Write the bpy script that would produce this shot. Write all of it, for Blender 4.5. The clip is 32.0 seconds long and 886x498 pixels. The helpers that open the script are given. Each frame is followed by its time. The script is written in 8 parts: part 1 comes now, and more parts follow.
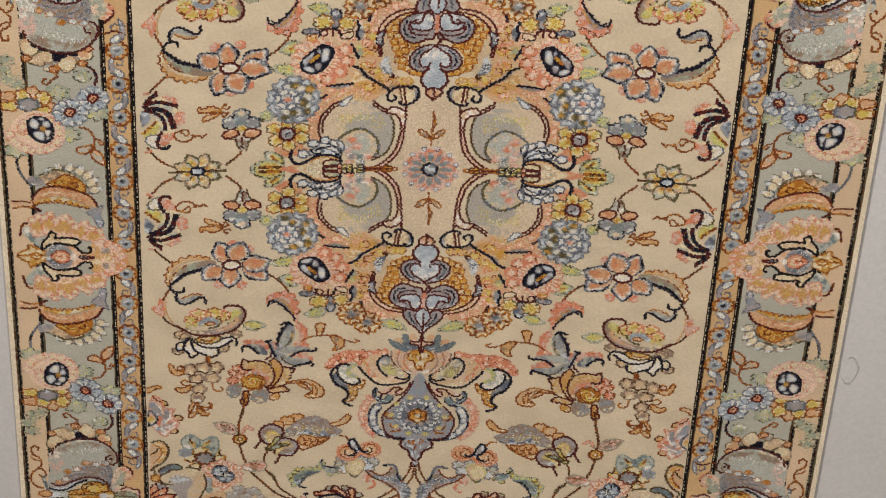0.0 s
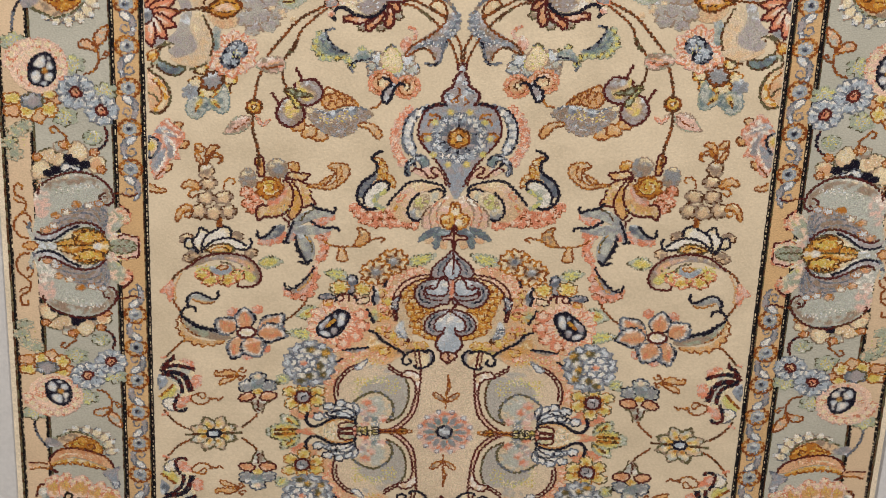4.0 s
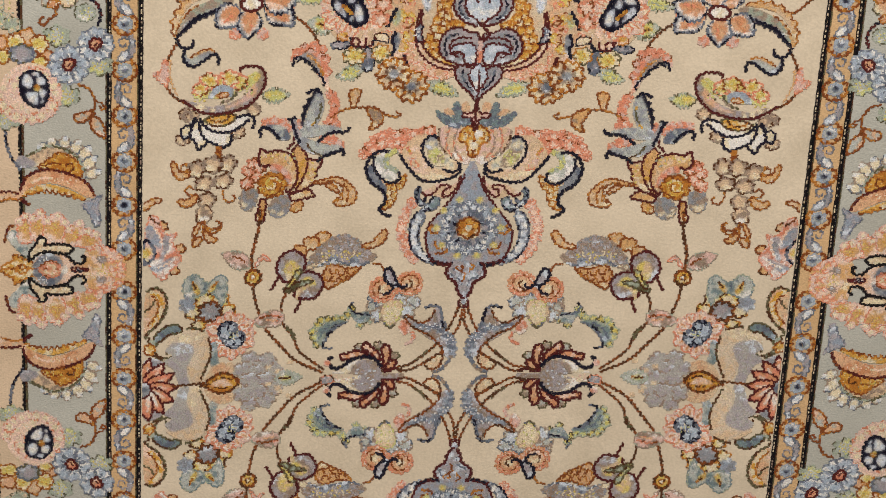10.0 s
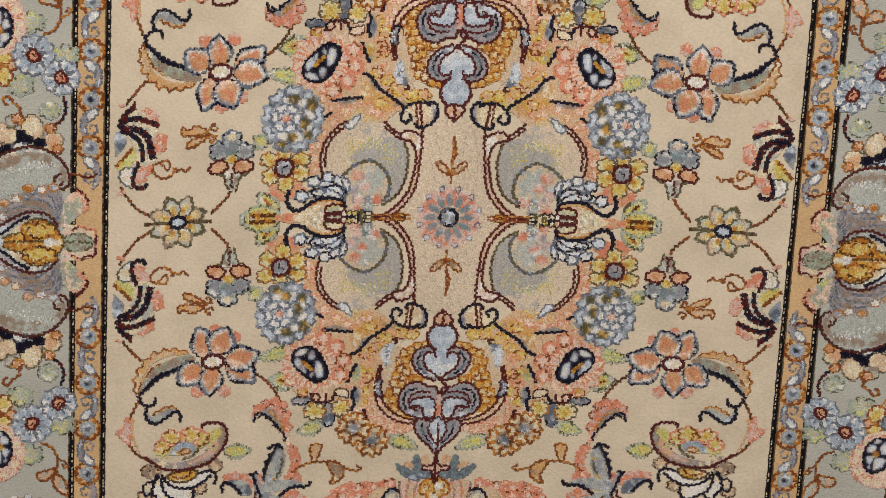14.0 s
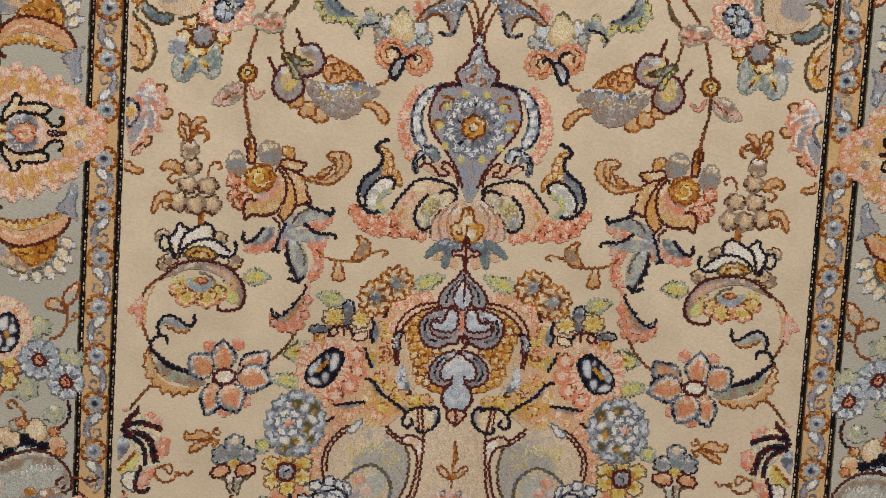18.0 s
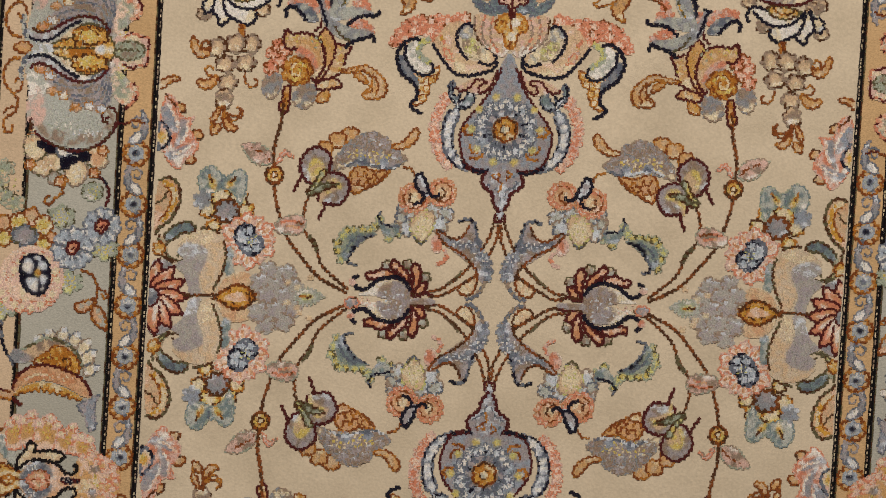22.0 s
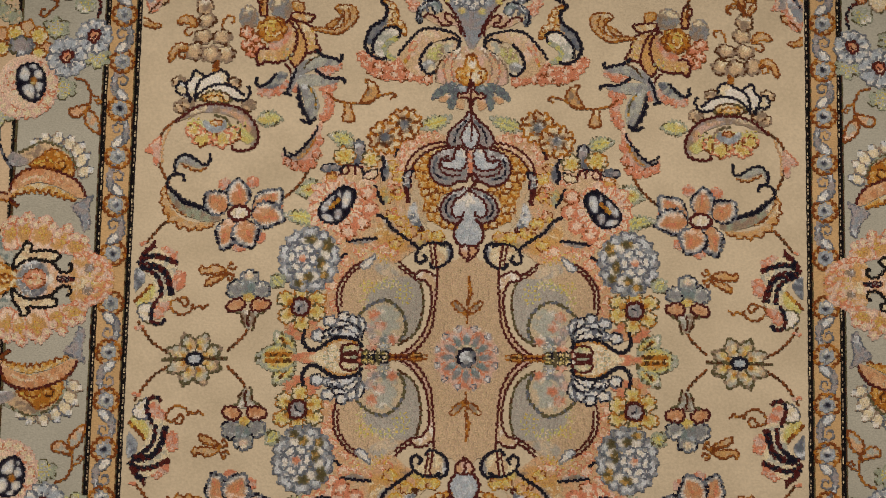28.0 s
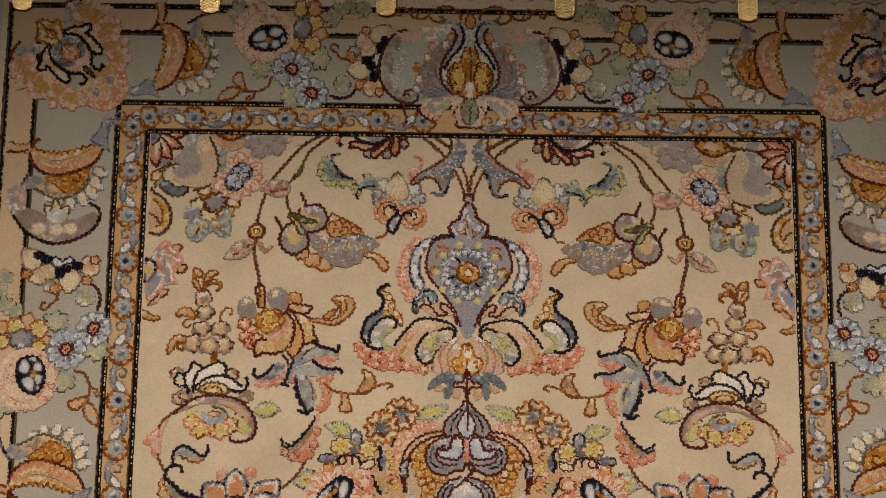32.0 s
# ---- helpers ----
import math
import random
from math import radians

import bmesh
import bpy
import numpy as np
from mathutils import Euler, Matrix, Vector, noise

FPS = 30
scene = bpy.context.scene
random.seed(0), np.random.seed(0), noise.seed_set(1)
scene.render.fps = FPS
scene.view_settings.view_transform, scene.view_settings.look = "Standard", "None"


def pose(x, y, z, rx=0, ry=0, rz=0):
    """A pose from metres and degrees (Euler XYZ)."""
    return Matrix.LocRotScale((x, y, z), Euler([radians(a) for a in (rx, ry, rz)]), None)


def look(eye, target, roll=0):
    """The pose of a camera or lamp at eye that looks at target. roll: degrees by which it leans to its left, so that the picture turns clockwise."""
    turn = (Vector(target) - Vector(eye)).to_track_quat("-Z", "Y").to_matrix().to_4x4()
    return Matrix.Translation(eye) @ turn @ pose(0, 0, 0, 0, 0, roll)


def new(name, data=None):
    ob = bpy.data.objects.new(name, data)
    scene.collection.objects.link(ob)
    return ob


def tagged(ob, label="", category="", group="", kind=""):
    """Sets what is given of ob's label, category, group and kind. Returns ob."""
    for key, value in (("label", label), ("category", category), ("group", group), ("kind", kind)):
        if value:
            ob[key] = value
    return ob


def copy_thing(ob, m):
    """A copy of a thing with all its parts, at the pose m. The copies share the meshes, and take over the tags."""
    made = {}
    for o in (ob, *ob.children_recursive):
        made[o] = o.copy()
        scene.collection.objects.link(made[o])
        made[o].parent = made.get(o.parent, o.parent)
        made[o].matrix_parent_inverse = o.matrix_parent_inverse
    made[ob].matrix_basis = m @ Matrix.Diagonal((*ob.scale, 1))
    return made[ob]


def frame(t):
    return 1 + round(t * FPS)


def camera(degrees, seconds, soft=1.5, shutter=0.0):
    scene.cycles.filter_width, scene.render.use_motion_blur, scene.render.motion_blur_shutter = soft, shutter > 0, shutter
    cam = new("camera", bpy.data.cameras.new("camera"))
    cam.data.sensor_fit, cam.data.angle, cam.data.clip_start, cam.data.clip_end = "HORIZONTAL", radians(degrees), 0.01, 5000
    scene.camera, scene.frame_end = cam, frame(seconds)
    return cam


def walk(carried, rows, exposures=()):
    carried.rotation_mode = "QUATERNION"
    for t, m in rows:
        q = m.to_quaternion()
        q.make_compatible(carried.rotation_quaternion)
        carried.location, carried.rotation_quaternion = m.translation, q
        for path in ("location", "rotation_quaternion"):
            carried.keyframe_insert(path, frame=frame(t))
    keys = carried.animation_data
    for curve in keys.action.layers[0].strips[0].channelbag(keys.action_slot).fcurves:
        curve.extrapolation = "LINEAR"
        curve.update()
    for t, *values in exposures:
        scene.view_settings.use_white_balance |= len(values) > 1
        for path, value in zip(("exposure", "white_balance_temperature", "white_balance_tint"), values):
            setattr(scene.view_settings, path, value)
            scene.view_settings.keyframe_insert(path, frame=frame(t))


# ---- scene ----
cam = camera(19.91, 32.0, 1.05)
PATH = [
    (0, 0.0520, -1.9225, 2.2307, 52.67, -2.59, 3.08),
    (0.5, 0.0516, -1.9233, 2.2335, 53.27, -2.62, 3.12),
    (1, 0.0516, -1.9243, 2.2379, 53.85, -2.63, 3.27),
    (1.5, 0.0519, -1.9220, 2.2427, 54.51, -2.57, 3.38),
    (2, 0.0510, -1.9235, 2.2498, 55.18, -2.56, 3.40),
    (2.5, 0.0500, -1.9205, 2.2566, 55.79, -2.54, 3.39),
    (3, 0.0498, -1.9202, 2.2618, 56.52, -2.47, 3.36),
    (3.5, 0.0497, -1.9211, 2.2673, 57.17, -2.45, 3.34),
    (5.5, 0.0414, -1.9175, 2.2868, 59.50, -2.50, 3.37),
    (6, 0.0413, -1.9186, 2.2927, 60.11, -2.45, 3.31),
    (6.5, 0.0410, -1.9195, 2.2971, 60.73, -2.48, 3.18),
    (7, 0.0405, -1.9200, 2.2995, 61.37, -2.57, 3.09),
    (7.5, 0.0386, -1.9205, 2.3016, 62.03, -2.72, 3.13),
    (8, 0.0305, -1.9244, 2.3054, 62.64, -2.92, 3.00),
    (8.5, 0.0264, -1.9259, 2.3058, 63.27, -3.06, 2.92),
    (9, 0.0249, -1.9270, 2.3087, 63.94, -3.17, 2.94),
    (9.5, 0.0246, -1.9315, 2.3142, 64.66, -3.22, 2.92),
    (10, 0.0219, -1.9355, 2.3160, 65.45, -3.27, 2.84),
    (10.5, 0.0206, -1.9378, 2.3186, 66.18, -3.25, 2.72),
    (11, 0.0227, -1.9396, 2.3206, 67.06, -3.20, 2.47),
    (11.5, 0.0235, -1.9427, 2.3281, 68.33, -3.07, 2.14),
    (12, 0.0220, -1.9462, 2.3330, 69.52, -2.98, 1.93),
    (12.5, 0.0194, -1.9496, 2.3385, 70.49, -2.95, 1.85),
    (13, 0.0178, -1.9524, 2.3447, 71.31, -2.85, 1.72),
    (13.5, 0.0168, -1.9528, 2.3488, 72.08, -2.82, 1.60),
    (14, 0.0130, -1.9518, 2.3528, 72.73, -2.87, 1.47),
    (14.5, 0.0096, -1.9554, 2.3570, 73.36, -2.96, 1.39),
    (16.5, -0.0103, -1.9618, 2.3621, 76.26, -3.23, 1.06),
    (17, -0.0153, -1.9613, 2.3629, 77.23, -3.22, 0.96),
    (17.5, -0.0185, -1.9660, 2.3666, 78.31, -3.16, 0.76),
    (18, -0.0212, -1.9700, 2.3703, 79.28, -3.25, 0.61),
    (18.5, -0.0237, -1.9715, 2.3693, 80.41, -3.33, 0.53),
    (19, -0.0264, -1.9717, 2.3682, 81.37, -3.31, 0.45),
    (19.5, -0.0287, -1.9714, 2.3674, 82.20, -3.31, 0.32),
    (20, -0.0302, -1.9758, 2.3663, 83.29, -3.31, 0.19),
    (20.5, -0.0301, -1.9828, 2.3653, 84.44, -3.28, 0.19),
    (21, -0.0290, -1.9883, 2.3644, 85.47, -3.29, 0.32),
    (21.5, -0.0312, -1.9927, 2.3629, 86.53, -3.28, 0.38),
    (22, -0.0334, -1.9941, 2.3617, 87.48, -3.28, 0.48),
    (22.5, -0.0332, -1.9946, 2.3597, 88.58, -3.18, 0.58),
    (23, -0.0323, -1.9995, 2.3578, 90.12, -2.98, 0.53),
    (23.5, -0.0325, -2.0015, 2.3564, 91.73, -2.77, 0.39),
    (24, -0.0275, -2.0048, 2.3530, 93.35, -2.55, 0.46),
    (24.5, -0.0204, -2.0079, 2.3505, 94.53, -2.35, 0.54),
    (25, -0.0152, -2.0071, 2.3491, 95.51, -2.17, 0.53),
    (25.5, -0.0109, -2.0046, 2.3486, 96.44, -1.93, 0.38),
    (27.5, 0.0181, -2.0095, 2.3475, 101.00, -1.32, 0.71),
    (28, 0.0225, -2.0106, 2.3486, 102.25, -1.27, 1.00),
    (28.5, 0.0244, -2.0141, 2.3514, 103.54, -1.14, 1.15),
    (29, 0.0291, -2.0169, 2.3528, 104.59, -1.01, 1.32),
    (29.5, 0.0346, -2.0216, 2.3533, 105.31, -1.03, 1.50),
    (30, 0.0340, -2.0236, 2.3561, 105.81, -1.05, 1.48),
    (30.5, 0.0332, -2.0240, 2.3589, 106.28, -1.04, 1.42),
    (31, 0.0312, -2.0257, 2.3614, 106.83, -0.97, 1.27),
    (31.5, 0.0320, -2.0304, 2.3642, 107.42, -0.95, 1.21),
    (32, 0.0323, -2.0292, 2.3641, 108.27, -0.89, 1.29),
]
EXPOSURES = [(0, 0.72, 6200, 11), (3, 0.72, 6150, 11), (6, 0.62, 6100, 11), (9, 0.48, 6050, 12), (11, 0.41, 6000, 12), (13, 0.25, 5950, 12), (16, -0.06, 6050, 12), (19, -0.21, 6200, 13), (22, -0.43, 6350, 13), (23, -0.40, 6420, 13), (24, -0.48, 6480, 12), (25, -0.53, 6550, 12), (28, -0.82, 6850, 13), (29, -0.88, 6900, 14), (30, -0.83, 6950, 15), (32, -0.82, 7100, 17)]
walk(cam, [(t, pose(*p)) for t, *p in PATH], EXPOSURES)

# ---- light ----
world = bpy.data.worlds.new("world")
scene.world = world
world.use_nodes = True
world.node_tree.nodes["Background"].inputs[0].default_value = (1.0, 0.93, 0.84, 1)
world.node_tree.nodes["Background"].inputs[1].default_value = 0.05


def spot_lamp(at, aim, degrees, watts, colour):
    """A gallery spotlight under the ceiling."""
    data = bpy.data.lights.new("gallery_spotlight", "SPOT")
    data.spot_size, data.spot_blend, data.shadow_soft_size = radians(degrees), 0.45, 0.12
    data.energy, data.color = watts, colour
    ob = new("gallery_spotlight", data)
    ob.matrix_basis = look(at, aim)
    return ob


spot_lamp((0.5, -2.5, 3.8), (0.05, 0.0, 1.15), 71.6, 170, (1.0, 0.95, 0.88))
spot_lamp((-0.7, -2.6, 3.8), (-0.05, 0.0, 1.15), 71.6, 255, (1.0, 0.95, 0.88))

# ---- materials ----
def srgb(r, g, b):
    return [((c / 255 + 0.055) / 1.055) ** 2.4 for c in (r, g, b)]


def noise_at(nt, scale, detail=2.0, along=1.0):
    """Noise of the object's own place; along below 1 draws it out sideways, as weft rows are."""
    tex, way = nt.nodes.new("ShaderNodeTexNoise"), nt.nodes.new("ShaderNodeMapping")
    tex.inputs["Scale"].default_value, tex.inputs["Detail"].default_value = scale, detail
    way.inputs["Scale"].default_value = (along, 1, 1)
    nt.links.new(nt.nodes["Texture Coordinate"].outputs["Object"], way.inputs["Vector"])
    nt.links.new(way.outputs[0], tex.inputs["Vector"])
    return tex.outputs["Fac"]


def mixed(nt, fac, a, b, lo, hi):
    """Colour a to colour b as fac goes from lo to hi."""
    ramp = nt.nodes.new("ShaderNodeMapRange")
    ramp.inputs["From Min"].default_value, ramp.inputs["From Max"].default_value = lo, hi
    nt.links.new(fac, ramp.inputs["Value"])
    mix = nt.nodes.new("ShaderNodeMix")
    mix.data_type = "RGBA"
    nt.links.new(ramp.outputs[0], mix.inputs[0])
    for k, c in ((6, a), (7, b)):
        if isinstance(c, (list, tuple)):
            mix.inputs[k].default_value = (*c, 1)
        else:
            nt.links.new(c, mix.inputs[k])
    return mix.outputs[2]


def surface(name, colour, rough=0.9, fine=900.0, coarse=12.0, vary=0.16, sheen=0.0, bump=0.0006, metal=0.0, along=1.0):
    """A material with two scales of variation and a fine relief."""
    m = bpy.data.materials.new(name)
    m.use_nodes = True
    nt = m.node_tree
    nt.nodes.new("ShaderNodeTexCoord")
    b = nt.nodes["Principled BSDF"]
    grain, stain = noise_at(nt, fine, 2.0, along), noise_at(nt, coarse, 3.0, along)
    if colour is None:
        yarn = nt.nodes.new("ShaderNodeAttribute")
        yarn.attribute_name = "dye"
        base = nt.nodes.new("ShaderNodeMix")
        base.data_type, base.blend_type = "RGBA", "MULTIPLY"
        base.inputs[0].default_value = 1.0
        nt.links.new(yarn.outputs["Color"], base.inputs[6])
        nt.links.new(mixed(nt, grain, [1 - 1.6 * vary] * 3, [1 + 1.6 * vary] * 3, 0.3, 0.7), base.inputs[7])
        base = base.outputs[2]
    else:
        base = mixed(nt, grain, [c * (1 - 1.6 * vary) for c in colour], [min(1.0, c * (1 + 1.6 * vary)) for c in colour], 0.3, 0.7)
    tone = mixed(nt, stain, (0.86, 0.855, 0.84), (1.0, 1.0, 1.0), 0.32, 0.62)
    mul = nt.nodes.new("ShaderNodeMix")
    mul.data_type, mul.blend_type = "RGBA", "MULTIPLY"
    mul.inputs[0].default_value = 1.0
    nt.links.new(base, mul.inputs[6])
    nt.links.new(tone, mul.inputs[7])
    nt.links.new(mul.outputs[2], b.inputs["Base Color"])
    b.inputs["Roughness"].default_value, b.inputs["Metallic"].default_value = rough, metal
    b.inputs["Specular IOR Level"].default_value = 0.06 if rough > 0.8 else 0.3
    if sheen:
        b.inputs["Sheen Weight"].default_value, b.inputs["Sheen Roughness"].default_value = sheen, 0.55
    if bump:
        node = nt.nodes.new("ShaderNodeBump")
        node.inputs["Strength"].default_value, node.inputs["Distance"].default_value = 0.8, bump
        nt.links.new(grain, node.inputs["Height"])
        nt.links.new(node.outputs["Normal"], b.inputs["Normal"])
    return m


# dyes of the yarn: wool is dull, silk has a lower roughness
CREAM = (213, 194, 164)
WOOL = {
    "black": (18, 15, 16), "navy": (22, 20, 32), "maroon": (74, 26, 24), "rust": (122, 62, 26), "brown": (76, 44, 24),
    "olive": (88, 80, 54), "taupe": (150, 128, 108), "grey": (142, 141, 141), "lilac": (164, 153, 150), "steel": (100, 104, 113),
    "blue": (148, 153, 160), "teal": (118, 131, 129), "sage": (160, 164, 142), "tan": (206, 158, 102), "peach": (212, 165, 124),
    "orange": (202, 139, 96), "coral": (208, 130, 98), "pink": (216, 178, 160), "ochre": (176, 110, 42), "mist": (182, 181, 168),
    "skin": (212, 180, 142), "cream": (206, 184, 152), "sand": (215, 193, 163), "dove": (176, 168, 156), "umber": (203, 174, 140), "stripe": (212, 184, 150),
}
SILK = {
    "white": (232, 222, 206), "ice": (204, 207, 209), "yellow": (210, 184, 92), "gold": (202, 148, 58), "lemon": (200, 194, 116),
    "sky": (167, 175, 182), "blush": (232, 196, 168), "ivory": (226, 206, 166),
}
GROUND_RGB = {"field": CREAM, "guard": (206, 168, 120), "border": (181, 176, 160), "stripe": (212, 184, 150), "selvage": (226, 208, 180)}
GROUND = {
    "field": surface("wool_field", srgb(*CREAM), 0.95, 520, 24, 0.045, 0.05, bump=0.0004, along=0.85), "guard": surface("wool_guard", srgb(*GROUND_RGB["guard"]), 0.95, 800, 20, 0.08, 0.05, along=0.7),
    "border": surface("wool_border", srgb(*GROUND_RGB["border"]), 0.95, 800, 14, 0.06, 0.05, along=0.7), "stripe": surface("wool_stripe", srgb(*GROUND_RGB["stripe"]), 0.95, 800, 14, 0.06, 0.05, along=0.7),
    "selvage": surface("cotton_selvage", srgb(*GROUND_RGB["selvage"]), 0.95, 500, 20, 0.1, 0.05),
}
PILE = [surface("wool_pile", None, 0.92, vary=0.1, sheen=0.03), surface("silk_pile", None, 0.5, vary=0.13, sheen=0.06)]
DYES = list(WOOL) + list(SILK)
INDEX = {dye: i + 1 for i, dye in enumerate(DYES)}

# the lighter yarn that each dye takes for its painted glints and highlights
FLECK = {"coral": "blush", "orange": "blush", "peach": "blush", "pink": "white", "steel": "ice", "blue": "ice", "grey": "ice", "lilac": "ice", "taupe": "ivory",
         "gold": "ivory", "ochre": "yellow", "tan": "ivory", "sage": "lemon", "skin": "ivory", "mist": "white", "teal": "sky", "sky": "white", "yellow": "ivory"}
GLINT = np.arange(len(DYES) + 1)
for dye, light in FLECK.items():
    GLINT[INDEX[dye]] = INDEX[light]

# ---- the loom: motifs are tied knot by knot on one grid ----
KNOT = 1.0                     # mm
U0, Z0, NU, NZ = -412.0, -208.0, 824, 3210
BASE = 0.26                     # metres from the floor to the height that the motifs count from
PERIOD, FIRST, FIELD_U, FIELD_Z = 918.0, 600.0, 276.0, (-74.0, 2876.0)
dye_grid, part_grid = np.zeros((NZ, NU), np.int16), np.zeros((NZ, NU), np.int32)
line_grid = np.zeros((NZ, NU), bool)
raw = np.random.default_rng(4).random((NZ, NU)).astype(np.float32)
clump = raw
for axis in (0, 1, 0, 1):
    clump = (np.roll(clump, 1, axis) + np.roll(clump, -1, axis) + 1.2 * clump) / 3.2
clump = (clump - clump.mean()) / clump.std() * 1.05 + (raw - 0.5) * 0.45
knot_noise = 1 / (1 + np.exp(-1.7 * clump))
grid_u = U0 + (np.arange(NU) + 0.5) * KNOT
grid_z = Z0 + (np.arange(NZ) + 0.5) * KNOT
in_field = (np.abs(grid_u)[None, :] < FIELD_U - 2) & (grid_z[:, None] > FIELD_Z[0] + 2) & (grid_z[:, None] < FIELD_Z[1] - 2)
in_border = ~((np.abs(grid_u)[None, :] < FIELD_U + 1) & (grid_z[:, None] > FIELD_Z[0] - 1) & (grid_z[:, None] < FIELD_Z[1] + 1))
PARTS = []                      # name, label


def smooth(pts, closed=True, k=5):
    """A Catmull-Rom curve through the points."""
    p = np.array(pts, float)
    if len(p) < 3:
        s = np.linspace(0, 1, 8)[:, None]
        return p[0] * (1 - s) + p[-1] * s
    q = np.vstack([p[-1], p, p[0], p[1]]) if closed else np.vstack([2 * p[0] - p[1], p, 2 * p[-1] - p[-2]])
    a, b, c, d = q[:-3, None], q[1:-2, None], q[2:-1, None], q[3:, None]
    s = np.linspace(0, 1, k, endpoint=False)[None, :, None]
    out = 0.5 * (2 * b + (c - a) * s + (2 * a - 5 * b + 4 * c - d) * s ** 2 + (3 * b - a - 3 * c + d) * s ** 3)
    out = out.reshape(-1, 2)
    return out if closed else np.vstack([out, p[-1]])


# the weaver's drift: how far the field's pattern slides along, tilts and sags, and how much wider its right half is
DRIFT_Z = (141, 370, 600, 830, 1059, 1288, 1518, 1747, 1977, 2206, 2436, 2665, 2895)
DRIFT = (23.4, 8.7, -1.9, -6.3, -1.4, -0.2, -3.9, -3.3, -2.5, -3.5, -0.3, -2.2, -10.3)
DRIFT_TILT = (-5.4, -2.8, -0.1, 3.4, 3.4, 1.3, -2.2, -2.9, -0.9, 0.5, -0.1, -2.0, -4.6)
DRIFT_SAG = (-5.0, -5.6, -6.2, -8.7, -8.0, -7.0, -6.8, -4.4, -2.2, -2.5, -2.4, -4.7, -10.3)
DRIFT_U = (1.5, 1.5, 1.5, 1.5, 1.5, 1.5, 1.5, 1.5, 2, 1, 0, 1, 2)


def drift(p):
    """A field point, in mm of the cartoon, to where it was tied."""
    u, s = p[:, 0], p[:, 1]
    at = lambda row: np.interp(s, DRIFT_Z, row)
    return np.stack([u + at(DRIFT_U) * np.minimum(np.abs(u) / 80, 1), s + at(DRIFT) + at(DRIFT_TILT) * u / 200 + at(DRIFT_SAG) * (u / 200) ** 2], 1)


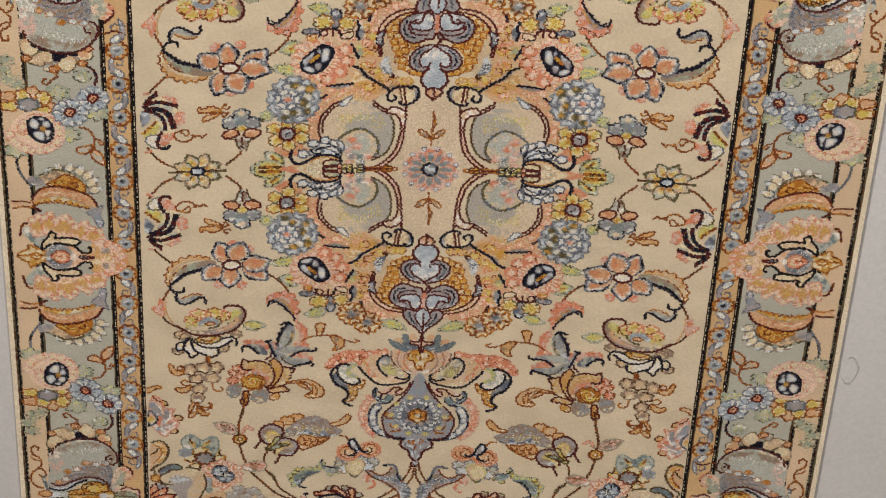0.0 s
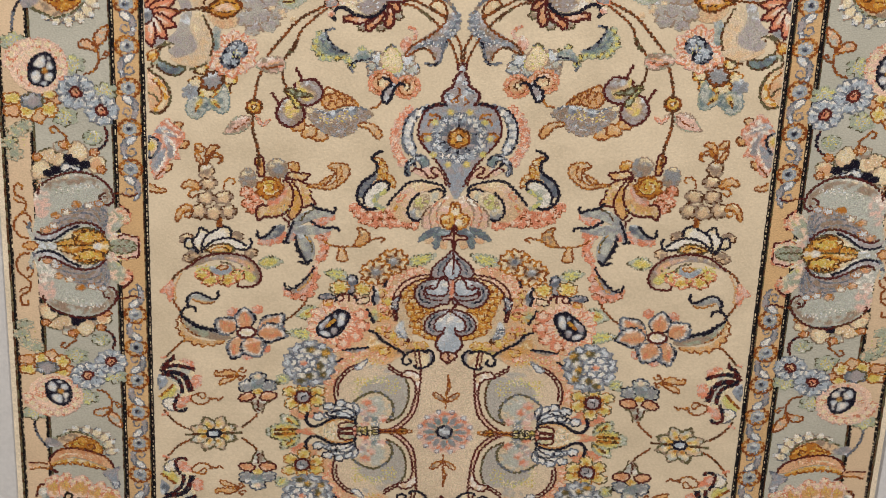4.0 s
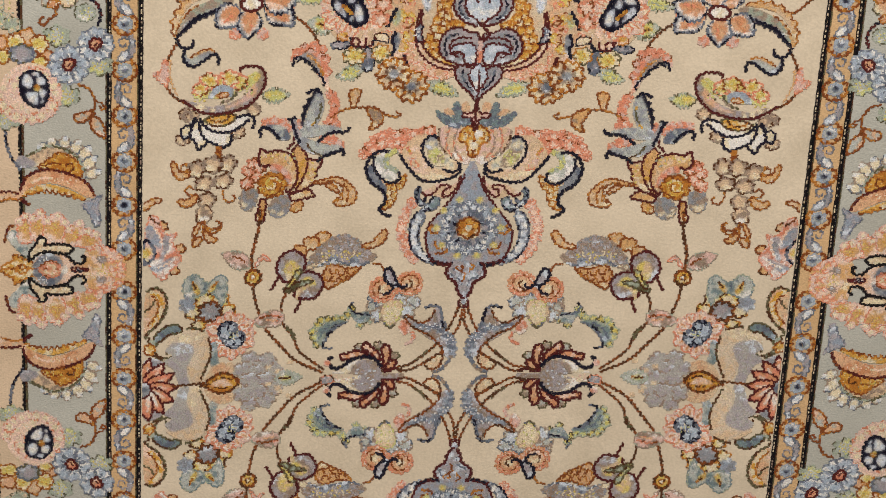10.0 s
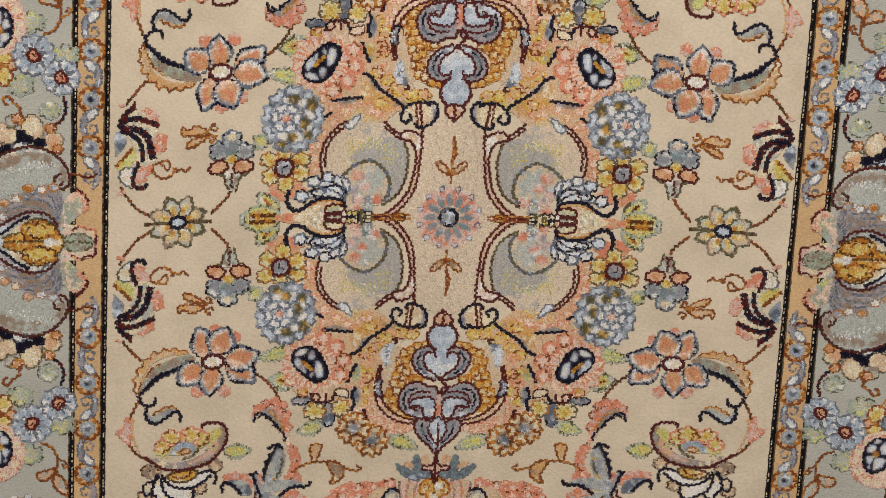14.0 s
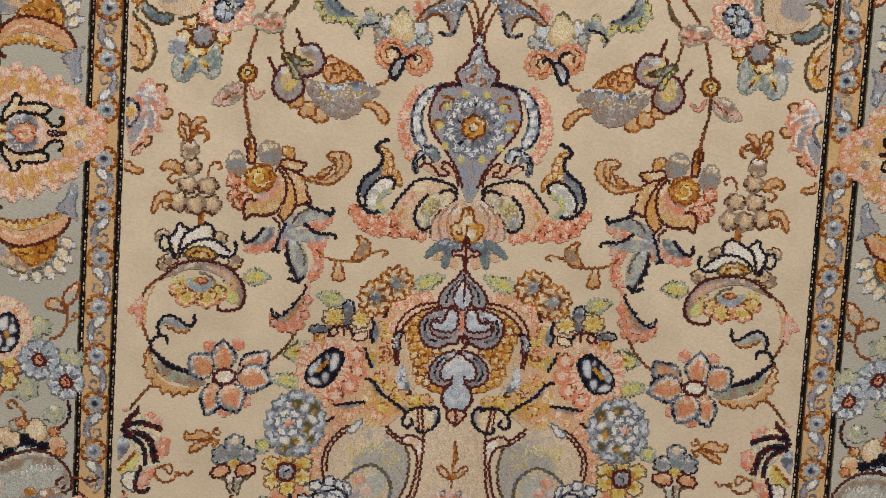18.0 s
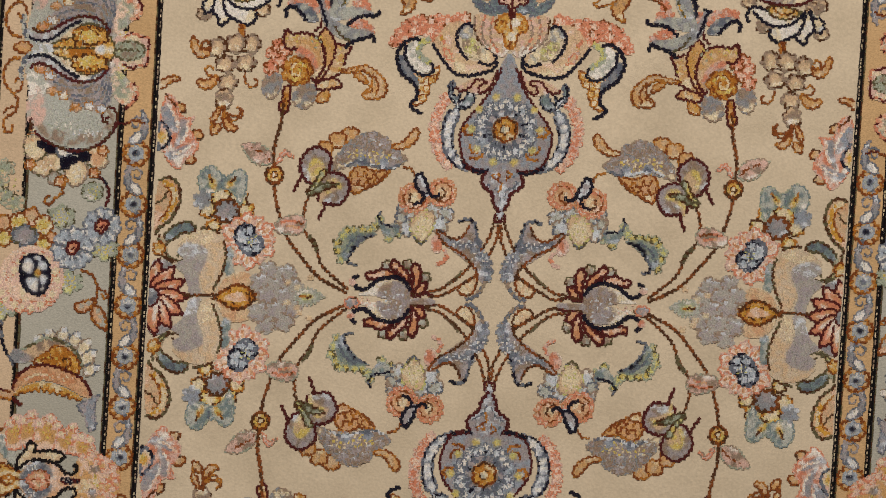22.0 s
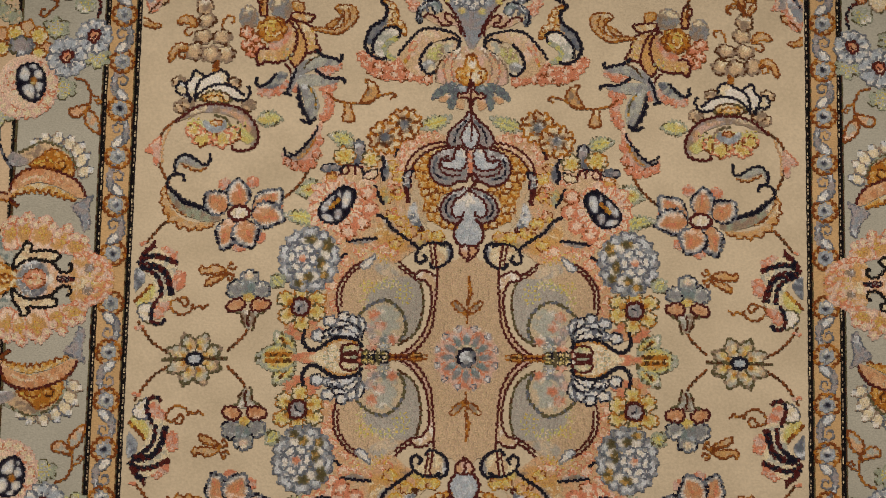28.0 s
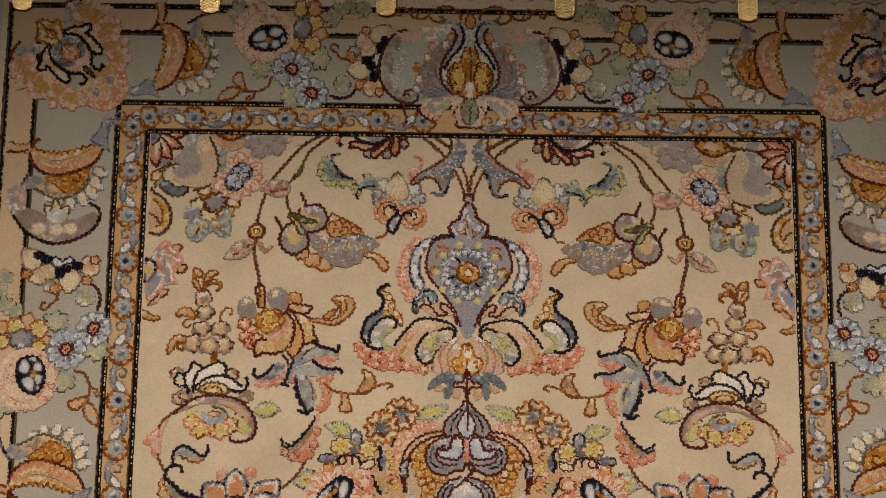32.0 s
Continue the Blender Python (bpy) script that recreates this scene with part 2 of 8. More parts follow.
class Loom:
    """Ties shapes, given in mm of a motif's own frame, at all the places in self.places."""

    def __init__(self):
        self.places, self.part, self.mask = [np.eye(3)[:2]], 0, in_field

    def begin(self, name, label, places, mask):
        PARTS.append((name, label))
        self.part, self.places, self.mask = len(PARTS), places, mask

    def tie(self, rows, cols, dye, level=None, lit=None, line=False):
        ok = (rows >= 0) & (rows < NZ) & (cols >= 0) & (cols < NU)
        rows, cols = rows[ok], cols[ok]
        ok2 = self.mask[rows, cols]
        rows, cols = rows[ok2], cols[ok2]
        if isinstance(dye, str):
            value = INDEX[dye]
        else:
            r = knot_noise[rows, cols]
            if len(dye) == 3:
                pick = r * 0.62 + (0.38 * level[ok][ok2] if level is not None else 0.38 * r) < dye[2]
            else:
                lv = level[ok][ok2]
                pick = lv + (r - 0.5) * 0.36 > 0.6
            value = np.where(pick, INDEX[dye[1]], INDEX[dye[0]])
            if lit is not None:
                value = np.where((lit[ok][ok2] > 0.34) & (r + 0.3 * raw[rows, cols] > 0.72), GLINT[value], value)
        dye_grid[rows, cols], part_grid[rows, cols], line_grid[rows, cols] = value, self.part, line

    def fill(self, loop, dye, line=False):
        for m in self.places:
            p = loop @ m[:, :2].T + m[:, 2]
            p = drift(p) if self.mask is in_field else p
            lo = np.floor((p.min(0) - (U0, Z0)) / KNOT).astype(int) - 1
            hi = np.ceil((p.max(0) - (U0, Z0)) / KNOT).astype(int) + 1
            cols, rows = np.arange(lo[0], hi[0] + 1), np.arange(lo[1], hi[1] + 1)
            x, y = (U0 + (cols + 0.5) * KNOT)[None, :], (Z0 + (rows + 0.5) * KNOT)[:, None]
            inside = np.zeros((len(rows), len(cols)), bool)
            for (x1, y1), (x2, y2) in zip(p, np.roll(p, -1, 0)):
                if y1 != y2:
                    inside ^= ((y1 > y) != (y2 > y)) & (x < (x2 - x1) * (y - y1) / (y2 - y1) + x1)
            r, c = np.nonzero(inside)
            if not len(r):
                continue
            level = lit = None
            if not isinstance(dye, str):
                # the middle and the rim are dyed apart, and lighter yarn flecks the petal's upper side as a lit-side
                # highlight
                dx, dy = x[0, c] - p[:, 0].mean(), y[r, 0] - p[:, 1].mean()
                d = np.hypot(dx, dy)
                level = d / max(d.max(), 1e-6)
                side = m[:, :2] @ (0.3, 0.95)
                if len(r) > 14:
                    lit = (dx * side[0] + dy * side[1]) / max(d.max(), 1e-6)
            self.tie(r + rows[0], c + cols[0], dye, level, lit, line)

    def stroke(self, line, dye, width):
        seg = np.hypot(*np.diff(line, axis=0).T)
        at = np.concatenate([[0], np.cumsum(seg)])
        s = np.arange(0, at[-1] + 0.2, 0.45)
        p = np.stack([np.interp(s, at, line[:, 0]), np.interp(s, at, line[:, 1])], 1)
        t = np.gradient(p, axis=0) if len(p) > 1 else np.array([[1.0, 0]])
        n = np.stack([-t[:, 1], t[:, 0]], 1) / np.maximum(np.hypot(*t.T), 1e-9)[:, None]
        width = max(0.15, width * 1.05 - 0.95)
        # the line is stepped from knot to knot, so it wavers
        p = p + n * (0.42 * np.sin(s * 1.35 + line[0, 0]) * (min(1.0, at[-1] / 12) if at[-1] < 900 else 0.25))[:, None]
        off = np.arange(-width / 2, width / 2 + 0.01, max(width / 4, 0.3))
        q = (p[:, None] + n[:, None] * off[None, :, None]).reshape(-1, 2)
        for m in self.places:
            w = q @ m[:, :2].T + m[:, 2]
            w = drift(w) if self.mask is in_field else w
            cells = np.unique(np.floor((w - (U0, Z0)) / KNOT).astype(int), axis=0)
            self.tie(cells[:, 1], cells[:, 0], dye, line=True)

    # shapes
    def F(self, pts, dye, edge=None, w=1.5, soft=True):
        loop = smooth(pts) if soft else np.array(pts, float)
        if dye:
            self.fill(loop, dye)
        if edge:
            self.stroke(np.vstack([loop, loop[:1]]), edge, w)

    def L(self, pts, dye, w=1.5):
        self.stroke(smooth(pts, False), dye, w)

    def D(self, c, r, dye, edge=None, w=1.5, ry=None, turn=0.0):
        a = np.linspace(0, 2 * np.pi, 22, endpoint=False)
        e = np.stack([r * np.cos(a), (ry or r) * np.sin(a)], 1)
        k, s = math.cos(turn), math.sin(turn)
        loop = e @ np.array([[k, s], [-s, k]]) + c
        if dye:
            self.fill(loop, dye)
        if edge:
            self.stroke(np.vstack([loop, loop[:1]]), edge, w)

    def leaf(self, base, tip, width, bend, dye, edge=None, vein=None, jag=0.0, w=1.5):
        """A leaf from base to tip; bend bows it to the left of its way, jag saws its rim."""
        a, b = np.array(base, float), np.array(tip, float)
        d = b - a
        n = np.array([-d[1], d[0]])
        s = np.linspace(0, 1, 17)[:, None]
        mid = a + d * s + n * bend * 4 * s * (1 - s)
        t = np.gradient(mid, axis=0)
        nn = np.stack([-t[:, 1], t[:, 0]], 1) / np.hypot(*t.T)[:, None]
        h = width / 2 * np.sin(np.pi * s ** 0.8) ** 0.8
        if jag:
            h = h * (1 + jag * np.where(np.arange(17) % 2, 1, -1)[:, None])
        loop = np.vstack([mid + nn * h, (mid - nn * h)[::-1][1:-1]])
        if dye:
            self.fill(loop, dye)
        if edge:
            self.stroke(np.vstack([loop, loop[:1]]), edge, w)
        if vein:
            self.stroke(mid[2:-3], vein, 1.2)

    def rose(self, c, r, n, dye, edge, core=None, turn=0.0, fat=1.0, notch=0.12, w=1.4, inner=0.2, sy=1.0):
        """Petals round a core (radius, dye, edge)."""
        c = np.array(c, float)
        for k in range(n):
            a = turn + 2 * math.pi * k / n
            h = fat * math.pi / n
            shape = [(inner, 0), (0.55, -0.8 * h), (0.86, -0.92 * h), (1.0, -0.5 * h), (1 - notch, 0), (1.0, 0.5 * h), (0.86, 0.92 * h), (0.55, 0.8 * h)]
            loop = smooth([c + r * q * np.array([math.cos(a + o), sy * math.sin(a + o)]) for q, o in shape], True, 4)
            self.fill(loop, dye)
            if edge:
                self.stroke(np.vstack([loop, loop[:1]]), edge, w)
        if core:
            self.D(c, core[0], core[1], core[2] if len(core) > 2 else None, 1.4)

    def puff(self, c, rx, ry, n, dye, edge=None, turn=0.0, w=1.4, deep=0.14):
        """A scalloped round shape."""
        a = np.linspace(0, 2 * np.pi, n * 6, endpoint=False)
        q = 1 - deep + deep * 1.6 * np.abs(np.sin(a * n / 2 + turn)) ** 0.7
        loop = np.stack([c[0] + rx * q * np.cos(a), c[1] + ry * q * np.sin(a)], 1)
        if dye:
            self.fill(loop, dye)
        if edge:
            self.stroke(np.vstack([loop, loop[:1]]), edge, w)

    def curl(self, c, r, start, turns, dye, w=1.4):
        """A spiral that winds into c from the angle start (degrees)."""
        s = np.linspace(0, 1, 26)
        a = math.radians(start) + 2 * math.pi * turns * s
        q = r * (1 - 0.8 * s)
        self.stroke(np.stack([c[0] + q * np.cos(a), c[1] + q * np.sin(a)], 1), dye, w)

    def speck(self, c, rx, ry, n, dyes, size):
        """Flecks of silk strewn over an ellipse."""
        for k in range(n):
            a, q = 2.39996 * k + c[0], math.sqrt((k + .5) / n)
            p = np.array((c[0] + rx * q * math.cos(a), c[1] + ry * q * math.sin(a)))
            d = size * np.array((math.cos(1.7 * k), math.sin(1.7 * k)))
            self.fill(np.array([p - d, p + .6 * size * np.array((-d[1], d[0])) / size, p + d, p - .6 * size * np.array((-d[1], d[0])) / size]), dyes[k % 2], True)

    def fringe(self, pts, depth, dye, edge=None, w=1.3, step=4.5):
        """A band along a curve whose one rim (left of its way) is cut into tongues."""
        line = smooth(pts, False, 8)
        seg = np.concatenate([[0], np.cumsum(np.hypot(*np.diff(line, axis=0).T))])
        k = max(3, int(seg[-1] / step)) * 2 + 1
        s = np.linspace(0, seg[-1], k)
        p = np.stack([np.interp(s, seg, line[:, 0]), np.interp(s, seg, line[:, 1])], 1)
        t = np.gradient(p, axis=0)
        n = np.stack([-t[:, 1], t[:, 0]], 1) / np.hypot(*t.T)[:, None]
        h = depth * np.sin(np.pi * np.linspace(0.04, 0.96, k)) ** 0.6 * np.where(np.arange(k) % 2, 1.0, 0.55)
        loop = np.vstack([p, (p + n * h[:, None])[::-1]])
        self.fill(loop, dye)
        if edge:
            self.stroke((p + n * h[:, None]), edge, w)


loom = Loom()

# ---- the room ----
def box(name, a, b, material, parent=None, label="", bevel=0.0):
    bm = bmesh.new()
    bmesh.ops.create_cube(bm, size=1)
    for v in bm.verts:
        v.co = [a[i] + (v.co[i] + 0.5) * (b[i] - a[i]) for i in range(3)]
    if bevel:
        bmesh.ops.bevel(bm, geom=bm.edges[:], offset=bevel, segments=2, affect="EDGES")
    me = bpy.data.meshes.new(name)
    bm.to_mesh(me)
    bm.free()
    me.materials.append(material)
    ob = new(name, me)
    ob.parent = parent
    if label:
        ob["label"] = label
    return ob


plaster = surface("white_plaster", (0.60, 0.575, 0.55), 0.8, 220, 1.5, 0.03, bump=0.0004)
floor_stone = surface("floor_stone", (0.32, 0.28, 0.24), 0.5, 60, 3, 0.1)
ROOM = 2.6
for name, a, b, m in (
    ("wall_back", (-ROOM, 0.012, 0), (ROOM, 0.2, 3.9), plaster), ("wall_front", (-ROOM, -5.2, 0), (ROOM, -5.0, 3.9), plaster),
    ("wall_left", (-ROOM - 0.2, -5.2, 0), (-ROOM, 0.2, 3.9), plaster), ("wall_right", (ROOM, -5.2, 0), (ROOM + 0.2, 0.2, 3.9), plaster),
    ("floor", (-ROOM - 0.2, -5.2, -0.1), (ROOM + 0.2, 0.2, 0), floor_stone), ("ceiling", (-ROOM - 0.2, -5.2, 3.9), (ROOM + 0.2, 0.2, 4.0), plaster),
):
    tagged(box(name, a, b, m), "plain white plaster" if m is plaster else "plain stone floor", name.split("_")[0], kind="structure")

# ---- the motifs, in mm: u out from the middle line, v along it from a medallion's middle ----
def edge_vine(B):
    B.L([(240, 118), (249, 114), (257.5, 105), (264, 97)], ("rust", "brown", .5), 1.8)
    B.L([(247.5, 147.5), (254, 159), (258, 174.5), (256, 187.5), (251.5, 195), (242.5, 201.5), (235, 205.5)], ("rust", "brown", .5), 1.9)
    B.L([(248.5, 195), (254, 180), (254, 165)], ("tan", "peach", .4), 1.3)
    B.F([(256, 185.5), (261.5, 183), (268, 175), (261.5, 173), (260.5, 164.5), (257, 166.5)], ("coral", "pink", .5), ("coral", "pink", .4), 1.2)


def flower_vine(B):
    B.L([(154.5, 132), (146, 138), (137.5, 148), (132, 158.5), (129.5, 163.5)], ("rust", "brown", .5), 1.8)


def feather_leaf(B):
    B.fringe([(250.5, 144), (246.5, 130), (237.5, 118.5), (224.5, 113.5), (209, 113)][::-1], -9, ("tan", "skin", .4), ("rust", "ochre", .4), step=7)
    B.F([(250.5, 145), (244.5, 132), (234.5, 121), (219, 114.5), (207, 113.5), (203.5, 117.5), (216, 123), (230, 127), (242, 135.5)], ("taupe", "sage", .4))
    B.F([(247.5, 144), (242, 133.5), (230, 127), (216, 121), (207, 118.5), (212.5, 125), (230, 131), (241, 139.5)], ("grey", "mist", .4))
    B.L([(250.5, 145), (247.5, 135), (240, 124.5), (232, 119)], ("rust", "tan", .4), 1.5)
    B.fringe([(213.5, 123), (224.5, 126.5), (234.5, 130), (242, 137.5), (248.5, 145)], 4.5, "navy", step=5)
    B.L([(214.5, 123), (224.5, 126.5), (234.5, 130), (242, 137.5), (249, 145)], "navy", 2.0)


def scroll_hook(B):
    B.L([(249.5, 145.5), (248.5, 150), (245, 154), (239, 155), (235.5, 152), (236, 148.5)], "navy", 2.3)
    B.F([(242, 158.5), (243, 165.5), (239.5, 169.5), (231, 168.5), (221.5, 162.5), (217, 161), (223.5, 159), (232, 162), (238.5, 165)], ("grey", "mist", .4))
    B.L([(242.5, 156.5), (243.5, 163.5), (240, 169), (234.5, 171), (227.5, 167.5), (221.5, 163), (217, 162), (214.5, 165.5), (215, 171)], "navy", 2.2)
    B.fringe([(218, 160), (224.5, 159), (232, 162), (237.5, 164)], -3, ("tan", "skin", .4), ("rust", "ochre", .4), step=6)


def orange_flower(B):
    c = (188.5, 120.5)
    for p in ((178.5, 146.5), (201.5, 145.5), (158, 127), (171, 100), (187.5, 92.5)):
        B.puff(p, 4.2, 3.8, 6, ("coral", "pink", .45), ("coral", "pink", .3), w=1.1, deep=.3)
    for root, tip, w, bend in (((177.5, 124), (154.5, 140.5), 21, .1), ((187.5, 125.5), (190.5, 150), 20, -.06), ((198.5, 125), (216, 139), 21, -.08), ((198, 116), (202.5, 90), 19, -.1), ((185, 114.5), (176, 91.5), 23, .06), ((177.5, 118), (151, 114), 22, -.1)):
        B.leaf(root, tip, w, bend, ("grey", "steel", .4), ("steel", "navy", .4), jag=.1, w=1.8)
        r, t = np.array(root), np.array(tip)
        B.leaf(tuple(r), tuple(r + .92 * (t - r)), w * .82, bend, ("white", "grey", .45), None, jag=.22)
        B.leaf(tuple(r), tuple(r + .84 * (t - r)), w * .66, bend, ("orange", "peach", .35), None, jag=.2)
        B.L([tuple(r + .35 * (t - r)), tuple(r + .72 * (t - r))], ("coral", "orange", .5), 2.2)
    B.D(c, 8.4, ("white", "ivory", .35), "maroon", 2.5, ry=6)


def cup_flower(B):
    B.F([(242, 200.5), (233, 208.5), (220, 213), (203.5, 213), (190.5, 209), (181, 200.5), (176, 189.5), (177, 179.5), (181, 178), (184, 189), (192, 198.5), (207, 205.5), (222, 206.5), (233, 202.5)], ("taupe", "lilac", .4))
    B.F([(182, 195), (187.5, 202.5), (198.5, 207.5), (209, 209), (198.5, 204), (190.5, 197.5), (184, 187)], ("peach", "pink", .4))
    B.F([(179, 183), (186.5, 190.5), (196, 195), (209.5, 200), (223.5, 200), (234, 198.5), (233, 191.5), (223.5, 187), (211.5, 188), (198.5, 184), (188.5, 181.5), (184.5, 178.5)], ("lemon", "yellow", .5))
    for p, r in (((197.5, 187), 7), ((205.5, 183.5), 7.5), ((214.5, 186), 5), ((222, 185), 7.5), ((229, 191.5), 6)):
        B.puff(p, r, r * .9, 6, ("yellow", "ivory"), ("coral", "rust", .3), w=1.5, deep=.22)
        B.puff(p, r * .45, r * .4, 5, ("gold", "yellow", .5), None)
    B.speck((192, 193.5), 8, 5, 12, ("lemon", "olive"), 1.6)
    B.speck((229, 198.5), 7, 5, 10, ("lemon", "yellow"), 1.6)
    B.F([(201.5, 193.5), (203.5, 199.5), (208, 196.5), (213.5, 195), (218, 199.5), (222.5, 199), (220, 193.5), (213.5, 189), (206, 190)], ("blue", "sky", .4))
    B.L([(198.5, 195), (202.5, 200.5), (207, 203), (212.5, 204)], ("olive", "taupe", .4), 1.9)
    B.F([(205, 197.5), (210.5, 200), (215.5, 198), (210.5, 195)], ("orange", "ivory", .4), ("rust", "ochre", .4), 1.4)
    B.L([(244, 199.5), (236.5, 205.5), (227.5, 211.5), (216, 213.5), (202.5, 212.5), (190.5, 208.5), (181.5, 200.5), (176, 190), (176, 181), (179.5, 175.5), (186.5, 173.5), (195, 174), (197, 177.5)], "maroon", 2.1)


def cup_leaves(B):
    for p in ((184.5, 212), (240.5, 212), (197.5, 231), (243, 234), (235.5, 215.5)):
        B.puff(p, 5.5, 5, 6, ("skin", "taupe", .5), ("brown", "taupe", .5), w=1.3)
    B.F([(183, 227), (187.5, 220), (196, 226), (205, 230), (217, 228.5), (226.5, 222), (228.5, 216), (211.5, 222), (200.5, 219), (188.5, 216.5), (183.5, 220)], ("white", "ivory"))
    B.F([(202.5, 232.5), (203.5, 240), (210, 243), (217, 239), (225.5, 234.5), (229.5, 226.5), (230, 218.5), (222, 227), (212.5, 231)], ("white", "ivory"))
    B.F([(223, 238.5), (230, 243.5), (232, 237), (236.5, 231), (235, 224), (231, 218.5), (229.5, 229.5)], ("white", "ivory"))
    B.F([(236.5, 230), (241.5, 233.5), (245, 226.5), (239.5, 221), (234, 219.5)], ("ivory", "grey"))
    B.L([(185.5, 228), (183.5, 224), (186.5, 217), (193, 216.5), (199.5, 218.5)], "navy", 2.2)
    B.L([(188.5, 220), (196, 226.5), (205, 230.5), (217, 229), (225.5, 223), (229, 217)], "navy", 2.2)
    B.L([(202.5, 232.5), (203, 239.5), (209.5, 243), (217, 239.5), (225, 235), (228.5, 226.5), (229.5, 219)], "navy", 2.2)
    B.L([(221, 237), (226.5, 241.5), (230.5, 243.5), (232.5, 237), (237, 231.5), (235.5, 224), (231.5, 217.5)], "navy", 2.1)
    B.L([(237, 231), (242, 234.5), (245, 227.5), (241.5, 222.5), (236, 222), (233, 215.5)], "navy", 2.0)
    B.F([(200.5, 215), (201.5, 221), (209, 224.5), (218, 224), (225.5, 218.5), (214.5, 215)], ("gold", "ivory", .4), ("olive", "brown", .5), 1.9)
    B.L([(204, 216.5), (209, 220.5), (217, 220.5), (221, 217)], ("brown", "ochre", .4), 1.6)


def lemon_leaf(B):
    B.leaf((177.5, 199), (155, 199.5), 12, -.05, ("lemon", "mist"), ("sage", "olive", .2), jag=.25, w=1.1)
    B.leaf((176.5, 199), (160.5, 199), 6.5, -.05, ("yellow", "lemon", .4), None, jag=.25)


def berry_cluster(B):
    B.L([(213, 243), (213, 253.5)], ("rust", "ochre", .4), 5)
    for p, rx, ry in (((225, 304.5), 5.5, 5.5), ((222, 288.5), 7, 6), ((208.5, 273), 7.5, 6), ((224.5, 274), 7.5, 6), ((205, 258), 7, 7), ((217.5, 258), 7.5, 7), ((231, 261), 6.5, 7.5)):
        B.puff(p, rx, ry, 5, ("skin", "taupe"), ("brown", "taupe", .5), w=1.6, deep=.2)
        B.puff((p[0] + 1.4, p[1] + 2.6), rx * .45, ry * .35, 5, ("ivory", "skin", .4), None, deep=.3)
    B.F([(230.5, 283), (232, 290.5), (239, 294), (245.5, 290.5), (245.5, 286), (239.5, 287)], ("tan", "skin", .4), ("rust", "ochre", .4), 1.6)
    B.L([(232, 283), (236, 283.5), (240, 280.5), (239, 276.5), (235, 276), (234, 278.5)], ("rust", "ochre", .4), 1.7)
    B.F([(237.5, 261), (238, 267), (245, 269), (251, 262.5), (252.5, 253), (248.5, 254.5), (245, 262)], ("tan", "skin", .4), ("rust", "ochre", .4), 1.6)
    B.L([(238, 263), (242.5, 262.5), (244.5, 258.5), (240.5, 255), (238.5, 258)], ("rust", "ochre", .4), 1.7)
    B.L([(209, 281.5), (207.5, 288.5), (203, 292), (198.5, 289), (201, 285.5)], ("rust", "ochre", .4), 1.7)
    B.L([(225, 308), (221, 315), (217.5, 321)], ("rust", "ochre", .4), 2.4)
    B.L([(226.5, 308), (231.5, 316.5), (232.5, 324)], ("rust", "ochre", .4), 2.4)
    B.L([(218.5, 320), (212.5, 317), (209, 313.5), (211.5, 310)], ("rust", "ochre", .4), 1.7)


def berry_tail(B):
    B.puff((224, 301), 6.5, 7, 5, ("taupe", "skin"), ("brown", "taupe", .5), w=1.4)
    B.puff((224, 305.5), 4, 2.4, 5, ("white", "ivory", .4), None)
    B.L([(223.5, 307), (225, 320.5)], ("rust", "ochre", .2), 1.9)
    B.L([(223, 313.5), (216.5, 315), (211.5, 314), (210, 310), (213.5, 308.5)], ("rust", "ochre", .2), 1.8)
    B.F([(223, 316), (218, 321), (213, 324), (214, 326.5), (220, 326.5), (224, 321.5)], ("tan", "skin", .4), ("rust", "ochre", .2), 1.6)
    B.F([(226, 308), (230, 310.5), (233.5, 316.5), (233, 321), (229.5, 317.5)], ("tan", "skin", .4), ("rust", "ochre", .2), 1.6)
    B.F([(226, 321.5), (229.5, 322), (233.5, 326.5), (232, 330), (227, 327)], ("tan", "skin", .4), ("rust", "ochre", .2), 1.6)


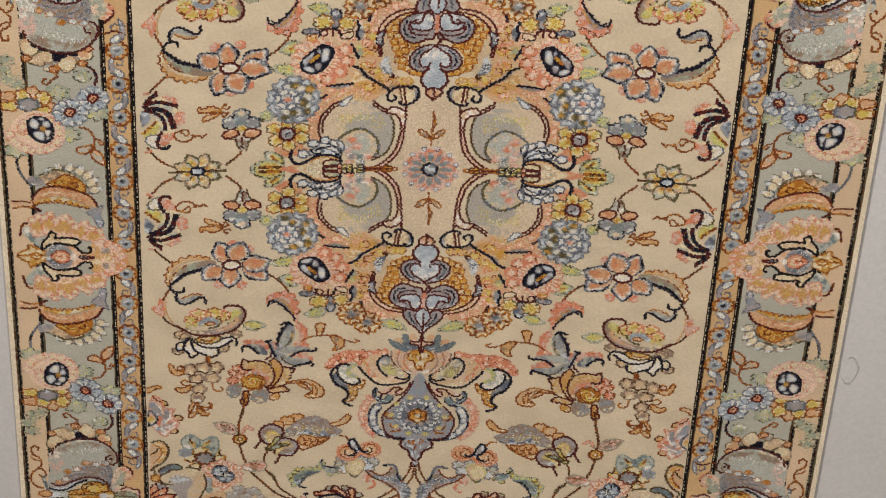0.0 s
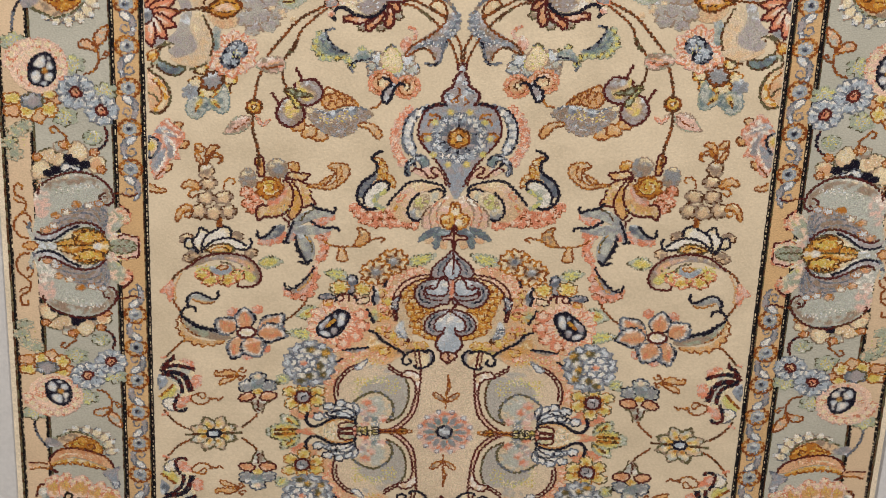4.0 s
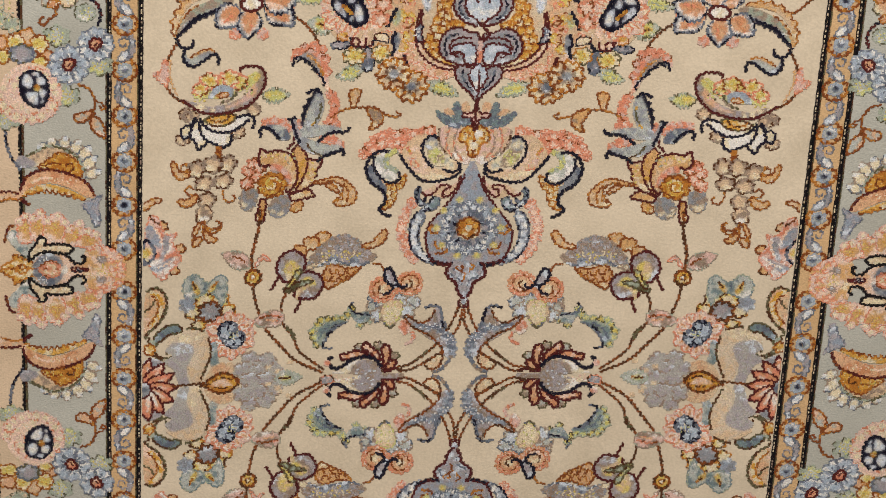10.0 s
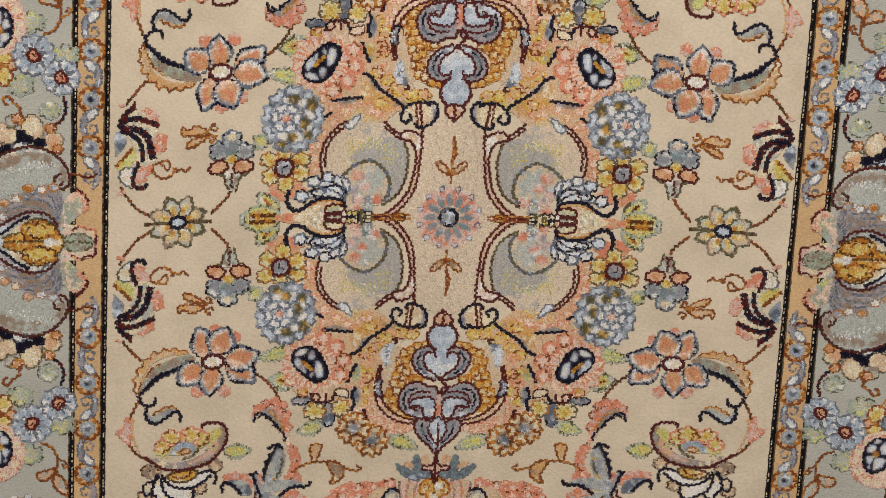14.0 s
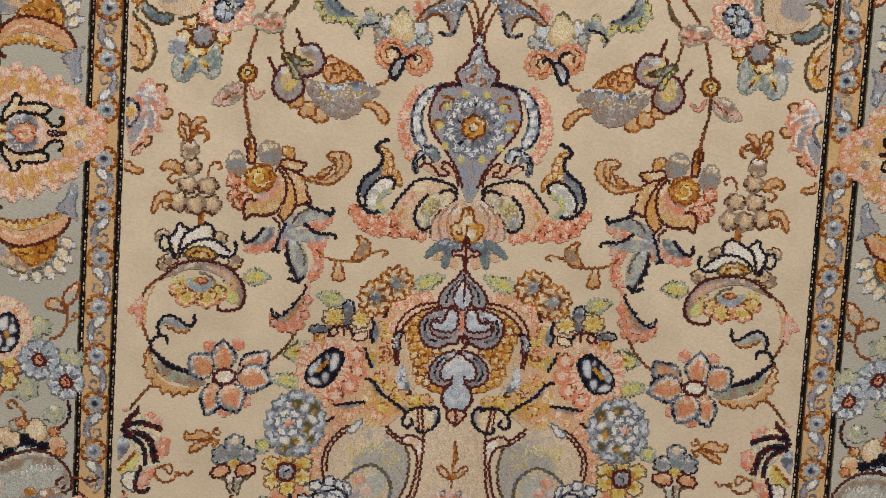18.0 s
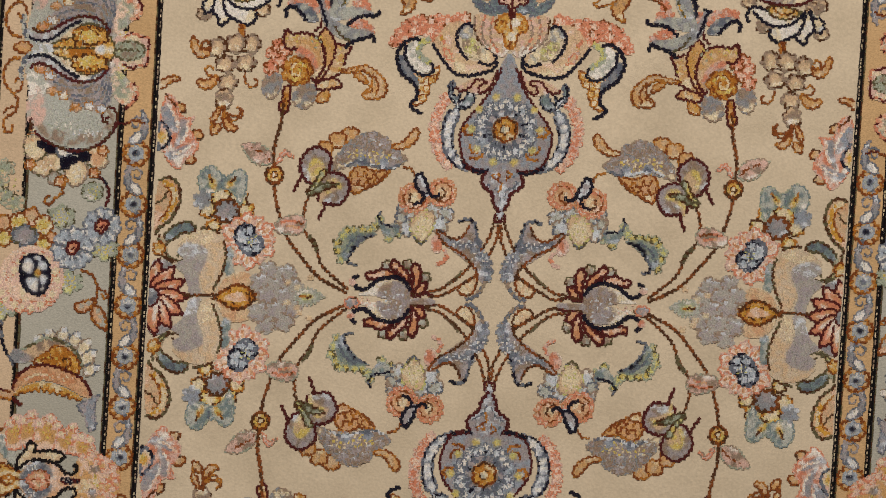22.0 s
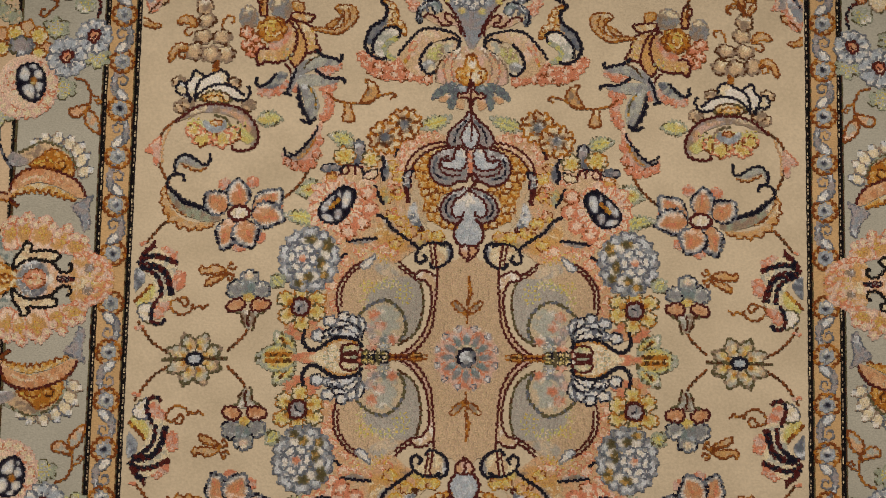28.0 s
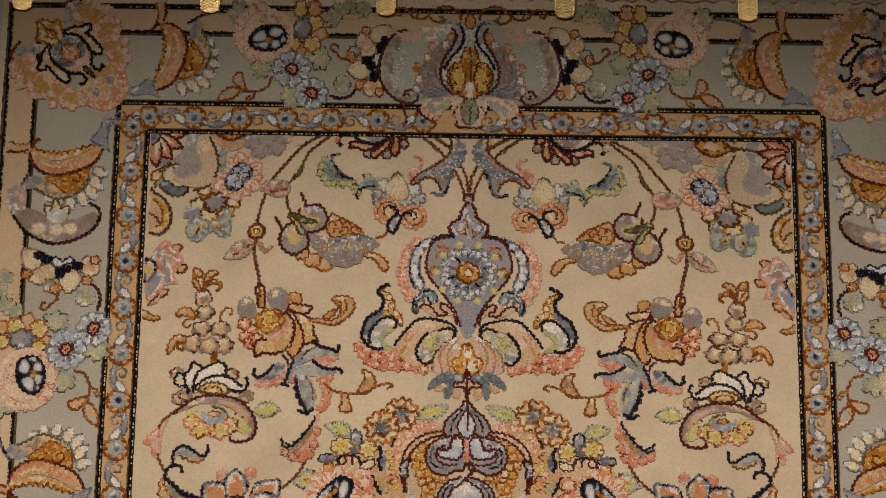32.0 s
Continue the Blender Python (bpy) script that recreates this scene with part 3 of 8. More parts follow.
def rolled_rose(B):
    for p in ((182, 270.5), (187, 265), (183, 259.5), (188.5, 276.5), (178, 262)):
        B.puff(p, 5, 5, 6, ("coral", "blush", .5), ("rust", "coral", .4), w=1.2, deep=.3)
    B.F([(132, 290.5), (140.5, 292.5), (149, 294), (152.5, 290), (145.5, 285.5), (137, 284.5)], ("tan", "ivory", .4), "maroon", 1.9)
    B.F([(148, 286), (138.5, 283), (132, 277.5), (130.5, 267.5), (126.5, 260), (133, 258.5), (140, 257), (139, 265), (142.5, 276)], ("skin", "tan", .4), "maroon", 2.0)
    B.speck((134, 270), 4, 9, 10, ("ivory", "yellow"), 1.5)
    B.F([(151, 287.5), (145.5, 281), (140.5, 270.5), (138.5, 260), (141, 252), (146.5, 245), (151, 250.5), (148, 259.5), (146.5, 269), (148, 278.5), (153.5, 286)], ("tan", "gold", .3), "maroon", 2.0)
    B.F([(154.5, 286), (147.5, 277.5), (146.5, 267.5), (149, 258), (154, 252), (163, 249), (172.5, 250), (177.5, 246.5), (179.5, 255.5), (176, 262), (168, 262), (160.5, 273)], ("skin", "tan", .5), "maroon", 2.1)
    B.F([(151, 277.5), (155.5, 281), (161, 273), (169.5, 265.5), (167, 260), (159.5, 262.5), (154, 268.5)], ("coral", "pink", .5))
    B.F([(153, 278.5), (156.5, 284), (162, 276.5), (169.5, 268.5), (165, 266), (158.5, 271)], ("taupe", "lilac", .4))
    B.speck((154.5, 256), 6, 5, 9, ("yellow", "sage"), 1.6)
    B.speck((169.5, 253), 8, 3, 9, ("yellow", "ivory"), 1.5)
    B.puff((167.5, 279), 11.5, 10.5, 7, ("ochre", "gold", .5), ("rust", "ochre", .3), w=1.6)
    B.curl((167.5, 279), 10, 30, 1.6, ("rust", "ochre", .2), 1.7)
    B.curl((167.5, 279), 7, 200, 1.1, ("ivory", "yellow", .5), 1.5)
    B.L([(150, 237), (151, 243), (155.5, 247.5)], "maroon", 2.0)


def rose_sepals(B):
    B.F([(152, 292), (154, 304), (162, 308.5), (169.5, 303.5), (168.5, 295.5), (163, 290), (156.5, 289.5)], ("taupe", "grey", .5), ("taupe", "grey", .5), 1.3)
    B.F([(181, 295), (187.5, 301), (193.5, 296), (194, 287), (188.5, 280.5), (180, 284)], ("taupe", "grey", .5), ("taupe", "grey", .5), 1.3)
    B.F([(141.5, 294.5), (142.5, 302), (150, 304), (151, 298.5), (145, 293.5)], ("tan", "gold", .3), ("rust", "ochre", .4), 1.4)
    B.F([(172.5, 292), (173, 306.5), (176, 312.5), (181, 307.5), (178.5, 301), (177.5, 292.5)], ("tan", "ochre", .4), "maroon", 1.9)


def rose_leaf(B):
    B.F([(135, 278.5), (124.5, 276), (113.5, 274), (105, 278.5), (97.5, 286.5), (97, 295), (101.5, 299.5), (112.5, 300), (115, 296), (109.5, 291), (108.5, 283.5), (116.5, 278), (126.5, 280)], ("tan", "skin", .5), ("rust", "ochre", .3), 1.7)
    B.F([(111.5, 288), (118, 285.5), (123.5, 280), (116, 281)], ("skin", "tan", .4), ("rust", "ochre", .3), 1.5)
    B.L([(105, 297), (103, 289.5), (108, 280.5)], ("rust", "ochre", .3), 1.5)
    B.L([(112.5, 296), (107.5, 293), (110.5, 289)], ("rust", "ochre", .3), 1.5)


def plume(B):
    for p in ((113, 246), (118.5, 242), (125, 240), (116.5, 227.5), (122.5, 227), (119.5, 221), (117.5, 213.5), (118.5, 207), (121.5, 201.5), (156, 230), (159.5, 224.5), (167, 223), (173.5, 224), (146.5, 226.5)):
        B.puff(p, 3.6, 3.4, 6, ("coral", "pink", .45), ("coral", "pink", .3), w=1.1, deep=.35)
    B.fringe([(125, 232), (119.5, 218), (119.5, 205), (124.5, 196.5)], -4, ("coral", "pink", .4), ("coral", "rust", .2), step=5)
    B.F([(144.5, 238.5), (133.5, 229.5), (127, 216.5), (127, 204.5), (131, 197), (135.5, 200), (139, 214), (143, 227), (147.5, 234.5)], ("grey", "mist", .5))
    B.L([(138, 232), (130, 218.5), (129, 208.5)], ("olive", "gold", .4), 1.5)
    B.fringe([(143, 229), (141, 218), (137.5, 208), (132, 197)][::-1], -5.5, "navy", step=6)
    B.L([(129, 200.5), (133.5, 196), (138.5, 198), (141, 199.5)], "navy", 2.2)
    B.F([(109, 250), (120, 253), (134, 253.5), (145.5, 245), (146.5, 236.5), (135, 241), (123, 245.5), (113, 246)], ("grey", "mist", .45))
    B.L([(108.5, 255.5), (109.5, 250), (114.5, 252), (120, 253.5), (126.5, 256), (130.5, 260.5)], "navy", 2.5)
    B.L([(127.5, 255), (135, 250.5), (140, 243.5)], ("olive", "brown", .4), 1.7)
    B.F([(110, 232.5), (123, 236.5), (140, 238.5), (146.5, 232.5), (135.5, 228.5), (122.5, 228)], ("grey", "mist", .5))
    B.L([(104.5, 231), (108, 234.5), (116.5, 234.5), (123, 236.5), (130.5, 242.5)], "navy", 2.5)
    B.F([(145.5, 245), (150, 238), (153, 227), (151, 220), (147.5, 228.5), (144.5, 236.5)], ("grey", "lilac", .4))
    B.L([(145.5, 243), (149.5, 233.5), (152, 225), (155, 222), (149.5, 220.5)], "navy", 2.2)
    B.F([(153, 239), (162.5, 240), (170.5, 232), (177, 227.5), (168, 225.5), (158.5, 229)], ("steel", "mist", .4))
    B.L([(162.5, 239), (168, 232), (174.5, 228), (179, 230.5), (178, 236)], "navy", 2.5)


def coral_plume(B):
    B.F([(123.5, 197.5), (129, 192), (134, 181.5), (140.5, 172), (148, 168), (155, 171.5), (153.5, 163), (145, 159), (136, 157), (128.5, 161.5), (124.5, 178)], ("coral", "pink", .45))
    for p in ((125, 181), (126.5, 170), (130, 161.5), (136.5, 158), (144, 159.5), (150.5, 163.5)):
        B.puff(p, 3.2, 3.2, 5, ("coral", "pink", .4), ("coral", "rust", .2), w=1.1, deep=.3)
    B.F([(127, 192), (133, 181.5), (140.5, 171), (152.5, 169.5), (143, 164), (135, 168.5), (129, 180)], ("grey", "taupe", .4))
    B.L([(128, 184), (134, 172.5), (142, 166)], ("ochre", "tan", .4), 1.8)
    B.L([(127, 193.5), (128, 189), (133, 181.5), (139.5, 173.5), (145, 169), (151.5, 168), (153.5, 175)], "navy", 2.0)
    for a, b in (((134, 180.5), (137.5, 178.5)), ((139.5, 173.5), (144, 172)), ((146, 169), (150.5, 171.5))):
        B.L([a, b], "navy", 1.7)


def brown_sprig(B):
    B.L([(120.5, 222), (114, 216.5), (104.5, 213.5), (93.5, 213), (84, 213.5), (78.5, 218), (73, 220.5), (65.5, 222), (63.5, 219.5), (67.5, 217.5)], ("rust", "ochre", .3), 1.7)
    B.F([(85, 214), (78.5, 218.5), (77.5, 226), (82, 231), (88.5, 233.5), (86, 226.5), (89, 220.5), (91.5, 214)], ("tan", "taupe", .35), ("rust", "ochre", .2), 1.6)
    B.F([(101, 212.5), (104.5, 213), (105, 206.5), (106.5, 199.5), (101, 197), (96.5, 199), (98.5, 206)], ("tan", "skin", .4), ("rust", "ochre", .2), 1.6)


def small_brown_leaf(B):
    B.F([(197, 72.5), (202.5, 76.5), (208, 77.5), (213.5, 74.5), (218, 77), (218, 71), (209, 70), (201.5, 71)], ("tan", "skin", .4), ("rust", "ochre", .2), 1.6)
    B.F([(196, 69.5), (204, 68.5), (211.5, 66), (214.5, 61), (210.5, 60.5), (203.5, 64)], ("tan", "skin", .4), ("rust", "ochre", .2), 1.6)
    B.curl((193, 77), 4, 200, .9, ("rust", "ochre", .2), 1.6)
    B.L([(190.5, 69), (195, 70), (198, 74)], ("rust", "ochre", .2), 1.8)
    B.curl((194.5, 66.5), 3.5, 90, .8, ("rust", "ochre", .2), 1.5)


def bell_flower(B):
    B.L([(177, 27), (180.5, 19.5), (188, 11.5), (193.5, 6.5)], ("rust", "brown", .5), 2.0)
    for p, rx, ry in (((178, 66), 7.5, 6.5), ((168, 56), 7, 6.5), ((188.5, 56.5), 7, 7.5)):
        B.puff(p, rx, ry, 6, ("grey", "mist"), ("steel", "navy", .3), w=1.7, deep=.16)
    B.F([(173, 61.5), (183, 64), (184, 56), (180.5, 52), (175, 55)], ("teal", "grey", .4))
    B.puff((178, 67.5), 3.5, 3, 5, ("ivory", "blush", .4), None)
    B.puff((178, 50), 4.5, 3.6, 5, ("yellow", "gold", .4), None)
    B.F([(170.5, 38.5), (184, 39), (181.5, 30), (177.5, 23.5), (173.5, 29)], ("mist", "taupe", .4))
    B.F([(160, 44), (161.5, 47), (170.5, 49.5), (175.5, 45.5), (175, 39.5), (168.5, 38.5), (163, 40)], ("peach", "orange", .4), "maroon", 2.0)
    B.F([(180.5, 44.5), (186, 49.5), (193.5, 46.5), (196, 42), (193, 38.5), (185, 39.5)], ("peach", "orange", .4), "maroon", 2.0)
    B.L([(165, 38), (170.5, 35.5), (172.5, 30), (174, 23)], ("olive", "brown", .4), 1.7)
    B.L([(188, 38), (183.5, 36), (182.5, 30), (179.5, 25.5)], ("olive", "brown", .4), 1.7)
    B.L([(177, 38.5), (178, 31), (177, 26)], ("brown", "maroon", .4), 1.8)


def edge_palm(B):
    for p in ((246.5, 88.5), (242.5, 85.5), (235.5, 68), (236, 62.5), (246, 45), (251.5, 39)):
        B.puff(p, 4.5, 4.5, 6, ("coral", "pink", .5), ("coral", "pink", .3), w=1.1, deep=.3)
    B.F([(271.5, 76), (264.5, 73), (263, 66), (268, 59.5), (271.5, 57.5)], ("blue", "steel", .4))
    B.F([(256.5, 64), (262.5, 58), (270, 48.5), (266.5, 43.5), (259, 48), (254.5, 56.5)], ("lemon", "yellow", .5))
    B.L([(257.5, 62.5), (263.5, 56), (271, 48.5)], ("rust", "gold", .3), 2.4)
    B.F([(237, 78), (243.5, 84.5), (253, 92), (260, 91.5), (268.5, 81), (263.5, 74), (257.5, 65.5), (254.5, 56.5), (256.5, 49), (246.5, 47.5), (240, 51), (241.5, 64.5)], ("ivory", "mist", .4))
    B.L([(237.5, 79.5), (245.5, 83), (255.5, 86), (264, 84.5), (269, 80)], ("maroon", "navy", .5), 4.2)
    B.L([(256.5, 95), (263, 90.5), (267.5, 84)], ("maroon", "navy", .4), 4.2)
    B.L([(241, 53), (243.5, 63), (247, 72), (255.5, 77.5), (267.5, 78)], ("navy", "maroon", .4), 5.2)
    B.L([(249.5, 51.5), (250, 61.5), (253.5, 69), (260, 74), (267.5, 77)], ("navy", "maroon", .4), 3.6)
    B.F([(257, 46), (265.5, 46), (268, 39.5), (262.5, 32.5), (255.5, 30.5), (258, 37.5)], ("white", "ivory", .3), ("steel", "olive", .4), 1.3)
    B.L([(252.5, 50.5), (255.5, 43), (257, 35.5), (254.5, 30.5), (249, 30), (245.5, 33)], ("navy", "maroon", .4), 3.0)
    B.L([(256.5, 99), (257.5, 94)], "maroon", 2.2)
    B.L([(264, 97.5), (268.5, 96.5)], ("coral", "pink", .4), 2.2)


def edge_tendril(B):
    B.L([(222.5, 44.5), (226, 39), (233.5, 37), (240, 41.5), (241, 47), (236, 49.5), (231.5, 45)], ("rust", "ochre", .2), 1.7)
    B.L([(231.5, 44.5), (228, 44), (227.5, 49), (231.5, 51.5), (235.5, 48)], ("rust", "ochre", .2), 1.6)
    B.L([(211.5, 45), (215, 41.5), (218.5, 44), (221.5, 42), (224.5, 44.5)], ("rust", "ochre", .2), 1.7)


def daisy_vine(B):
    B.L([(267, 32), (261.5, 23), (252.5, 12.5), (240, 5)], ("rust", "brown", .5), 1.8)
    B.L([(263, 28), (269, 26)], ("coral", "pink", .4), 2.4)


def daisy(B):
    c = (220, 0)
    for k in range(8):
        a = .39 + k * math.pi / 4
        e = np.array((math.cos(a), .95 * math.sin(a)))
        B.leaf(tuple(c + 5 * e), tuple(c + (22 + 2 * (k % 2)) * e), 13, 0, ("mist", "skin", .5), ("olive", "taupe", .3), w=1.5)
        B.leaf(tuple(c + 8 * e), tuple(c + 18 * e), 6, .08, ("ivory", "yellow", .5), None)
        B.leaf(tuple(c + 7 * e), tuple(c + 13 * e), 4, 0, ("gold", "ochre", .4), None)
    for s in (1, -1):
        B.L([(c[0] + s * 8, 0), (c[0] + s * 27, 0)], ("olive", "brown", .4), 1.9)
    B.D(c, 6.5, ("sky", "ice", .4), "navy", 2.4, ry=4.6)


def blue_chrysanthemum(B):
    c = (130, 81)
    B.L([(99.5, 86), (107, 81), (114.5, 77.5)], "navy", 2.2)
    B.rose(c, 25, 9, ("ice", "grey"), ("steel", "blue", .35), turn=.2, fat=1.0, w=1.7, inner=.5, notch=.08, sy=1.1)
    B.rose(c, 19, 8, ("white", "grey"), ("steel", "blue", .35), turn=.5, fat=1.0, w=1.7, inner=.4, notch=.08, sy=1.1)
    for p, rx, ry in (((115, 93), 4, 6), ((129, 97.5), 5, 3.5), ((120, 78), 3, 5.5), ((117, 68), 3.5, 3.5), ((130, 66.5), 4, 3.5), ((137.5, 61), 4, 3)):
        B.puff(p, rx, ry, 5, ("olive", "gold", .35), None, deep=.3)
    c = (135.5, 82)
    B.rose(c, 12, 6, ("white", "ice"), ("steel", "blue", .35), turn=.1, fat=1.0, w=1.6, inner=.3, notch=.06)
    B.rose(c, 6.5, 5, ("ice", "lilac"), ("steel", "blue", .4), turn=.4, fat=1.0, w=1.3, inner=.3)
    B.puff(c, 3.4, 3, 5, ("coral", "blush", .5), None)


def yellow_flower(B):
    B.puff((133, 23), 15, 8, 7, ("coral", "peach", .5), None, deep=.2)
    c = (135.5, 41.5)
    for p, rx, ry in (((135.5, 52.5), 5, 4), ((122, 48), 7, 5.5), ((122, 37), 6.5, 6.5), ((134, 28.5), 6, 7), ((146.5, 34.5), 6, 6.5), ((147.5, 48.5), 7, 5.5)):
        B.puff(p, rx, ry, 6, ("yellow", "ivory"), ("olive", "ochre", .5), w=1.4, deep=.18)
        B.leaf(((p[0] + c[0]) / 2, (p[1] + c[1]) / 2), p, 4.5, 0, ("ochre", "gold", .5), None)
    B.F([(130, 46.5), (138.5, 48.5), (142, 44), (141.5, 37.5), (136.5, 34.5), (130.5, 36), (128.5, 42)], ("lilac", "grey", .4), "maroon", 2.4)
    B.L([(133, 43), (136.5, 42), (137.5, 38)], ("navy", "steel", .4), 1.4)


def star_leaf(B):
    B.leaf((139.5, 2), (156, 21.5), 14, 0, ("lemon", "mist"), ("sage", "olive", .3), jag=.15)
    B.leaf((140.5, 3), (152.5, 17.5), 8, 0, ("yellow", "gold", .4), None, jag=.2)
    B.L([(141.5, 4), (150.5, 16.5)], ("brown", "ochre", .5), 2.6)
    B.leaf((138, -2.5), (170.5, -2), 17, 0, ("lemon", "mist"), ("sage", "olive", .3), jag=.12)
    B.leaf((139.5, -2.5), (165, -2.5), 10, 0, ("yellow", "gold", .4), None, jag=.2)
    B.L([(141.5, -2.5), (162.5, -2.5)], ("brown", "ochre", .4), 3.2)


def tulip(B):
    B.F([(117, -3), (119, 2.5), (130.5, 4.5), (139, 1), (140.5, -2.5)], ("coral", "peach", .4))
    B.F([(84, -3.5), (84, 7.5), (90.5, 13.5), (102, 14), (113, 9), (123.5, 2.5), (124.5, -2.5)], ("ivory", "skin", .35))
    B.speck((109, 3.5), 7, 6, 14, ("sage", "white"), 1.5)
    B.F([(85.5, -3), (85.5, 7.5), (92, 11), (100.5, 8.5), (101, 3), (99, -3)], ("sage", "ivory", .5), "maroon", 2.1)
    B.L([(84.5, 8.5), (88.5, 13.5), (96, 16), (105, 16), (112.5, 12.5), (118.5, 8), (125, 6), (130, 9), (132.5, 15), (131, 23)], "navy", 2.9)
    B.L([(88.5, 11.5), (97.5, 14), (107, 13), (114, 9)], ("ochre", "tan", .5), 1.4)
    B.L([(87, -2.5), (100.5, -2)], "maroon", 2.2)
    B.D((86, -2.5), 2.6, ("white", "coral", .4), "maroon", 1.3)
    for p in ((81, -2), (76.5, -2), (71.5, -1.5), (66, -1.5)):
        B.puff(p, 3, 3.2, 5, ("ivory", "yellow", .5), ("navy", "olive", .5), w=1.3)
    B.L([(72, -0.5), (71.5, 6.5)], ("olive", "ivory", .5), 2.6)
    B.L([(63, -2), (31, -1.5)], ("rust", "ochre", .4), 1.6)
    B.leaf((46, -1.5), (35, -1.5), 4, 0, ("ochre", "gold", .4), ("rust", "brown", .4), w=1.2)


def blue_ruffle(B):
    for a, b, w, bend in (((86, 18), (98.5, 35), 9, .12), ((86.5, 17), (113, 29), 8, .1), ((87.5, 15), (121.5, 17), 8, .12), ((85, 20.5), (88.5, 34), 6, .1)):
        B.leaf(a, b, w, bend, ("ice", "white", .5), ("steel", "navy", .4), w=1.5)
        B.L([a, b], ("steel", "grey", .4), 1.4)
    for p, rx, ry in (((100, 33.5), 4.5, 4), ((111, 30), 5.5, 4), ((120.5, 18), 5, 4.5), ((107.5, 21), 5, 3)):
        B.puff(p, rx, ry, 5, ("ice", "white", .5), ("steel", "navy", .4), w=1.5, deep=.16)
    B.L([(85, 14), (86.5, 22.5), (93, 26.5), (103, 25), (109.5, 21.5)], ("navy", "steel", .4), 1.8)


def crescent_scroll(B):
    B.F([(42, 64.5), (53.5, 72), (61, 78), (74, 82), (85, 78.5), (94, 72), (100.5, 64), (104, 53.5), (103.5, 42), (101, 34.5), (83.5, 33), (56.5, 35), (39.5, 44.5), (37, 56.5)], "umber" if B.places[0][1, 2] > 2300 else "sand")
    B.F([(41, 64.5), (37, 55.5), (36, 43.5), (37.5, 30), (43, 19), (55.5, 10), (50, 20), (50, 28.5), (52.5, 37), (59, 43.5), (67.5, 47), (78, 43.5), (83.5, 39.5), (81.5, 50), (74, 60), (64, 65), (53, 66.5)], "dove")
    B.F([(53, 69.5), (60.5, 76), (71, 80), (77, 73.5), (69.5, 67.5), (60.5, 66.5)], ("dove", "sand", .5))
    B.speck((51.5, 53), 8, 9, 18, ("lemon", "yellow"), 1.6)
    B.speck((65, 61), 10, 5, 22, ("lemon", "ivory"), 1.6)
    B.speck((80.5, 58.5), 8, 6, 16, ("yellow", "lemon"), 1.6)
    B.speck((84.5, 47), 4, 7, 9, ("lemon", "ivory"), 1.5)
    B.speck((68.5, 82), 10, 4, 12, ("yellow", "gold"), 1.5)
    B.F([(51.5, 34), (58, 42), (67.5, 46), (77, 43), (84.5, 37), (84.5, 26.5), (79.5, 14), (61, 11), (54, 15.5), (51, 25.5)], ("mist", "cream"))
    for p, q in (((70, 26), ("pink", "coral", .4)), ((75.5, 34.5), ("coral", "pink", .4)), ((66, 13.5), ("grey", "teal", .5)), ((75, 15), ("pink", "grey", .5)), ((79.5, 22.5), ("lilac", "pink", .5)), ((59.5, 14.5), ("pink", "coral", .5)), ((67, 7), ("grey", "mist", .4)), ((77, 6.5), ("coral", "pink", .4))):
        B.puff(p, 4.6, 4.2, 6, q, None, deep=.3)
    B.speck((65, 10), 6, 4, 8, ("ivory", "white"), 1.3)
    B.L([(39.5, 62.5), (36.5, 53), (36, 41.5), (38, 29), (43.5, 18.5), (55.5, 10)], ("olive", "brown", .4), 1.8)
    B.L([(55, 13), (50, 20), (50, 29.5), (53, 37), (59.5, 43.5), (67.5, 47), (77.5, 43.5), (83.5, 39), (87.5, 35)], ("olive", "steel", .4), 2.4)
    B.L([(86, 79.5), (93.5, 75), (100.5, 67), (105, 59), (106.5, 50), (106, 42), (104, 35.5)], "maroon", 1.9)
    B.L([(85, 76.5), (92.5, 71.5), (98.5, 64.5), (102, 57), (103, 49), (102.5, 42)], "maroon", 1.9)
    B.F([(75.5, 85), (83, 80.5), (88, 75), (83, 73), (78.5, 77.5)], ("ice", "white", .5), ("steel", "grey", .4), 1.2)


def lobe_rib(B):
    B.F([(25.5, 68), (34.5, 71.5), (42, 67), (35, 63), (30, 56.5), (29.5, 46), (31.5, 32), (36.5, 20), (44, 10.5), (58.5, 0.5), (58, -1.5), (47.5, 1.5), (39.5, 8.5), (33, 17), (28, 30), (26, 47), (25, 59)], ("pink", "skin", .5))
    B.L([(25, 75.5), (25, 63), (26, 46.5), (28, 27.5), (33, 16), (41, 6), (50, 0.5), (62.5, -2)], "maroon", 1.8)
    B.L([(34.5, 63), (30.5, 57.5), (29, 46.5), (31, 32.5), (35, 20.5), (43, 10), (52, 3), (62.5, -0.5)], "maroon", 1.8)
    B.L([(26.5, 67), (29.5, 69.5), (34, 71.5), (39.5, 71.5), (42.5, 68), (43, 65), (38.5, 64), (34.5, 63)], "maroon", 1.8)
    B.L([(42.5, 68.5), (48.5, 72), (56.5, 79)], "maroon", 1.8)
    B.L([(44, 65.5), (50.5, 70), (56.5, 75)], "maroon", 1.6)


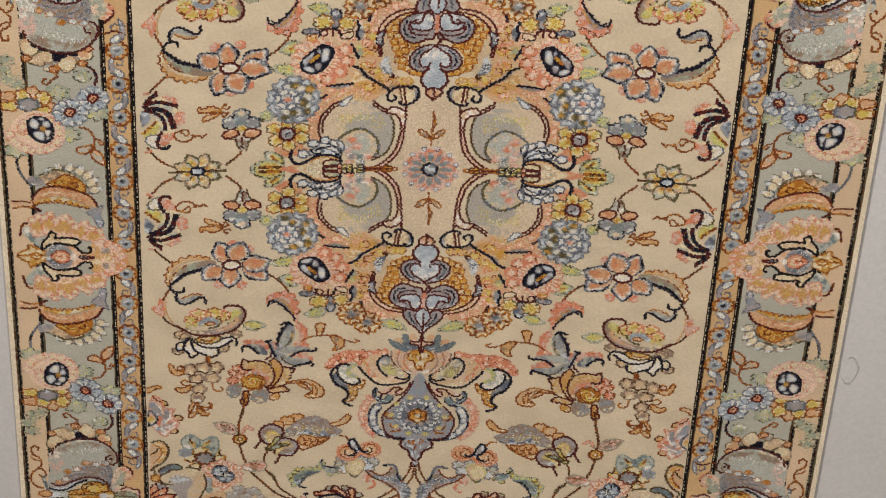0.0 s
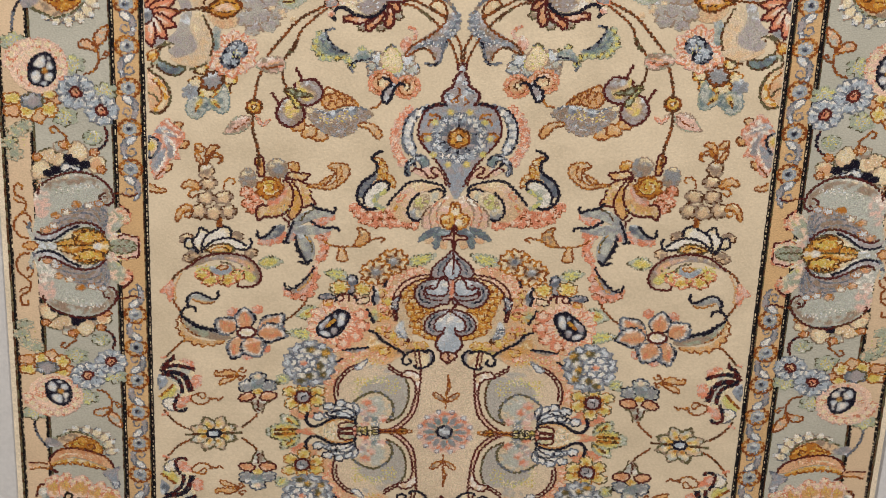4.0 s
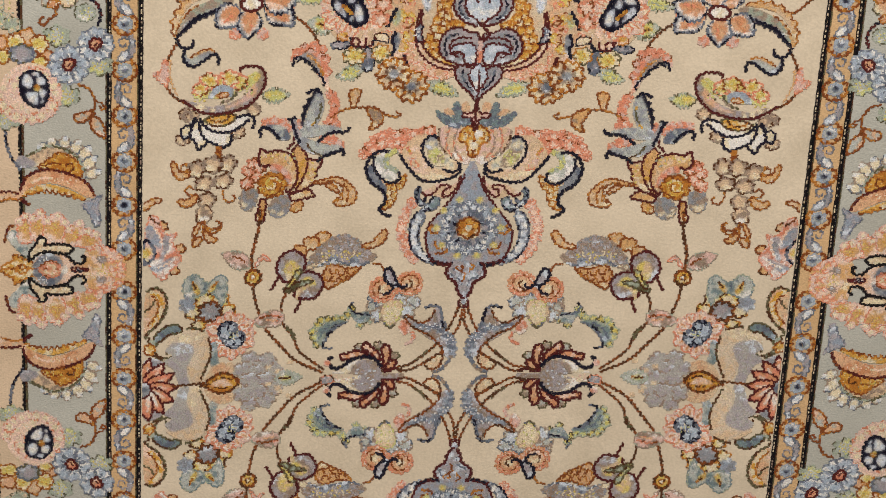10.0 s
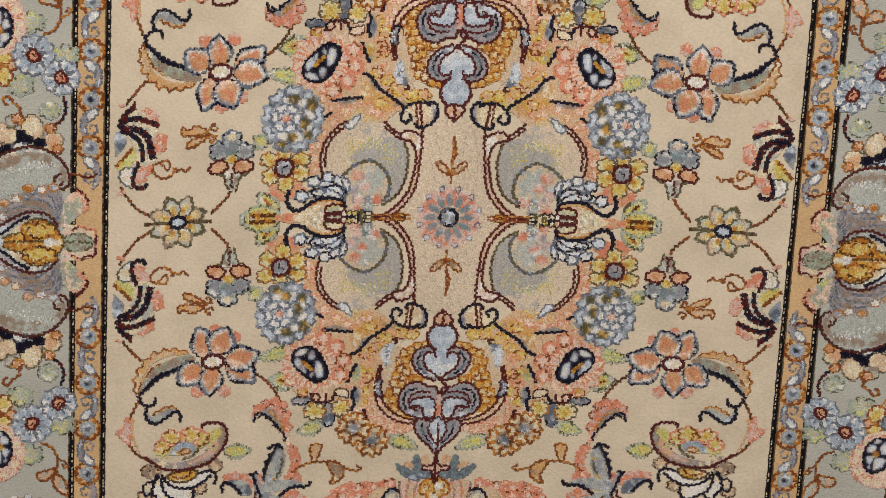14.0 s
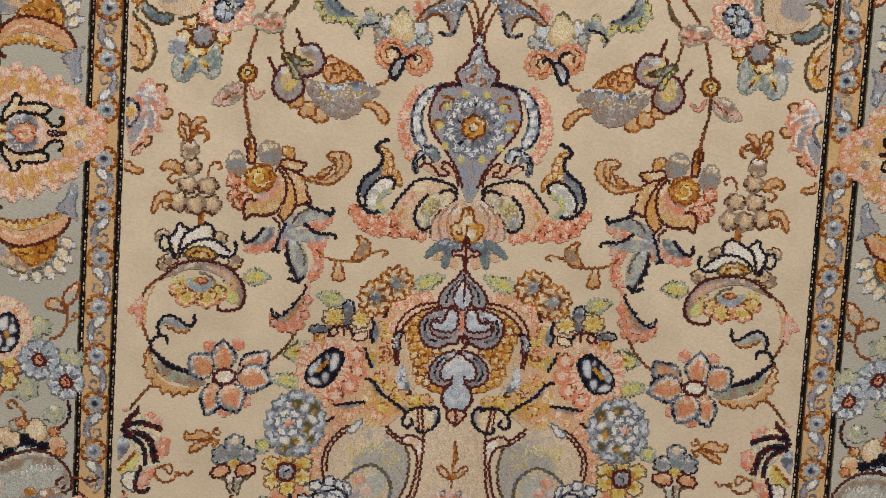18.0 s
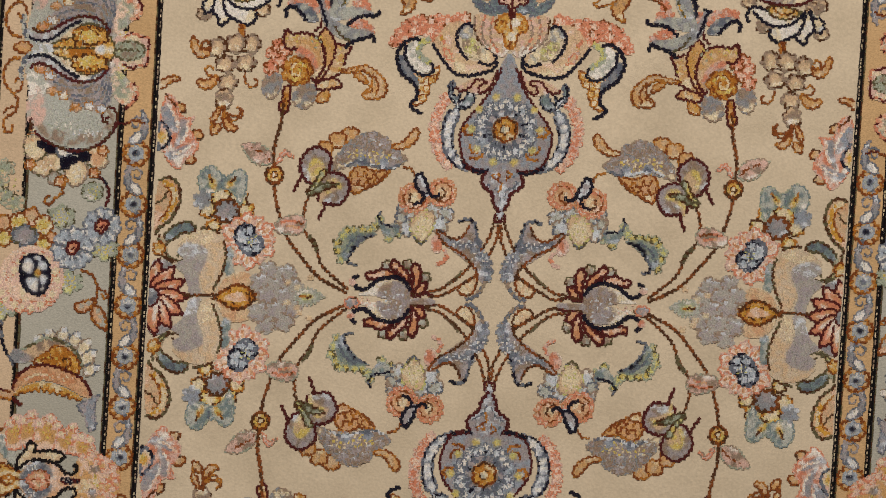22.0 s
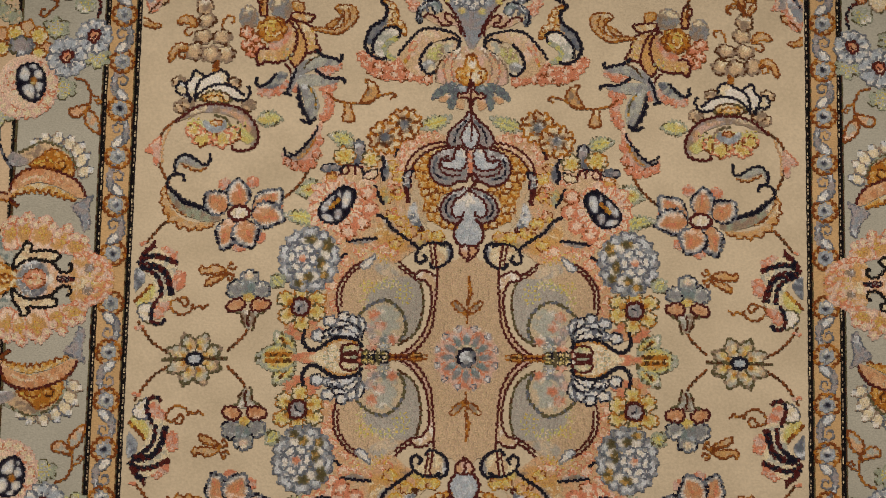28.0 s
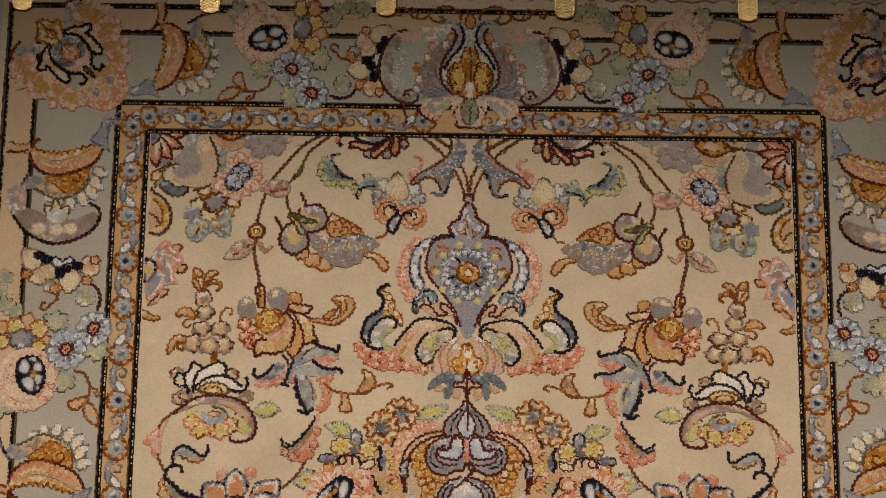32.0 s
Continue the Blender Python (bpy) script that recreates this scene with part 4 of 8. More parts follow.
def medallion_ground(B):
    B.F([(1, -3), (0.5, 81.5), (10, 81), (23.5, 74.5), (26, 44), (33, 16), (47.5, -2.5)], "umber" if B.places[0][1, 2] > 2300 else "sand")
    B.F([(102, 22), (118.5, 36.5), (115.5, 55.5), (107, 74.5), (106, 93.5), (124, 109), (126.5, 133), (119, 152.5), (96, 161), (77.5, 175), (58.5, 189), (31, 189), (18.5, 182.5), (40.5, 164), (48.5, 135), (46, 111), (32.5, 96.5), (46.5, 87), (60, 78), (78.5, 82.5), (95, 74), (105.5, 60), (105.5, 36.5)], ("peach", "skin", .5))
    B.F([(46.5, 94), (60, 100), (73.5, 112), (76.5, 97.5), (64.5, 86.5), (51, 87.5)], ("tan", "gold", .3))
    B.F([(51, 92), (32.5, 99.5), (23, 104), (18.5, 99), (28, 94.5), (39, 92)], ("taupe", "yellow", .4))
    for p in ((79.5, 93), (88.5, 87.5), (97, 90.5), (106, 98.5), (98.5, 79), (107, 69.5), (111, 59.5), (113, 49), (63, 87.5), (69, 89.5), (78.5, 150.5), (63, 145), (58, 159.5), (59, 170.5), (49.5, 178), (37.5, 183), (31, 185), (113, 40.5)):
        B.puff(p, 4.6, 4, 6, ("blush", "peach", .5), ("coral", "peach", .4), w=1.1, deep=.25)
    for p in ((59, 151), (65.5, 160), (59.5, 135.5), (67.5, 133), (63.5, 118.5), (55, 112.5), (50.5, 101.5), (60, 94), (46, 104.5), (34, 101), (25, 101)):
        B.puff(p, 5, 4, 5, ("yellow", "peach", .5), ("gold", "rust", .3), w=1.1, deep=.25)
    B.speck((78.5, 85.5), 14, 5, 16, ("yellow", "ivory"), 1.5)


def ruffle_line(B):
    B.F([(70.5, 166), (66.5, 157), (68.5, 147.5), (73, 155.5)], ("grey", "steel", .4))
    B.L([(73, 168), (71, 161), (73, 154.5), (70.5, 147.5)], "navy", 2.5)
    B.F([(70.5, 142.5), (67, 135.5), (68.5, 128), (74, 136)], ("sage", "gold", .4))
    B.L([(77.5, 143), (75, 136), (70.5, 127)], "navy", 2.5)
    B.F([(70.5, 116.5), (63.5, 111.5), (58, 103.5), (66.5, 106)], ("grey", "taupe", .4))
    B.L([(75.5, 118.5), (68, 114.5), (62.5, 106.5), (55.5, 101.5), (44.5, 94)], "navy", 2.6)
    B.F([(75.5, 97.5), (86.5, 97), (96.5, 95.5), (88.5, 93)], ("grey", "taupe", .4))
    B.L([(74.5, 98.5), (84, 98), (99.5, 96)], "navy", 2.2)
    B.L([(58, 185), (60, 176), (62.5, 167.5)], ("navy", "maroon", .4), 2.6)
    B.curl((60.5, 138.5), 6, 40, 1.1, ("coral", "rust", .3), 1.5)
    B.curl((60.5, 122), 5, 140, 1.0, ("coral", "blush", .4), 1.5)


def dark_eye_flower(B):
    c = (109, 126.5)
    for k in range(13):
        a = .2 + k * .483
        e = np.array((math.cos(a), .92 * math.sin(a)))
        B.leaf(tuple(np.array(c) + 12 * e), tuple(np.array(c) + (24 + 3 * (k % 2)) * e), 11, .1, ("blush", "ivory"), ("coral", "pink", .5), w=1.3, jag=.12)
        B.L([tuple(np.array(c) + 15 * e), tuple(np.array(c) + 22 * e)], ("coral", "orange", .5), 1.4)
    for p in ((83.5, 136.5), (81.5, 123.5), (87.5, 111.5), (98.5, 104)):
        B.puff(p, 6, 5.5, 6, ("blush", "coral"), ("coral", "rust", .2), w=1.2, deep=.3)
    B.F([(95, 138.5), (102.5, 142.5), (107.5, 140.5), (115.5, 133.5), (122, 126.5), (123.5, 118.5), (119, 112.5), (109.5, 111), (102, 116), (97.5, 124), (93.5, 132.5)], "navy", "navy", 1.8)
    B.F([(97.5, 136.5), (102.5, 138), (104.5, 130.5), (104, 123.5), (99, 126.5)], ("ice", "white", .4))
    B.F([(106.5, 139), (108.5, 135.5), (106, 133)], ("white", "ice", .5))
    B.F([(111, 134.5), (114.5, 132.5), (121, 126), (120, 120), (115.5, 124)], ("ice", "lilac", .4))
    B.F([(114, 118), (121.5, 118), (117.5, 113.5), (111, 113)], ("ice", "white", .5))
    B.F([(104.5, 121), (109.5, 122.5), (110.5, 117), (107, 114)], ("lilac", "ice", .4))
    B.L([(106.5, 131.5), (110, 128.5), (114.5, 123.5)], ("gold", "ochre", .4), 3.0)


def cream_blossoms(B):
    B.F([(88.5, 179), (93, 181.5), (96.5, 176.5), (96, 163), (90.5, 161.5), (87.5, 170.5)], ("lilac", "steel", .45), ("navy", "steel", .4), 1.5)
    B.F([(106, 157.5), (113.5, 161.5), (122, 160), (121, 155.5), (112, 155)], ("lilac", "steel", .45), ("navy", "steel", .4), 1.4)
    for p, rx, ry in (((82, 165.5), 7, 7), ((103.5, 168), 8.5, 7)):
        B.puff(p, rx, ry, 7, ("yellow", "ivory"), ("olive", "ochre", .5), w=1.4, deep=.2)
        B.speck(p, 5, 4, 8, ("gold", "yellow"), 1.6)
    B.puff((113.5, 148), 5, 6, 5, ("gold", "orange"), ("ochre", "rust", .4), w=1.3, deep=.2)
    B.F([(76.5, 156.5), (86, 154), (87, 149), (77.5, 149.5)], ("ivory", "blush", .4), ("brown", "navy", .4), 1.4)
    B.L([(87, 152), (90.5, 159), (98.5, 160), (105, 158.5), (107, 151.5)], ("maroon", "navy", .5), 2.3)
    B.L([(95, 159.5), (94.5, 152.5)], "maroon", 2.0)
    B.L([(100.5, 159), (100.5, 153.5), (106, 152.5)], "maroon", 1.7)


def brown_blossom(B, p=(55, 195), t=.3):
    B.rose(p, 14.5, 6, ("ivory", "skin", .4), ("ochre", "rust", .5), turn=t, fat=1.0, w=1.9, inner=.35, notch=.2)
    B.rose(p, 8, 6, ("taupe", "brown", .4), None, turn=t, fat=.8, inner=.3)
    B.D(p, 4, ("grey", "steel", .4), None)


def brown_blossom_low(B):
    brown_blossom(B, (70.5, 184), .8)


def green_spray_low(B, a=(96, 178.5), b=(118, 185.5)):
    B.leaf(a, b, 11, .05, ("lemon", "mist"), ("sage", "olive", .2), ("yellow", "sage", .5), jag=.3, w=1.1)


def green_spray_side(B):
    green_spray_low(B, (123, 112), (152.5, 118.5))


def green_spray_mid(B):
    green_spray_low(B, (43, 193.5), (15, 203.5))


def green_spray_bell(B):
    green_spray_low(B, (151, 58.5), (160.5, 68))


def green_spray(B):
    B.leaf((120, 141.5), (142.5, 137.5), 15, 0, ("lemon", "mist"), ("sage", "olive", .3), jag=.25, w=1.2)
    B.leaf((119.5, 142), (137, 139), 7, 0, ("gold", "yellow", .4), None, ("brown", "ochre", .4), jag=.2)


def navy_scroll(B):
    B.F([(19.5, 92.5), (16, 91.5), (16, 83.5), (21, 78), (27.5, 75.5), (33.5, 84), (40, 89), (32.5, 93.5)], ("ivory", "skin", .4))
    B.F([(16, 93), (13.5, 87.5), (15.5, 82), (20, 77), (17, 83.5), (18, 90.5)], ("steel", "lilac", .4))
    B.L([(23.5, 94.5), (17, 95), (13.5, 89.5), (14.5, 82.5), (18, 78), (23.5, 75), (30, 75), (31, 78.5)], "navy", 2.4)
    B.L([(19.5, 92), (25.5, 95), (32.5, 94.5), (38, 92), (42, 87.5), (43, 82.5), (40.5, 78.5), (36.5, 79.5), (34.5, 82.5), (37, 85)], "navy", 2.2)
    B.L([(41, 90.5), (45.5, 94.5)], "navy", 2.4)
    B.L([(28, 94), (27, 86), (25.5, 75.5)], "maroon", 1.8)
    B.L([(31.5, 93.5), (30.5, 86), (29, 77.5)], "maroon", 1.7)


def gold_band(B):
    B.F([(50, 159.5), (49, 141), (45, 125.5), (38.5, 113), (30.5, 105), (35, 109), (32, 120.5), (38, 139.5), (43.5, 156)], ("cream", "skin", .4))
    B.F([(19.5, 179), (31.5, 174.5), (41.5, 166.5), (47, 158.5), (43.5, 151.5), (39.5, 139), (35.5, 123.5), (28.5, 112), (16.5, 108.5), (9.5, 110.5), (19.5, 113.5), (26, 124), (22.5, 134.5), (13.5, 141), (25.5, 145), (32.5, 154), (32.5, 163.5), (26, 172)], ("gold", "peach", .4))
    for p in ((37, 166.5), (43.5, 160), (38, 159), (41.5, 152.5), (35.5, 151), (38, 144.5), (31.5, 145.5), (25.5, 141.5), (31, 138.5), (36.5, 137.5), (33, 132), (28, 134.5), (34, 125), (29.5, 124), (30.5, 117.5), (25, 115.5), (19.5, 111.5), (13, 110.5), (22.5, 140.5), (19, 142)):
        B.puff(p, 3.6, 3.4, 4, ("gold", "ivory", .35), ("ochre", "rust", .4), w=1.3, deep=.25)
    B.L([(19, 181), (26.5, 180), (36, 177.5), (45, 171.5), (51.5, 162.5), (53.5, 154.5)], "maroon", 1.9)
    B.L([(19, 177.5), (28, 175.5), (36, 172), (43, 166), (48.5, 157.5)], "maroon", 1.9)
    B.F([(46.5, 156.5), (52.5, 154.5), (54.5, 148), (52, 137), (48.5, 143), (49, 149.5)], ("steel", "lilac", .4), ("maroon", "navy", .4), 1.5)
    B.F([(44, 129.5), (48.5, 125.5), (50.5, 117), (46, 110), (38.5, 109), (41.5, 117.5)], ("steel", "ice", .5))
    B.speck((46, 117), 4, 7, 12, ("white", "ice"), 1.5)
    B.speck((53, 147), 3, 6, 8, ("white", "ice"), 1.4)
    B.L([(53, 142), (50, 135), (49.5, 128.5)], "maroon", 2.2)
    B.L([(54, 140), (52, 133.5), (51.5, 128.5)], "maroon", 1.6)
    B.L([(38.5, 109), (38, 105), (41.5, 106)], ("maroon", "brown", .4), 2.2)


def trefoil(B):
    for s in (1, -1):
        e = lambda p: (s * p[0], p[1])
        # spade at the tip
        B.F([e((0, 207)), e((6, 200.5)), e((13.5, 194)), e((18.5, 186.5)), e((19, 180)), e((14, 175.5)), e((8, 178.5)), e((0, 182))], ("lilac", "grey", .4), "maroon", 2.0)
        B.L([e((3.5, 199)), e((9, 193)), e((12.5, 186.5)), e((13, 180.5))], ("navy", "steel", .4), 1.6)
        B.F([e((0, 199.5)), e((4.5, 193)), e((7.5, 185.5)), e((5, 178.5)), e((0.5, 174.5))], ("sky", "ice", .4))
        B.L([e((0, 200)), e((4.5, 193.5)), e((7.5, 186)), e((5.5, 179)), e((0.5, 174.5))], "maroon", 1.6)
        # comma leaves
        B.F([e((14, 176)), e((22, 174)), e((29, 170.5)), e((33.5, 162.5)), e((32.5, 153.5)), e((27, 146)), e((18, 143.5)), e((9.5, 147.5)), e((2, 149.5)), e((1, 167.5)), e((6.5, 175.5))], ("lilac", "grey", .4), "maroon", 2.0)
        B.L([e((27, 167.5)), e((29.5, 159.5)), e((27, 152)), e((19, 149))], ("navy", "steel", .3), 2.0)
        B.F([e((3, 172.5)), e((7.5, 176)), e((12, 173)), e((14, 166)), e((19.5, 164.5)), e((24, 166.5)), e((23, 160)), e((16, 157.5)), e((7.5, 157)), e((3, 162))], ("sky", "ice", .4), "maroon", 1.8)
        B.curl(e((18, 168)), 3.6, 200 if s > 0 else -20, s * .8, "maroon", 1.7)
        B.L([e((7.5, 152.5)), e((16, 152)), e((23.5, 155.5)), e((26, 162.5))], "maroon", 1.6)
        # lower lobe
        B.F([e((1.5, 140)), e((10, 140)), e((16.5, 136.5)), e((22.5, 129)), e((23.5, 120)), e((18.5, 114)), e((10, 112)), e((5.5, 116))], ("lilac", "grey", .4), "maroon", 2.0)
        B.L([e((11.5, 136)), e((17.5, 130.5)), e((19, 122)), e((14.5, 116))], ("navy", "steel", .4), 1.8)
        B.F([e((1, 142.5)), e((5, 136)), e((11.5, 131.5)), e((14.5, 124)), e((12, 118)), e((4.5, 116)), e((8.5, 109.5)), e((11, 102.5)), e((7.5, 96)), e((0, 94))], ("sky", "ice", .4))
        B.L([e((0.5, 141.5)), e((5, 136)), e((11.5, 131.5)), e((14.5, 124)), e((12, 117.5)), e((5.5, 118)), e((4.5, 121.5))], "maroon", 1.8)
        B.L([e((5.5, 115)), e((10.5, 109.5)), e((12, 101.5)), e((8.5, 95)), e((4, 92)), e((0.5, 93))], "maroon", 2.2)
        B.F([e((0, 92)), e((4, 93)), e((7.5, 90)), e((6, 85.5)), e((2.5, 82.5)), e((0, 80.5))], ("pink", "peach", .5), "maroon", 1.8)
    B.F([(0.5, 156), (7, 149.5), (0.5, 141.5), (6, 149.5)], ("pink", "coral", .4), "maroon", 1.8)
    B.L([(0, 173.5), (0.5, 155)], ("coral", "pink", .4), 3.4)


def middle_rosette(B):
    B.rose((0, 0), 27, 12, ("pink", "coral", .3), None, fat=.98, inner=.3)
    for k in range(12):
        a = k * math.pi / 6
        e = np.array((math.cos(a), math.sin(a)))
        f = np.array((math.cos(a + .262), math.sin(a + .262)))
        B.leaf(tuple(9 * e), tuple(21 * e), 5.5, 0, ("teal", "grey", .5), None)
        B.L([tuple(11 * f), tuple(23 * f)], ("coral", "pink", .5), 1.8)
        B.puff(tuple(24.5 * f), 2.2, 2.2, 5, ("ice", "pink", .4), ("lilac", "steel", .3), w=1.0)
    B.D((0, 0), 10, ("taupe", "pink", .5), None)
    B.D((0, 0), 7, ("ice", "grey", .5), ("navy", "steel", .2), 2.6)


def middle_sprig(B):
    B.L([(0, 28), (1, 62.5)], ("rust", "ochre", .2), 1.7)
    for s in (1, -1):
        e = lambda p: (s * p[0], p[1])
        B.F([e((1, 36)), e((4, 42)), e((9, 46)), e((12.5, 45.5)), e((9.5, 40)), e((5, 37))], ("skin", "taupe", .4), ("rust", "ochre", .2), 1.6)
    B.F([(0, 45.5), (3.5, 53), (2.5, 59), (0.5, 67.5), (2.5, 59), (3, 53)], ("skin", "taupe", .4), ("rust", "ochre", .2), 1.6)


def crown_joint(B):
    for s in (1, -1):
        e = lambda p: (s * p[0], p[1])
        B.F([e((0.5, 254)), e((5, 264.5)), e((14.5, 260.5)), e((23.5, 253)), e((29.5, 240)), e((28.5, 232)), e((15, 230.5)), e((7, 241))], ("pink", "skin", .5))
        B.L([e((9, 260.5)), e((15.5, 251.5)), e((16.5, 242.5)), e((14, 232.5))], ("taupe", "coral", .4), 1.5)
        B.L([e((15.5, 258.5)), e((22, 250.5)), e((23, 240.5)), e((20.5, 231.5))], ("taupe", "coral", .4), 1.5)
        B.L([e((22, 255)), e((28.5, 246)), e((29.5, 233))], ("taupe", "brown", .4), 1.6)
        B.F([e((2, 226)), e((7.5, 230)), e((15, 227.5)), e((19, 219.5)), e((17, 209)), e((13, 213.5)), e((11, 221)), e((6, 223))], ("teal", "steel", .45), ("steel", "teal", .4), 1.3)
        B.F([e((13, 231.5)), e((21, 230.5)), e((29, 224.5)), e((32.5, 217.5)), e((26, 220)), e((20.5, 223.5))], ("teal", "steel", .45), ("steel", "teal", .4), 1.3)
        B.F([e((5.5, 219.5)), e((10.5, 218.5)), e((12.5, 211.5)), e((7.5, 208.5)), e((5, 213.5))], ("peach", "skin", .4))
        B.F([e((17.5, 220.5)), e((24, 220)), e((27, 216)), e((21.5, 215))], ("peach", "skin", .4))
        B.F([e((1, 257)), e((4.5, 253)), e((6, 246)), e((12, 243.5)), e((12, 236.5)), e((6.5, 231)), e((0.5, 233))], ("gold", "ivory", .35), ("ochre", "rust", .4), 1.9)
        B.curl(e((7, 238)), 3.5, 60, s * .9, ("ochre", "rust", .4), 1.6)
        B.F([e((0, 207)), e((1.5, 215.5)), e((4, 219)), e((10.5, 219)), e((10.5, 222.5)), e((5, 223)), e((2.5, 226)), e((2, 231)), e((0.5, 233))], ("pink", "skin", .4), "maroon", 1.9)
    for q in ((0.5, 248), (4, 237), (3, 237)):
        B.puff(q, 3, 3.4, 5, ("white", "ivory", .4), None)


def coral_band(B):
    B.F([(33, 233), (42.5, 239.5), (50.5, 252), (60.5, 254.5), (70, 249.5), (79, 252), (86.5, 257.5), (95, 259), (90.5, 245.5), (81, 238), (67.5, 235.5), (51.5, 236)], ("blush", "coral", .45))
    for k, p in enumerate(((37, 234.5), (43.5, 236), (51.5, 237.5), (58, 236.5), (64.5, 238.5), (71, 237), (77.5, 239.5), (83, 242), (87.5, 247.5), (91.5, 254), (77.5, 245.5), (71, 244), (63.5, 245), (57, 246), (51.5, 245), (55, 252), (84.5, 251.5))):
        B.puff(p, 4.2, 4, 6, ("coral", "blush") if k % 2 else ("blush", "coral"), ("coral", "rust", .2), w=1.0, deep=.35)


def scroll_wing(B):
    B.F([(75.5, 303.5), (69, 303), (63.5, 295.5), (62.5, 287), (56.5, 281.5), (56, 273.5), (60.5, 277), (66.5, 283.5), (73, 281.5), (72, 289.5), (70.5, 296)], ("gold", "ivory", .4), ("rust", "ochre", .3), 1.7)
    for p in ((67.5, 298.5), (65, 291.5), (61, 284), (58, 277.5), (69.5, 284.5)):
        B.puff(p, 2.6, 2.6, 4, ("ivory", "gold", .4), ("ochre", "rust", .3), w=1.1)
    B.F([(72.5, 297), (76, 288), (83.5, 281), (87.5, 273), (87.5, 265), (82.5, 267.5), (78, 275.5), (72.5, 281.5), (71.5, 289.5)], ("steel", "grey", .4))
    B.F([(62, 275), (67, 279), (74, 278.5), (80.5, 270.5), (83.5, 263.5), (82, 257.5), (75.5, 253.5), (70, 254), (72.5, 262), (68.5, 269)], ("white", "mist", .4))
    B.L([(63, 270.5), (69, 267.5), (73, 263), (71.5, 256.5), (64.5, 251.5)], ("sage", "lemon", .5), 4.2)
    B.speck((74, 278.5), 3, 3, 5, ("ivory", "peach"), 1.5)
    B.L([(67.5, 311), (74.5, 307.5), (77, 303), (72.5, 299), (72.5, 291), (78, 285), (84.5, 280.5), (88.5, 272.5), (89.5, 264), (85.5, 256.5), (78.5, 252), (71.5, 253)], "navy", 2.6)
    B.L([(62, 271), (60.5, 277), (65, 280.5), (72.5, 279.5), (79, 273.5), (83.5, 265.5), (83, 257.5)], "navy", 2.2)


def lobe_leaf(B):
    B.F([(11.5, 272.5), (22.5, 278), (35.5, 279.5), (45.5, 276), (53, 267.5), (60.5, 256.5), (57, 247), (48, 238.5), (36, 239), (42, 249.5), (37.5, 262.5), (26, 269), (17, 258.5), (11.5, 264.5)], ("skin", "blush", .35))
    B.F([(22.5, 265), (32, 265.5), (37.5, 258.5), (38.5, 250.5), (32, 249), (25.5, 255)], ("taupe", "lemon", .45))
    B.speck((31, 258), 6, 6, 14, ("lemon", "ivory"), 1.5)
    B.F([(15, 269), (21.5, 268), (23.5, 260), (18, 257.5)], ("ivory", "mist", .4))
    B.F([(31, 249), (36.5, 251.5), (41.5, 247.5), (37, 240), (31, 241)], ("grey", "ivory", .4))
    B.L([(44, 269), (50.5, 267), (53, 259), (48.5, 261), (45.5, 266)], ("coral", "pink", .4), 1.7)
    B.L([(52.5, 255), (56, 249)], ("coral", "gold", .4), 2.6)
    B.L([(9.5, 268.5), (13, 274.5), (22.5, 278), (33.5, 280), (43.5, 278), (51, 270.5), (57.5, 262.5), (62, 255.5)], "navy", 2.2)
    B.L([(24.5, 269), (16, 271.5), (10.5, 266.5), (13.5, 260.5), (19, 257.5)], "navy", 2.2)
    B.L([(33.5, 267.5), (39.5, 260.5), (43, 252.5), (42, 244.5), (36, 239), (30.5, 241)], "navy", 2.2)


